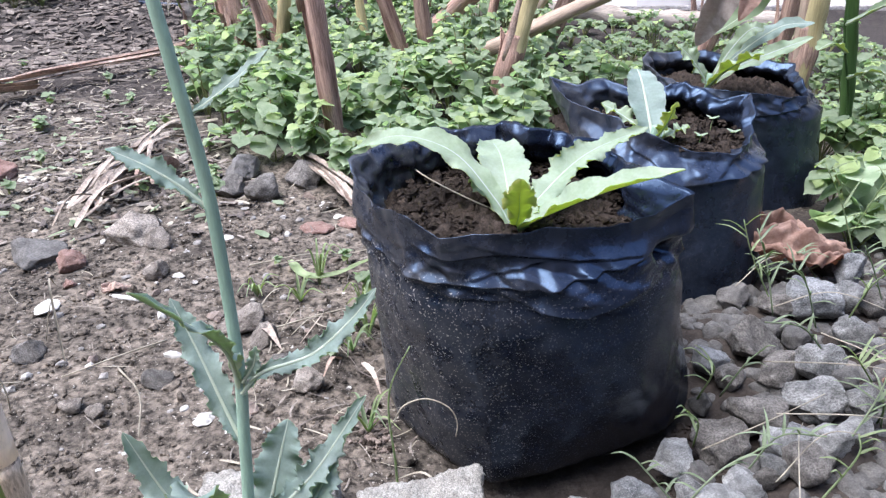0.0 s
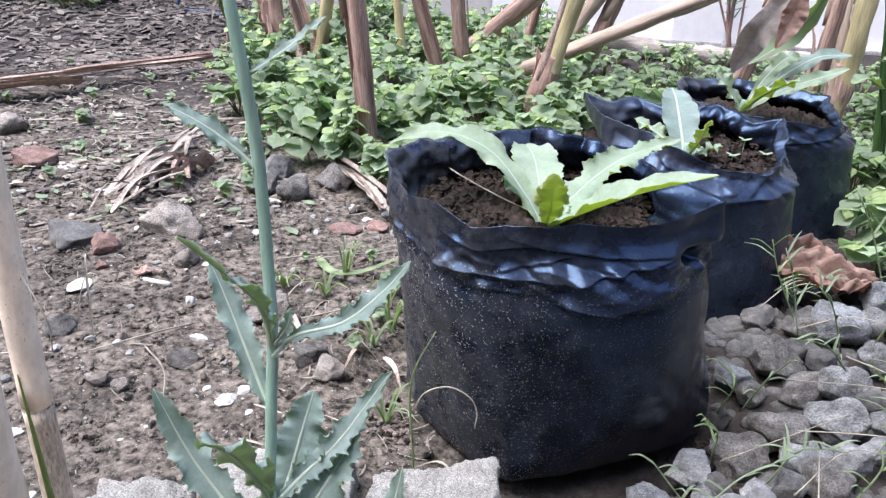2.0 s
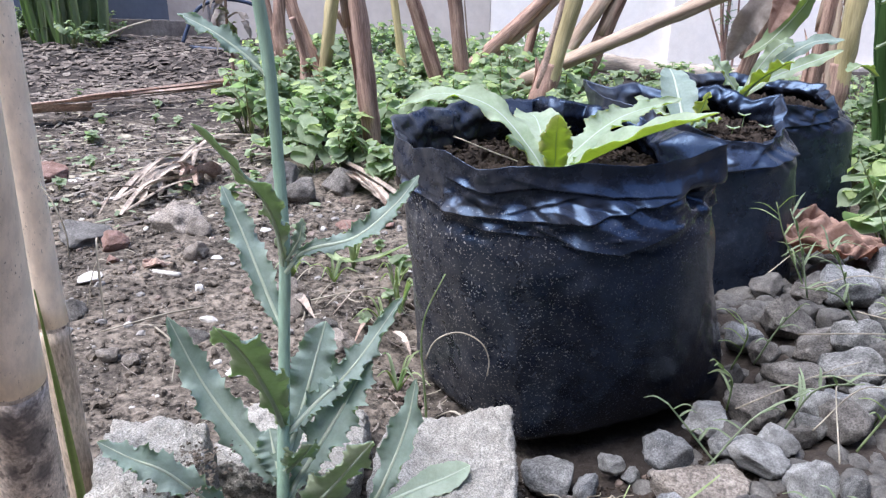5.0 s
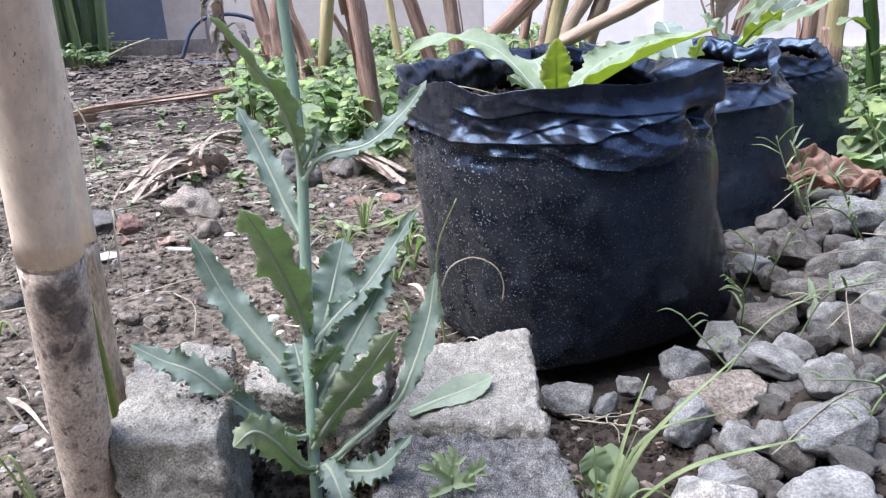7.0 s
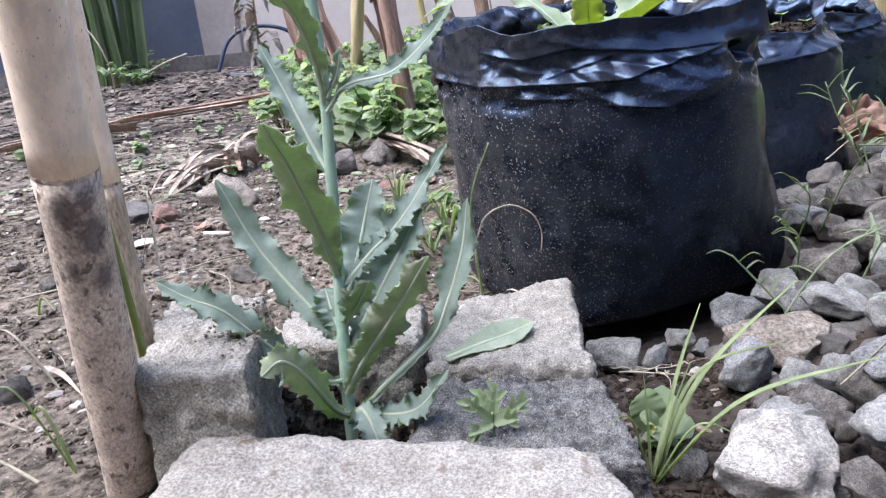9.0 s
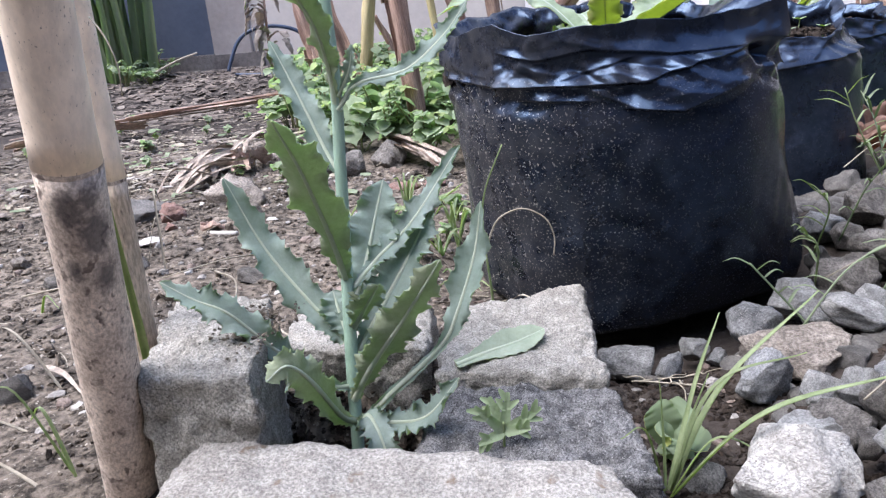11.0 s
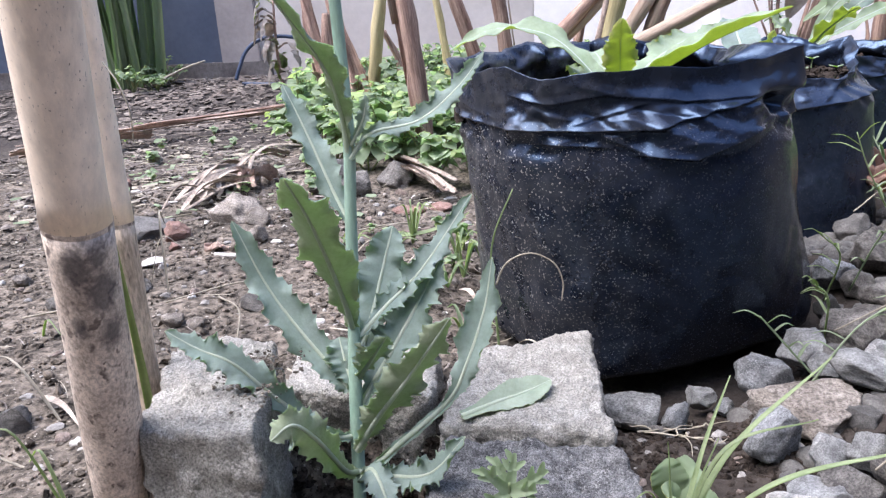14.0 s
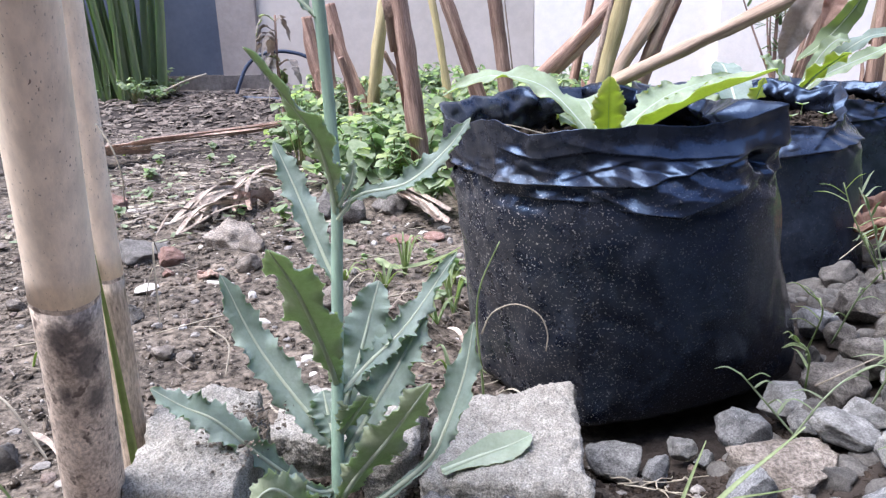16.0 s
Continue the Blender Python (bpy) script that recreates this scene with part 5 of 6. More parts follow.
stalk((0.799, 1.45, 0.182), (0.738, 1.45, 0.406), 0.011, STALK_DARK, "dark green smooth plant stalk beside the bags", 0, 1.2)
stalk((-0.655, 2.3, 0.157), (-0.69, 2.3, 0.300), 0.032, STALK_DRY, BR, 4, 1.3, 0.10)
stalk((-0.560, 2.32, 0.150), (-0.60, 2.32, 0.300), 0.024, STALK_DRY, BR, 3, 2.3, 0.14)
stalk((-0.610, 2.2, 0.18), (-0.618, 2.2, 0.296), 0.028, STALK_DRY, BR, 3, 1.4, 0.05)
stalk((-0.478, 2.3, 0.192), (-0.459, 2.3, 0.295), 0.019, STALK_GREEN, GR, 1, 1.5)
stalk((-0.40, 2.35, 0.12), (-0.43, 2.35, 0.25), 0.016, STALK_DRY, "short broken brown stalk with peeling sheath", 3, 1.9, 0.04)
stalk((-0.52, 2.15, 0.12), (-0.54, 2.15, 0.25), 0.018, STALK_DRY, "short broken brown stalk with peeling sheath", 3, 2.1, 0.03)
stalk((0.156, 2.4, 0.157), (0.187, 2.4, 0.317), 0.012, STALK_DRY, BR, 1, 1.6)
stalk((0.910, 2.0, 0.157), (0.915, 2.0, 0.349), 0.020, STALK_DRY, BR, 2, 1.7)
stalk((0.682, 1.9, 0.192), (0.712, 1.9, 0.32), 0.016, STALK_DRY, BR, 2, 1.8)


# ---- loose dead matter, rocks and small growth ----
def ribbon(name, pts, width, material, parent=None, label="", curl=0.3, twist=0.0, taper=0.0, n=18, thick=0.0009, up=(0, 0, 1), ragged=0.0, seed=0.0):
    """A thin strip along a curve, with two skins: grass blades, husks, strap leaves."""
    c = curve_points(pts, n)
    top, low = [], []
    for i, p in enumerate(c):
        u = i / (n - 1)
        t = (c[min(i + 1, n - 1)] - c[max(i - 1, 0)]).normalized()
        side = t.cross(Vector(up))
        side = side.normalized() if side.length > 1e-4 else Vector((1, 0, 0))
        side = Matrix.Rotation(twist * u, 3, t) @ side
        nr = side.cross(t)
        w = 0.5 * width * (1 - taper * u ** 1.6) * min(1, 0.45 + 5 * u)
        for s in (-1, -0.5, 0, 0.5, 1):
            rag = 1 + ragged * noise.noise(Vector((u * 9 + seed, s * 3, seed)))
            q = p + side * s * w * rag + nr * curl * w * abs(s) ** 1.5
            top.append(q), low.append(q - nr * thick)
    f1 = grid_faces(n, 5)
    f2 = [tuple(reversed(f)) for f in grid_faces(n, 5, False, len(top))]
    return mesh_object(name, top + low, f1 + f2, [material], parent, label)


def rock(x, y, w, h, tone, name="stone", label="", turn=None, sink=0.25):
    return stone(x, y, ground_z(x, y) + h * (0.5 - sink), w, h, tone, turn, name, label, "stones on the soil")


rock(-0.508, 1.075, 0.090, 0.056, 6, "rock", "lumpy dusty grey rock on bare soil", 20)
rock(-0.462, 1.050, 0.045, 0.034, 6)
rock(-0.640, 1.010, 0.090, 0.036, 3, "stone", "dark flat stone with pale top", 10)
rock(-0.433, 0.951, 0.042, 0.032, 6)
rock(-0.336, 1.262, 0.070, 0.055, 1, "rock", "dull brownish rock at the edge of the weeds", 30)
rock(-0.405, 1.275, 0.060, 0.045, 1, "rock", "dull brown rock at the edge of the weeds", 60)
rock(-0.270, 1.330, 0.080, 0.060, 1, "rock", "brownish rock under the weeds", 15)
rock(-0.395, 1.345, 0.070, 0.060, 3)
rock(-0.192, 0.719, 0.046, 0.030, 1)
rock(-0.165, 0.695, 0.042, 0.028, 6)
rock(-0.270, 0.820, 0.062, 0.034, 6, "stone", "pale stone on bare soil", 0)
rock(-0.235, 0.785, 0.040, 0.026, 6)
rock(-0.425, 0.650, 0.028, 0.018, 6)
rock(-0.395, 0.640, 0.022, 0.016, 6)
rock(-0.345, 0.700, 0.036, 0.020, 1)
rock(-1.076, 1.551, 0.080, 0.050, 6)
rock(-0.950, 1.650, 0.060, 0.040, 6)
rock(-0.524, 0.747, 0.036, 0.028, 1, "stone", "small dark brown stone on soil", 0)
rock(-0.720, 0.80, 0.030, 0.02, 6)
rock(-0.60, 0.70, 0.034, 0.02, 1)


def rubble(x, y, w, h, material, name, label, category, flat=1.0):
    k = srng.randrange(100)
    me = stone_mesh(k + 31, flat, 14)
    me.materials.append(material)
    ob = new(name, me)
    ob.location, ob.rotation_euler = (x, y, ground_z(x, y) + h * 0.22), (0, 0, srng.uniform(0, 6))
    ob.scale = (0.52 * w, 0.46 * w, 0.52 * h)
    return tagged(ob, label, category, "bits on the soil")


rubble(-0.570, 0.975, 0.052, 0.040, BRICKRED, "brick_fragment", "dusty red brick fragment on soil", "brick fragment")
rubble(-0.550, 0.918, 0.024, 0.018, BRICKRED, "brick_fragment", "small red brick crumb on soil", "brick fragment")
rubble(-0.910, 1.365, 0.090, 0.055, BRICKRED, "brick_fragment", "reddish clod of rubble among litter", "brick fragment")
rubble(-0.215, 1.12, 0.060, 0.018, BRICKRED, "brick_fragment", "crumbled red brick patch on soil", "brick fragment")
rubble(-0.160, 1.14, 0.050, 0.016, BRICKRED, "brick_fragment", "crumbled red brick patch on soil", "brick fragment")
for x, y, w in ((-0.553, 0.858, 0.040), (-0.830, 1.345, 0.036), (-0.270, 0.633, 0.030), (-0.255, 0.655, 0.020), (-0.150, 1.20, 0.030), (-0.215, 1.215, 0.034), (-0.185, 1.17, 0.024), (-0.66, 0.62, 0.02), (-0.47, 0.55, 0.026), (-0.40, 0.95, 0.02), (-0.70, 1.22, 0.024), (-0.36, 1.08, 0.022)):
    rubble(x, y, w, w * 0.28, CHIP, "white_chip", "flat whitish chip lying on soil", "chip")


def crumbs(name, count, area, sizes, materials, label, category, seed, dens=None, flat=0.75, sink=0.1, level=None, spiky=0.34, fine=2):
    """Many little lumps in one mesh."""
    bm = bmesh.new()
    bmesh.ops.create_icosphere(bm, subdivisions=fine, radius=1)
    base = np.array([v.co for v in bm.verts])
    tri = [tuple(v.index for v in f.verts) for f in bm.faces]
    bm.free()
    rng = np.random.RandomState(seed)
    verts, faces, slots, n = [], [], [], 0
    for _ in range(count):
        x, y = rng.uniform(area[0], area[1]), rng.uniform(area[2], area[3])
        if dens and rng.rand() > dens(x, y):
            continue
        if level is None and (x - 0.10) ** 2 + (y - 0.69) ** 2 < 0.172 ** 2:
            continue
        s = sizes[0] * (sizes[1] / sizes[0]) ** (rng.rand() ** 2.2)
        b = base * (1 + 0.28 * rng.standard_normal((1, 3))) * (1 + spiky * rng.standard_normal((len(base), 1)))
        a = rng.uniform(0, 6.28)
        ca, sa = math.cos(a), math.sin(a)
        b = np.stack([b[:, 0] * ca - b[:, 1] * sa, b[:, 0] * sa + b[:, 1] * ca, b[:, 2] * flat], 1) * s
        b += (x, y, (ground_z(x, y) if level is None else level) + s * (0.35 - sink))
        verts.append(b)
        faces += [(p + n, q + n, r + n) for p, q, r in tri]
        slots += [rng.randint(len(materials))] * len(tri)
        n += len(b)
    ob = mesh_object(name, np.concatenate(verts).tolist(), faces, materials, None, "", False, slots)
    return tagged(ob, label, category, kind="stuff")


def bare(x, y):
    if bed(x, y):
        return 0.0
    return 1.0 if y < 1.3 else 0.55


crumbs("soil_crumbs", 26000, (-1.0, 0.05, 0.30, 1.5), (0.0008, 0.0040), [SOIL], "fine reddish-brown soil crumbs", "soil", 3, bare, spiky=0.22, fine=1)
crumbs("soil_clods", 900, (-1.0, 0.05, 0.30, 1.5), (0.003, 0.0095), [SOIL], "small reddish-brown soil clods", "soil", 33, bare, spiky=0.14)
crumbs("soil_crumbs", 2500, (-1.6, -0.2, 1.2, 2.8), (0.002, 0.011), [SOIL, LITTER], "coarse soil clods and litter crumbs", "soil", 4, bare)
crumbs("soil_pebbles", 1500, (-1.1, 0.05, 0.35, 1.8), (0.0015, 0.0085), [PEBBLE, PEBBLE, PEBBLE_BROWN, PEBBLE_BROWN, CHIP], "scattered tiny grey and pale pebbles", "pebbles", 5, bare, spiky=0.10)
def in_bag(cx, cy, r):
    return lambda x, y: 1.0 if (x - cx) ** 2 + (y - cy) ** 2 < r * r else 0.0


crumbs("potting_crumbs", 1700, (-0.07, 0.21, 0.56, 0.85), (0.0015, 0.0075), [BAG_AND_SHADE_SOIL], "loose dark crumbs on the soil of the bag", "soil", 10, in_bag(0.072, 0.703, 0.125), level=0.234)
crumbs("potting_crumbs", 800, (0.20, 0.46, 0.87, 1.13), (0.0015, 0.0075), [BAG_AND_SHADE_SOIL], "loose dark crumbs on the soil of the bag", "soil", 11, in_bag(0.325, 1.005, 0.105), level=0.222)
# near-black crumbs paint the shade of slab and leaves into the pit
crumbs("pit_soil", 2600, (-0.225, -0.06, 0.24, 0.41), (0.0012, 0.0050), [BAG_AND_SHADE_SOIL], "soil crumbs at the foot of the tall plant, coloured dark for the pit's shade", "soil", 9)
# damp grit, its mostly dark tones also standing in for the bag's shade
crumbs("hollow_grit", 9500, (0.04, 0.30, 0.28, 0.64), (0.0010, 0.0046), [BAG_AND_SHADE_SOIL, BAG_AND_SHADE_SOIL, BAG_AND_SHADE_SOIL, SOIL], "damp grit between block and gravel, darkened for the bag's shade", "grit", 7, spiky=0.24, fine=1)
crumbs("hollow_pebbles", 130, (0.05, 0.22, 0.36, 0.58), (0.002, 0.006), [PEBBLE, PEBBLE_BROWN], "tiny pebbles in the damp hollow", "pebbles", 17, spiky=0.10)


def by_curl(x, y):
    return math.exp(-((x + 0.076) / 0.022) ** 2 - ((y - 0.622) / 0.034) ** 2)


crumbs("root_soil", 900, (-0.13, -0.03, 0.54, 0.70), (0.0015, 0.0065), [PEBBLE_BROWN, PEBBLE_BROWN, BAG_AND_SHADE_SOIL, LITTER], "reddish-brown crumbs heaped between block and bag", "soil", 41, by_curl, spiky=0.2, sink=-0.3)


def on_block(x, y):
    return math.exp(-((x + 0.197) / 0.016) ** 2 - ((y - 0.335) / 0.028) ** 2)


crumbs("block_dirt", 3000, (-0.235, -0.170, 0.28, 0.40), (0.0004, 0.0015), [SOIL], "crumbs of soil lying on the tall block", "soil", 15, on_block, level=0.1035)


def litter(name, count, area, seed, label, dens, lengths=(0.012, 0.06), widths=(0.0012, 0.007), materials=(STRIP, STRIP_PINK, GRASS_DRY)):
    rng = random.Random(seed)
    verts, faces, slots = [], [], []
    for _ in range(count):
        x, y = rng.uniform(area[0], area[1]), rng.uniform(area[2], area[3])
        if rng.random() > dens(x, y):
            continue
        a, ln, w = rng.uniform(0, 6.28), rng.uniform(*lengths), rng.uniform(*widths)
        d, s = Vector((math.cos(a), math.sin(a), 0)), Vector((-math.sin(a), math.cos(a), rng.uniform(-0.6, 0.6)))
        bend = rng.uniform(-0.13, 0.13) * ln
        k, slot, lift = len(verts), rng.randrange(len(materials)), 0.004 + rng.uniform(0, 0.006)
        for i in range(5):
            u = i / 4
            p = Vector((x, y, 0)) + d * ln * (u - 0.5) + Vector((-d.y, d.x, 0)) * bend * (4 * u * (1 - u))
            p.z = ground_z(p.x, p.y) + lift
            ww = w * (0.4 + 0.6 * math.sin(math.pi * min(max(u, 0.08), 0.92)))
            verts += [p - s * ww, p + Vector((0, 0, w * 0.5)), p + s * ww]
        for i in range(4):
            for j in range(2):
                faces.append((k + 3 * i + j, k + 3 * i + j + 1, k + 3 * i + j + 4, k + 3 * i + j + 3))
                slots.append(slot)
    ob = mesh_object(name, verts, faces, list(materials), None, "", True, slots)
    return tagged(ob, label, "litter", kind="stuff")


litter("leaf_scraps", 600, (-1.1, -0.30, 1.05, 1.9), 29, "grey-green and pale leaf scraps on soil", lambda x, y: 0 if bed(x, y) else 0.9, (0.010, 0.035), (0.002, 0.007), (GRASS_GREY, LITTER_PALE, LITTER, GRASS_DRY))
litter("leaf_litter", 2700, (-1.5, -0.25, 1.2, 2.5), 21, "dry leaf and husk litter on dark soil", lambda x, y: 0 if bed(x, y) else smooth(1.1, 1.5, y), (0.008, 0.060), (0.0008, 0.0038), (LITTER, LITTER, LITTER, LITTER_PALE, LITTER_PALE, GRASS_DRY))
litter("dry_bits", 150, (-0.24, 0.02, 0.50, 0.85), 27, "dry fibres and bits beside the bag", lambda x, y: 0.8, (0.01, 0.04), (0.0005, 0.0016), (GRASS_DRY, LITTER_PALE, LITTER))
litter("dry_bits", 220, (-1.0, 0.02, 0.35, 1.3), 22, "dry stalk bits scattered on bare soil", lambda x, y: 0.8, (0.01, 0.05), (0.0004, 0.0011), (GRASS_DRY, LITTER_PALE, LITTER))
litter("coarse_litter", 2600, (-2.4, -0.6, 2.2, 3.4), 23, "brown dead leaves on far soil", lambda x, y: 0 if bed(x, y) else 1, (0.02, 0.06), (0.003, 0.010), (LITTER, LITTER, LITTER, LITTER, LITTER, LITTER_PALE))


def husk_bundle():
    e = thing("dead_husk", "bundle of torn dry pale husk strips on soil", "dead husk", at=(-0.62, 1.2, ground_z(-0.62, 1.2)))
    o = Vector(e.location)
    rng = random.Random(8)
    for k in range(22):
        u0 = rng.uniform(0.0, 0.62)
        u1 = u0 + rng.uniform(0.15, 0.5)
        a = Vector((-0.630 + rng.uniform(-0.035, 0.03), 1.07 + 0.58 * u0, 0.012 + 0.02 * rng.random()))
        b = Vector((-0.610 + rng.uniform(-0.03, 0.06), 1.07 + 0.58 * u1, 0.010 + 0.03 * rng.random()))
        m = a.lerp(b, 0.5) + Vector((rng.uniform(-0.03, 0.02), 0, rng.uniform(0.01, 0.03)))
        ribbon("husk_strip", [a - o, m - o, b - o], rng.uniform(0.005, 0.016), STRIP, e, "", rng.uniform(-0.7, 0.8), rng.uniform(-1.2, 1.2), 0.3, 16, 0.0012, (0, 0, 1), 0.4, k)
    for k in range(5):
        a = Vector((-0.56 + rng.uniform(-0.06, 0.05), 1.36 + rng.uniform(-0.05, 0.05), 0.015))
        b = a + Vector((rng.uniform(-0.05, 0.05), rng.uniform(-0.08, 0.02), 0.004))
        ribbon("curled_husk", [a - o, (a + b) / 2 - o + Vector((0, 0, 0.020)), b - o], 0.022, STRIP_PINK, e, "curled brown husk", 1.2, 1.0, 0.5, 14, 0.0012, (0, 0, 1), 0.3, k + 20)


husk_bundle()


def dead_sheath(pts, w, label):
    p0 = Vector(pts[0])
    p0.z = ground_z(p0.x, p0.y)
    e = thing("plant_debris", label, "dead stem", "dead stems on the soil", p0)
    rng = random.Random(int(w * 1000))
    for k in range(6):
        q = [Vector(p) + Vector((rng.uniform(-0.014, 0.014), rng.uniform(-0.014, 0.014), 0.003 * k + rng.uniform(0, 0.010))) - p0 for p in pts]
        ribbon("fibre_strip", q[k % 2:] if len(q) > 3 else q, w * rng.uniform(0.3, 1.0), rng.choice((STRIP_PINK, STRIP)), e, "", rng.uniform(0.2, 1.0), rng.uniform(-0.5, 0.5), 0.3, 20, 0.002, (0, 0, 1), 0.3, k)


dead_sheath([(-1.40, 1.75, 0.03), (-1.15, 1.93, 0.04), (-0.96, 2.20, 0.035), (-0.80, 2.42, 0.03)], 0.024, "long pinkish-brown dead stem lying on soil")
dead_sheath([(-1.36, 1.70, 0.02), (-1.20, 1.84, 0.03), (-1.10, 1.95, 0.02)], 0.040, "torn pinkish dead sheath on soil")
dead_sheath([(-0.292, 1.385, 0.035), (-0.22, 1.28, 0.03), (-0.148, 1.18, 0.015)], 0.026, "short brown dead stem beside the weeds")
tagged(tube("stick", [(-0.48, 0.892, 0.004), (-0.43, 0.878, 0.006)], 0.0042, 0.0038, CHIP, None, "", 8, 5), "short pale stick lying on soil", "stick")
for k, (a, b) in enumerate((((-0.40, 0.72), (-0.33, 0.60)), ((-0.62, 0.66), (-0.50, 0.69)), ((-0.36, 0.78), (-0.46, 0.70)), ((-0.30, 0.98), (-0.17, 1.02)), ((-0.24, 0.80), (-0.12, 0.86)), ((-0.72, 1.02), (-0.60, 1.12)))):
    tagged(tube("twig", [(a[0], a[1], ground_z(*a) + 0.006), ((a[0] + b[0]) / 2 + 0.015, (a[1] + b[1]) / 2, ground_z(*a) + 0.014), (b[0], b[1], ground_z(*b) + 0.006)], 0.0014, 0.0009, GRASS_DRY, None, "", 6, 10), "thin dry twig on bare soil", "twig", "twigs on the soil")

# large brown dead leaf on the gravel
def dead_leaf(name, at, length, width, turn, tilt, material, label, seed, crump=0.30):
    n, m, v = 60, 22, []
    rot = Euler((tilt[0], tilt[1], radians(turn))).to_matrix()
    for i in range(n):
        u = i / (n - 1)
        w = 0.5 * width * math.sin(math.pi * min(max(u, 0.02), 0.985) ** 0.85) ** 0.7
        for j in range(-m, m + 1):
            s = j / m
            z = crump * width * (noise.noise(Vector((u * 3.0, s * 2.0, seed))) + 0.5 * noise.noise(Vector((u * 8, s * 6, seed)))) + 0.14 * width * abs(s) ** 2.2 * math.sin(u * 5 + s) + 0.05 * width * math.sin(u * 4)
            z += 0.018 * width * saw(abs(s) * 1.6 - u * 4.5 + seed) * abs(s) - 0.16 * width * abs(noise.noise(Vector((u * 4 + s, s * 3 - u, seed + 4)))) + 0.05 * width * (1 - abs(s)) ** 3
            v.append(rot @ Vector((length * (u - 0.5), w * s * (1 + 0.12 * noise.noise(Vector((u * 12, s, seed)))), z)))
    ob = mesh_object(name, v, grid_faces(n, 2 * m + 1), [material])
    md = ob.modifiers.new("thick", "SOLIDIFY")
    md.thickness = 0.001
    ob.location = at
    return tagged(ob, label, "leaf")


dead_leaf("dead_leaf", (0.490, 0.885, 0.092), 0.135, 0.105, -12, (0.25, 0.1), BROWN_LEAF, "large curled brown dead leaf lying on gravel", 2.0)
dead_leaf("dead_leaf", (0.425, 0.925, 0.090), 0.075, 0.05, 40, (0.2, -0.3), BROWN_LEAF, "brown dead leaf lying beside the bag", 5.0)
dead_leaf("dead_leaf", (0.440, 0.560, 0.105), 0.045, 0.025, 70, (0.1, 0.2), BROWN_LEAF, "small orange-brown dead leaf on gravel", 7.0)
dead_leaf("dead_leaf", (-0.475, 0.905, 0.012), 0.040, 0.022, 30, (0.1, 0.2), STRIP_PINK, "small crumpled brown leaf on soil", 9.0)
fallen = thing("fallen_leaf", "pale green toothed leaf fallen on a concrete block", "leaf", at=(-0.036, 0.400, 0.0455))
leaf(fallen, [(-0.032, -0.024, 0.0), (-0.008, -0.008, 0.002), (0.014, 0.006, 0.003), (0.034, 0.020, 0.006)], 0.022, (FALLEN, LEAF_UNDER), (0, -0.45, 1), tooth=0.08, seed=0.4, wave=0.05)

# withered leaves hanging from the stalks at the back
hang = thing("withered_leaf", "withered grey-brown leaves hanging from a bent stalk", "leaf", at=(0.720, 1.88, 0.42))
ho = Vector((0.720, 1.88, 0.42))
tube("petiole", [Vector(p) - ho for p in ((0.720, 1.88, 0.42), (0.66, 1.60, 0.62), (0.56, 1.30, 0.56), (0.49, 1.19, 0.43))], 0.008, 0.005, STALK_DRY, hang, "dry brown petiole", 8, 20)
WITHERED = dict(tooth=0.03, wave=0.16, fold=0.35, teeth=9, base_w=0.35, tip=2.2, rib=0.0004)
leaf(hang, [Vector(p) - ho for p in ((0.500, 1.20, 0.440), (0.471, 1.20, 0.402), (0.445, 1.205, 0.357), (0.438, 1.23, 0.320), (0.431, 1.25, 0.284))], 0.044, (GREY_LEAF, GREY_LEAF), (-0.3, -1.0, 0.35), seed=3.0, name="hanging_blade", **WITHERED)
leaf(hang, [Vector(p) - ho for p in ((0.490, 1.185, 0.445), (0.487, 1.18, 0.407), (0.481, 1.18, 0.376), (0.466, 1.175, 0.338))], 0.036, (BROWN_LEAF, BROWN_LEAF), (-0.2, -1.0, 0.2), seed=6.0, name="brown_blade", **WITHERED)


# ---- green and dry bits beside the bag ----
def lying(name, label, category, blades, at):
    e = thing(name, label, category, "", at)
    o = Vector(at)
    for pts, w, material, text in blades:
        ribbon("blade", [Vector(p) - o for p in pts], w, material, e, text, 0.4, 0.5, 0.92, 18, 0.0006)
    return e


lying("fallen_grass", "fallen broad green grass blade on bare soil", "grass", [([(-0.238, 0.985, 0.012), (-0.205, 0.935, 0.014), (-0.160, 0.925, 0.022), (-0.105, 0.950, 0.036)], 0.015, GRASS, ""), ([(-0.150, 0.955, 0.010), (-0.120, 0.945, 0.030), (-0.098, 0.925, 0.050)], 0.013, GRASS, "")], (-0.16, 0.93, 0.008))
lying("dry_straw", "pale bent dry straw on bare soil", "straw", [([(-0.270, 0.975, 0.008), (-0.215, 0.965, 0.024), (-0.185, 0.985, 0.020)], 0.0025, GRASS_DRY, ""), ([(-0.150, 0.99, 0.02), (-0.105, 0.985, 0.035), (-0.075, 0.99, 0.040)], 0.0028, GRASS_DRY, "")], (-0.215, 0.965, 0.006))
lying("dry_roots", "tangle of thin dry rootlets on soil", "roots", [([(-0.215, 0.80, 0.006), (-0.195, 0.815, 0.030), (-0.180, 0.85, 0.012)], 0.0016, GRASS_DRY, ""), ([(-0.20, 0.79, 0.006), (-0.175, 0.80, 0.026), (-0.160, 0.83, 0.010)], 0.0016, GRASS_DRY, ""), ([(-0.185, 0.77, 0.006), (-0.160, 0.80, 0.030), (-0.165, 0.84, 0.008)], 0.0014, STRIP, ""), ([(-0.26, 0.84, 0.006), (-0.235, 0.87, 0.028), (-0.20, 0.90, 0.010)], 0.0018, GRASS_DRY, "")], (-0.19, 0.80, 0.003))
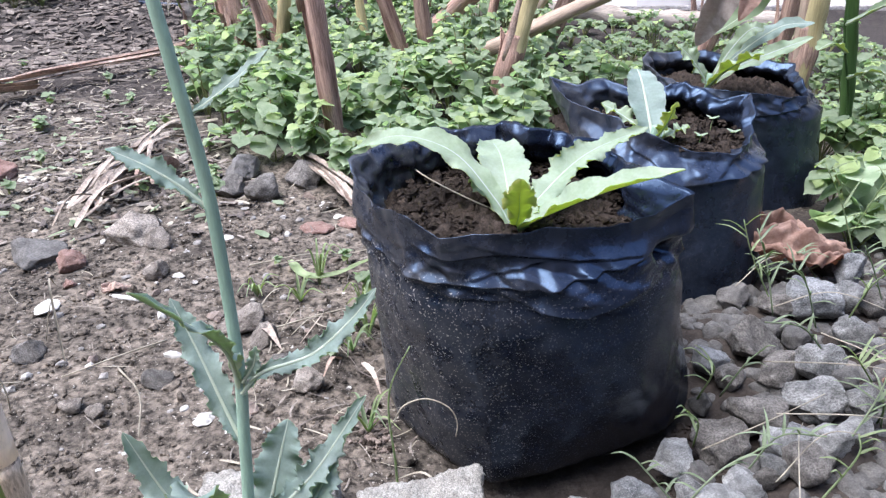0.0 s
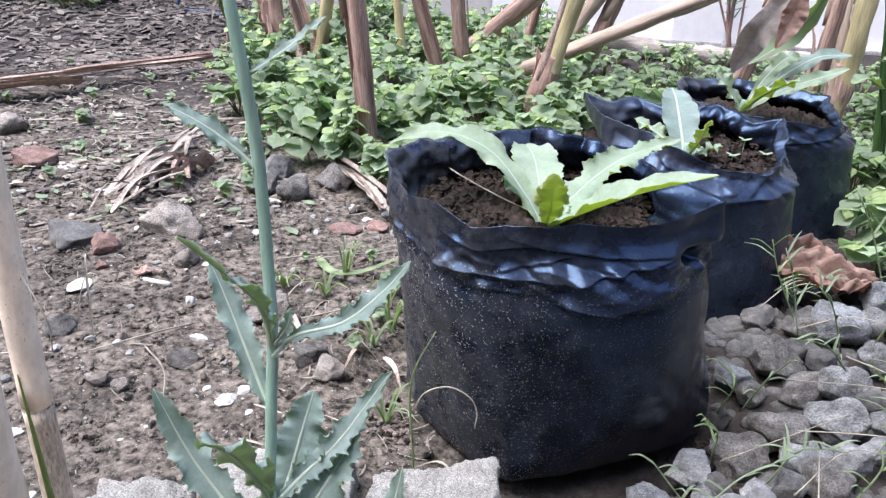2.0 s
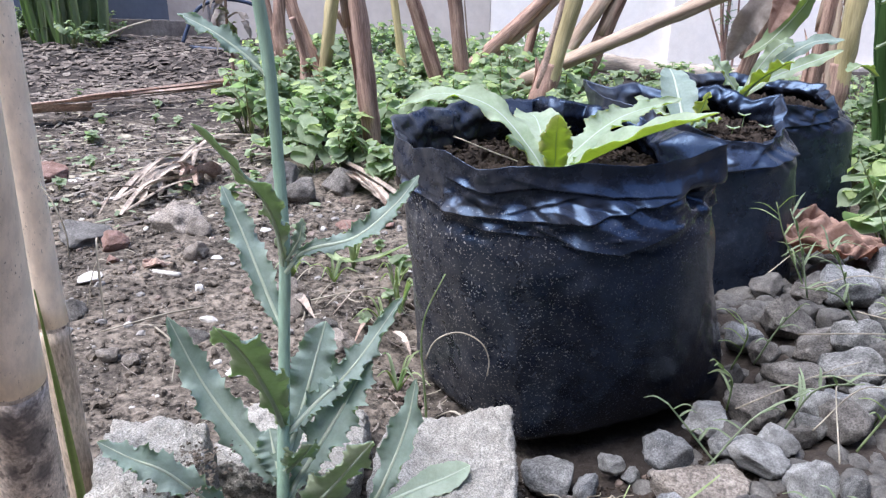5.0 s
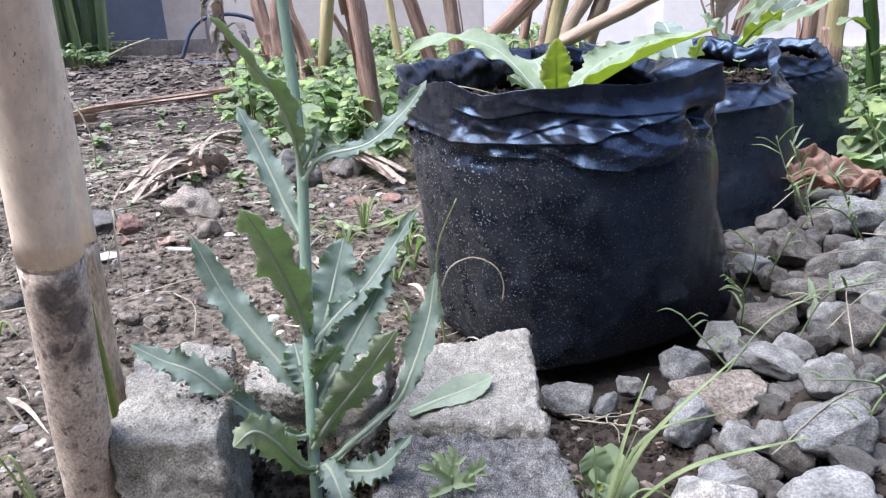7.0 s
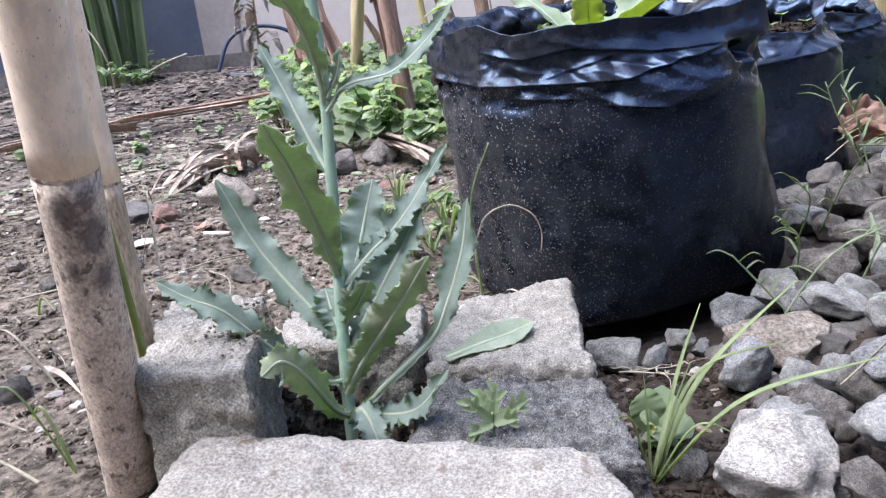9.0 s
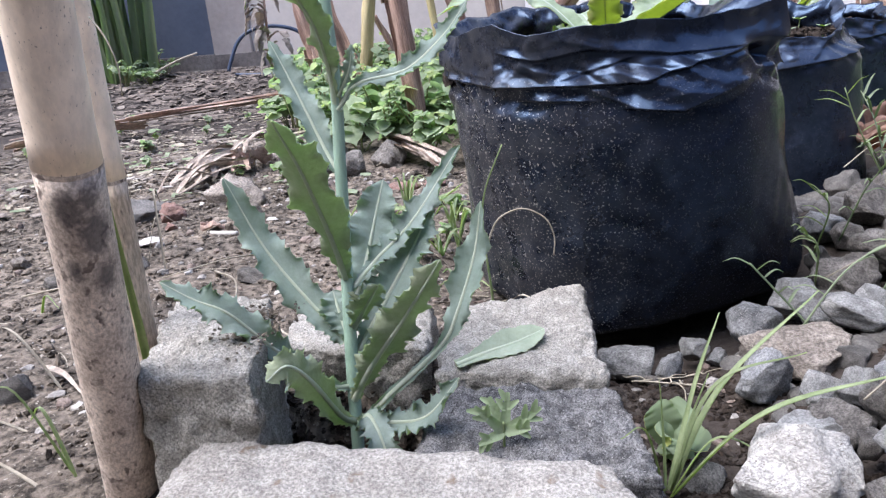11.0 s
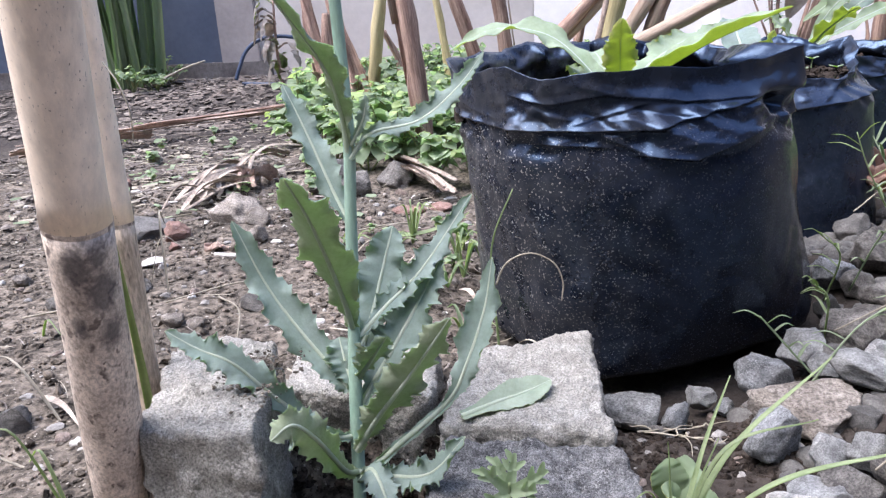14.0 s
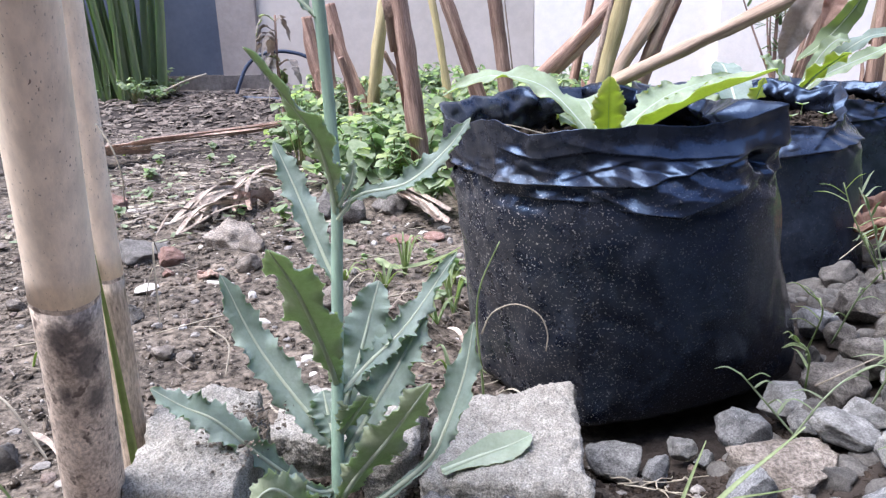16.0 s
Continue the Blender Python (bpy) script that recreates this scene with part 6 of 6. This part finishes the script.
lying("torn_husk", "small torn pale husk piece on soil", "husk", [([(-0.245, 0.80, 0.008), (-0.228, 0.785, 0.020), (-0.205, 0.755, 0.008)], 0.016, STRIP, "")], (-0.225, 0.78, 0.004))
lying("torn_husk", "small torn brownish husk piece on soil", "husk", [([(-0.128, 0.735, 0.008), (-0.135, 0.715, 0.022), (-0.145, 0.695, 0.006)], 0.010, STRIP_PINK, ""), ([(-0.100, 0.73, 0.006), (-0.082, 0.69, 0.018), (-0.07, 0.66, 0.006)], 0.008, STRIP, "")], (-0.12, 0.71, 0.004))
lying("torn_husk", "curved whitish husk strip on bare soil", "husk", [([(-0.468, 0.469, 0.008), (-0.435, 0.452, 0.008), (-0.389, 0.409, 0.008)], 0.007, STRIP, "")], (-0.435, 0.452, 0.002))
YOUNG = "small yellow-green weed sprout with narrow leaves on soil"
for x, y, high in ((-0.184, 0.93, 0.06), (-0.205, 0.885, 0.03), (-0.100, 0.806, 0.055), (-0.112, 0.86, 0.04), (-0.118, 0.775, 0.03), (-0.27, 0.90, 0.03), (-0.085, 0.63, 0.035)):
    g = ground_z(x, y)
    fan = random.Random(int(1000 * y))
    lying("weed_sprout", YOUNG, "weed", [([(x, y, g), (x + 0.5 * dx, y + 0.5 * dy, g + high), (x + dx, y + dy, g + high * fan.uniform(0.5, 1.1))], fan.uniform(0.003, 0.0055), GRASS if fan.random() < 0.7 else WEED, "") for dx, dy in ((fan.uniform(-0.04, 0.04), fan.uniform(-0.04, 0.04)) for _ in range(7))], (x, y, g))

# ---- grass, sprigs and seedlings ----
def sprig(foot, tip, leaves, label, material=GRASS, size=0.035, seed=0):
    """A thin wiry stem with narrow leaves."""
    rng = random.Random(seed + 40)
    f, t = Vector(foot), Vector(tip)
    e = thing("grass_sprig", label, "grass", "grass sprigs in the gravel", f)
    mid = (t - f) * 0.5 + Vector((rng.uniform(-0.015, 0.015), rng.uniform(-0.01, 0.01), 0.012))
    pts = [Vector((0, 0, -0.008)), mid, t - f]
    c = curve_points(pts, 12)
    tube("stem", pts, 0.0011, 0.0007, material, e, "", 5, 12)
    for k in range(leaves):
        p = c[min(11, 3 + int(k * 9 / leaves))]
        a = rng.uniform(0, 6.28)
        d = Vector((math.cos(a), math.sin(a) * 0.6, rng.uniform(0.1, 0.9))).normalized() * size * rng.uniform(0.6, 1.2)
        ribbon("blade", [p, p + d * 0.55 + Vector((0, 0, 0.003)), p + d - Vector((0, 0, 0.003))], 0.0033, material, e, "", 0.4, 0, 0.95, 8, 0.0003)
    return e


WIRY = "thin wiry grass sprig growing among gravel"
sprig((0.402, 0.742, 0.075), (0.380, 0.785, 0.165), 6, WIRY, GRASS_GREY, 0.04, 1)
sprig((0.262, 0.575, 0.02), (0.238, 0.560, 0.075), 6, WIRY, GRASS, 0.03, 2)
sprig((0.232, 0.485, 0.012), (0.176, 0.500, 0.068), 5, WIRY, GRASS_GREY, 0.022, 3)
sprig((0.560, 0.86, 0.085), (0.490, 0.87, 0.215), 7, WIRY, GRASS, 0.05, 4)
sprig((0.600, 0.95, 0.085), (0.660, 0.93, 0.230), 8, WIRY, GRASS, 0.05, 5)
sprig((0.330, 0.460, 0.06), (0.360, 0.480, 0.115), 5, WIRY, GRASS, 0.03, 6)
sprig((0.212, 0.478, 0.02), (0.300, 0.500, 0.085), 6, WIRY, GRASS_GREY, 0.03, 7)
sprig((0.420, 0.660, 0.085), (0.340, 0.640, 0.125), 6, WIRY, GRASS_GREY, 0.035, 8)
sprig((0.445, 0.600, 0.085), (0.400, 0.560, 0.130), 6, WIRY, GRASS, 0.035, 9)
sprig((0.300, 0.620, 0.05), (0.325, 0.600, 0.120), 4, WIRY, GRASS_GREY, 0.03, 10)
sprig((0.480, 0.720, 0.085), (0.520, 0.700, 0.160), 6, WIRY, GRASS, 0.04, 11)
sprig((0.300, 0.380, 0.045), (0.235, 0.360, 0.080), 5, WIRY, GRASS_GREY, 0.03, 12)
sprig((0.250, 0.330, 0.035), (0.295, 0.345, 0.085), 5, WIRY, GRASS, 0.03, 13)
sprig((0.285, 0.640, 0.03), (0.268, 0.620, 0.10), 5, WIRY, GRASS, 0.03, 14)
tuftrng = random.Random(77)
for k in range(18):
    x, y = tuftrng.uniform(0.30, 0.60), tuftrng.uniform(0.50, 0.92)
    if (x - 0.338) ** 2 + (y - 1.0) ** 2 < 0.18 ** 2 or (x - 0.108) ** 2 + (y - 0.69) ** 2 < 0.20 ** 2:
        continue
    g = ground_z(x, y) + 0.012
    sprig((x, y, g), (x + tuftrng.uniform(-0.07, 0.05), y + tuftrng.uniform(-0.05, 0.02), g + tuftrng.uniform(0.05, 0.12)), 7, WIRY, GRASS_GREY if k % 3 else GRASS, tuftrng.uniform(0.028, 0.045), 20 + k)
for k, (a, b) in enumerate((((0.30, 0.48), (0.42, 0.53)), ((0.26, 0.55), (0.40, 0.60)), ((0.20, 0.335), (0.33, 0.36)), ((0.36, 0.66), (0.52, 0.62)), ((0.40, 0.75), (0.55, 0.73)), ((0.34, 0.58), (0.47, 0.55)), ((0.30, 0.43), (0.36, 0.56)), ((0.44, 0.70), (0.50, 0.58)), ((0.38, 0.81), (0.50, 0.86)), ((0.46, 0.66), (0.60, 0.72)))):
    h0, h1 = ground_z(*a) + 0.05, ground_z(*b) + 0.05
    tagged(tube("dry_runner", [(a[0], a[1], h0 - 0.01), ((a[0] + b[0]) / 2, (a[1] + b[1]) / 2 + 0.016 * (-1) ** k, (h0 + h1) / 2 + 0.008), (b[0], b[1], h1 - 0.01)], 0.0008, 0.0005, GRASS_DRY, None, "", 5, 14), "dry grass runner lying over gravel", "grass", "grass runners on the gravel")

tuft = thing("grass_tuft", "tuft of long bright green grass beside a dark block", "grass", at=(0.074, 0.325, ground_z(0.074, 0.325)))
to = Vector(tuft.location)
for tip, mid, w in (((0.176, 0.360, 0.100), (0.110, 0.340, 0.040), 0.0060), ((0.166, 0.345, 0.063), (0.105, 0.335, 0.045), 0.0042), ((0.205, 0.300, 0.072), (0.125, 0.300, 0.045), 0.0062), ((0.114, 0.362, 0.086), (0.095, 0.345, 0.04), 0.0040), ((0.070, 0.335, 0.052), (0.072, 0.332, 0.02), 0.0022), ((0.040, 0.300, 0.030), (0.058, 0.315, 0.025), 0.0024), ((0.100, 0.330, 0.058), (0.088, 0.328, 0.02), 0.0030), ((0.128, 0.300, 0.018), (0.10, 0.312, 0.02), 0.0030)):
    ribbon("blade", [Vector((0, 0, -0.006)), Vector(mid) - to, Vector(tip) - to], w, GRASS, tuft, "", 0.5, 0.2, 0.85, 20, 0.0004)

broad = thing("broad_leaf_seedling", "small seedling with broad pale green leaves beside grass", "seedling", at=(0.083, 0.362, -0.030))
bo = Vector(broad.location)
for tip, w in (((0.073, 0.374, 0.008), 0.024), ((0.101, 0.378, 0.004), 0.026), ((0.103, 0.335, -0.004), 0.024), ((0.074, 0.347, 0.000), 0.016)):
    t = Vector(tip) - bo
    leaf(broad, [Vector((0, 0, 0)), t * 0.4 + Vector((0, 0, 0.010)), t * 0.75 + Vector((0, 0, 0.008)), t], w, (WEED, LIME_UNDER), (0.1, -0.6, 0.9), tooth=0.04, wave=0.06, seed=w * 90, base_w=0.25, tip=2.4, rib=0.0006, grow=(0.05, 0.45))

curl = thing("dry_grass_curl", "thin curling grass stalk against the black bag", "grass", at=(-0.044, 0.522, ground_z(-0.044, 0.522)))
co2 = Vector(curl.location)
tube("stalk", [Vector(p) - co2 for p in ((-0.044, 0.522, -0.005), (-0.046, 0.520, 0.048), (-0.050, 0.519, 0.103), (-0.046, 0.518, 0.140), (-0.029, 0.518, 0.180))], 0.0013, 0.0006, GRASS, curl, "yellow-green stalk", 6, 24)
tube("loop", [Vector(p) - co2 for p in ((-0.046, 0.520, 0.092), (-0.036, 0.519, 0.113), (-0.015, 0.518, 0.122), (0.005, 0.517, 0.113), (0.013, 0.518, 0.095), (0.012, 0.518, 0.077))], 0.0009, 0.0006, GRASS_DRY, curl, "dry looping stalk", 6, 26)
ribbon("blade", [Vector(p) - co2 for p in ((-0.044, 0.522, 0.02), (-0.020, 0.505, 0.045), (-0.005, 0.495, 0.040), (0.0, 0.49, 0.03))], 0.003, GRASS_DRY, curl, "", 0.4, 0, 0.8, 14, 0.0004)

strap = thing("tall_grass", "long dark green grass blade beside a bamboo pole", "grass", at=(-0.283, 0.340, ground_z(-0.283, 0.340)))
so = Vector(strap.location)
ribbon("blade", [Vector(p) - so for p in ((-0.283, 0.340, 0.0), (-0.2845, 0.342, 0.085), (-0.2865, 0.343, 0.157), (-0.290, 0.345, 0.235))], 0.0075, BLADE_DARK, strap, "", 0.5, 0.2, 0.9, 24, 0.0005, (0, -1, 0.1))
tagged(tube("fibre", [(-0.2730, 0.3460, 0.3079), (-0.2611, 0.3380, 0.2947), (-0.2561, 0.3360, 0.2779), (-0.2585, 0.3380, 0.2604)], 0.0007, 0.0004, GRASS_DRY, None, "", 5, 16), "thin pale fibre hanging off a bamboo pole", "fibre")
rock(-0.470, 0.428, 0.042, 0.030, 3, "stone", "dark smooth stone on bare soil", 0)
for k, (x, y, dx, dy, h) in enumerate(((-0.57, 0.62, 0.06, -0.05, 0.03), (-0.43, 0.44, -0.10, 0.04, 0.05), (-0.41, 0.37, -0.12, -0.02, 0.03), (-0.34, 0.31, -0.05, -0.01, 0.07), (-0.335, 0.305, -0.03, 0.01, 0.05), (-0.345, 0.29, -0.10, 0.02, 0.02), (-0.47, 0.73, -0.02, 0.06, 0.10), (-0.52, 0.78, 0.04, 0.02, 0.06))):
    e = thing("grass_shoot", "single curving grass blade on bare soil", "grass", "grass blades on the soil", (x, y, ground_z(x, y)))
    ribbon("blade", [(0, 0, -0.004), (dx * 0.5, dy * 0.5, h), (dx, dy, h * 0.8)], 0.0032, GRASS if k in (0, 3, 4) else GRASS_DRY, e, "", 0.4, 0.3, 0.8, 14, 0.0004)

fern = thing("fern_seedling", "small light green seedling with lobed leaves beside a dark block", "seedling", at=(-0.034, 0.300, 0.024))
tube("stem", [(0, 0, -0.01), (0.001, 0, 0.012), (0.001, 0, 0.020)], 0.0010, 0.0008, GRASS, fern, "", 5, 6)
for dx, dy, dz in ((-0.017, -0.004, 0.021), (0.024, -0.002, 0.018), (0.004, 0.004, 0.026), (-0.016, -0.008, -0.004), (0.017, -0.006, 0.006), (-0.008, 0.006, 0.022)):
    base = Vector((0.001, 0, 0.013))
    d = Vector((dx, dy, dz))
    across = Vector((-d.z, 0.1 * d.z, d.x)).normalized()
    rb = ribbon("frond", [base, base + d * 0.55, base + d], 0.0072, GRASS_PALE, fern, "", 0.25, 0, 0.7, 9, 0.0003, (0, -1, 0.5))
    for u, side in ((0.55, 1), (0.60, -1), (0.80, 1)):
        p = base + d * u
        out = across * side * 0.0080 * (1.25 - 0.6 * u) + d * 0.25
        ribbon("leaflet", [p, p + out * 0.55, p + out], 0.0050, GRASS_PALE, rb, "", 0.25, 0, 0.7, 7, 0.0003, (0, -1, 0.5))

# seedlings and straw in the bags
for k, (x, y, z) in enumerate(((0.379, 0.985, 0.232), (0.400, 0.955, 0.228), (0.350, 0.940, 0.228))):
    e = thing("tiny_sprout", "tiny pale green sprout in the bag soil", "sprout", "sprouts in the bag", (x, y, z - 0.012))
    tube("stem", [(0, 0, -0.006), (0, 0, 0.01), (0.001, 0, 0.020 if k == 0 else 0.014)], 0.0009, 0.0007, GRASS, e, "", 5, 5)
    for a in (0.3, 2.2, 4.0):
        d = Vector((math.cos(a), math.sin(a), 0.25)) * 0.011
        top = Vector((0, 0, 0.019 if k == 0 else 0.013))
        ribbon("seed_leaf", [top, top + d * 0.5, top + d], 0.006, LIME_TOP, e, "", 0.2, 0, 0.6, 7, 0.0003)
tagged(tube("straw", [(-0.040, 0.785, 0.246), (-0.015, 0.735, 0.249), (0.020, 0.700, 0.244), (0.05, 0.675, 0.240)], 0.0011, 0.0008, GRASS_DRY, None, "", 5, 14, 0.3), "thin pale straw on the bag soil", "straw")

# pale roots in the damp hollow
root_rng = random.Random(19)
for k, (x, y, turn, reach) in enumerate(((0.072, 0.470, 0.2, 0.062), (0.080, 0.462, -0.25, 0.050), (0.105, 0.472, -1.4, 0.045), (0.096, 0.468, 0.7, 0.040), (0.112, 0.462, -0.6, 0.034), (0.120, 0.476, 0.1, 0.030), (0.088, 0.474, 2.6, 0.030))):
    pts = []
    for q in range(6):
        u = q / 5 * reach
        pts.append((x + u * math.cos(turn) + root_rng.uniform(-0.004, 0.004), y + u * math.sin(turn) + root_rng.uniform(-0.004, 0.004)))
    tagged(tube("root_strand", [(px, py, ground_z(px, py) + 0.007 + root_rng.uniform(0, 0.004)) for px, py in pts], 0.0009, 0.0004, GRASS_DRY, None, "", 5, 24, 0.3), "thin pale bare root in the damp hollow", "root_strand", "roots in the hollow")

# ---- far end of the yard ----
clump = thing("strap_leaf_clump", "clump of tall upright green stems at the wall", "plant", at=(-1.78, 3.14, 0.075))
crng = random.Random(31)
for k in range(34):
    a, r = crng.uniform(0, 6.28), crng.uniform(0, 0.17)
    p = Vector((r * math.cos(a), r * 0.6 * math.sin(a), -0.03))
    q = p * 1.6 + Vector((crng.uniform(-0.10, 0.10), crng.uniform(-0.05, 0.05), crng.uniform(0.7, 1.1)))
    ribbon("stem_blade", [p, (p + q) / 2 + Vector((crng.uniform(-0.02, 0.02), 0, 0)), q], crng.uniform(0.026, 0.05), BLADE, clump, "", 0.9, crng.uniform(-0.6, 0.6), 0.6, 14, 0.004, (0, -1, 0.1))
tagged(tube("garden_hose", [(-1.257, 3.050, 0.101), (-1.245, 3.060, 0.137), (-1.212, 3.080, 0.212), (-1.168, 3.100, 0.254), (-1.109, 3.120, 0.272), (-1.036, 3.140, 0.271), (-0.958, 3.160, 0.245), (-0.908, 3.180, 0.186)], 0.0085, 0.0085, HOSE, None, "", 10, 40), "blue garden hose arching over the far soil", "hose")
tagged(tube("garden_hose", [(-1.22, 3.03, 0.085), (-1.0, 3.0, 0.075), (-0.80, 2.98, 0.06), (-0.60, 3.0, 0.045)], 0.008, 0.008, HOSE, None, "", 10, 24), "blue garden hose lying on the far soil", "hose")
tagged(tube("stick", [(-1.62, 3.0, 0.10), (-1.48, 3.02, 0.16), (-1.38, 3.04, 0.19)], 0.006, 0.004, GRASS_DRY, None, "", 8, 10), "pale broken stick leaning at the clump", "stick")
tagged(tube("log", [(0.10, 2.98, 0.05), (0.45, 2.96, 0.065), (0.85, 2.92, 0.035), (1.35, 2.90, 0.03)], 0.034, 0.040, WOOD, None, "", 14, 60, 0.5), "old grey-brown log lying along the wall foot", "log")
shrub = thing("thin_shrub", "thin bare shrub with few small leaves at the wall", "shrub", at=(1.05, 3.10, -0.01))
for k in range(6):
    a = Vector((crng.uniform(-0.03, 0.03), 0, -0.01))
    b = a + Vector((crng.uniform(-0.28, 0.28), crng.uniform(-0.08, 0.08), crng.uniform(0.45, 0.8)))
    tube("branch", [a, (a + b) / 2 + Vector((crng.uniform(-0.05, 0.05), 0, 0)), b], 0.006, 0.002, STALK_DRY, shrub, "", 6, 12)
    for q in range(12):
        p = a.lerp(b, crng.uniform(0.3, 1.0))
        d = Vector((crng.uniform(-1, 1), crng.uniform(-0.6, 0.6), crng.uniform(-0.3, 0.8))).normalized() * 0.05
        ribbon("leaf", [p, p + d * 0.5, p + d], 0.016, WEED, shrub, "", 0.3, 0, 0.7, 6, 0.0006)

withered = thing("withered_shrub", "withered grey-brown plant with drooping leaves beside the hose", "plant", at=(-0.911, 2.620, ground_z(-0.911, 2.620)))
tube("stem", [(0, 0, -0.02), (0.006, 0, 0.10), (-0.004, 0, 0.22), (0.004, 0, 0.40)], 0.008, 0.004, STALK_DRY, withered, "", 8, 16, 0.2)
for k in range(14):
    a, h, ln = crng.uniform(0, 6.28), crng.uniform(0.10, 0.38), crng.uniform(0.05, 0.11)
    d = Vector((math.cos(a), 0.6 * math.sin(a), 0))
    p = Vector((0, 0, h))
    leaf(withered, [p, p + d * ln * 0.5 + Vector((0, 0, 0.02)), p + d * ln * 0.9 - Vector((0, 0, 0.02)), p + d * ln - Vector((0, 0, 0.07))], crng.uniform(0.028, 0.050), ((GREY_LEAF, GREY_LEAF) if k % 3 else (WEED_YOUNG, GREY_LEAF)), None, name="drooping_leaf", seed=k * 0.7, **WITHERED)

# climbing leaves and taller growth beside the far bag
side_plant = thing("climbing_plant", "thin climbing stem with broad green leaves beside the bags", "plant", at=(0.83, 1.40, ground_z(0.83, 1.40)))
sp = Vector(side_plant.location)
tube("stem", [Vector(p) - sp for p in ((0.83, 1.40, -0.01), (0.79, 1.38, 0.15), (0.735, 1.36, 0.30), (0.72, 1.36, 0.46))], 0.0035, 0.002, STALK_DARK, side_plant, "", 6, 20)
for pts, w in ((((0.77, 1.37, 0.20), (0.80, 1.34, 0.22), (0.84, 1.31, 0.21)), 0.05), (((0.735, 1.36, 0.30), (0.80, 1.33, 0.345), (0.86, 1.31, 0.35)), 0.05), (((0.725, 1.36, 0.38), (0.79, 1.35, 0.41), (0.85, 1.34, 0.40)), 0.055), (((0.72, 1.36, 0.42), (0.68, 1.35, 0.45), (0.64, 1.35, 0.44)), 0.05), (((0.72, 1.36, 0.45), (0.637, 1.40, 0.425), (0.600, 1.39, 0.367), (0.554, 1.39, 0.310), (0.508, 1.39, 0.275)), 0.034), (((0.75, 1.36, 0.25), (0.71, 1.34, 0.27), (0.68, 1.33, 0.26)), 0.035)):
    leaf(side_plant, [Vector(p) - sp for p in pts], w, (WEED, LIME_UNDER), None, tooth=0.04, seed=w * 30, wave=0.08)
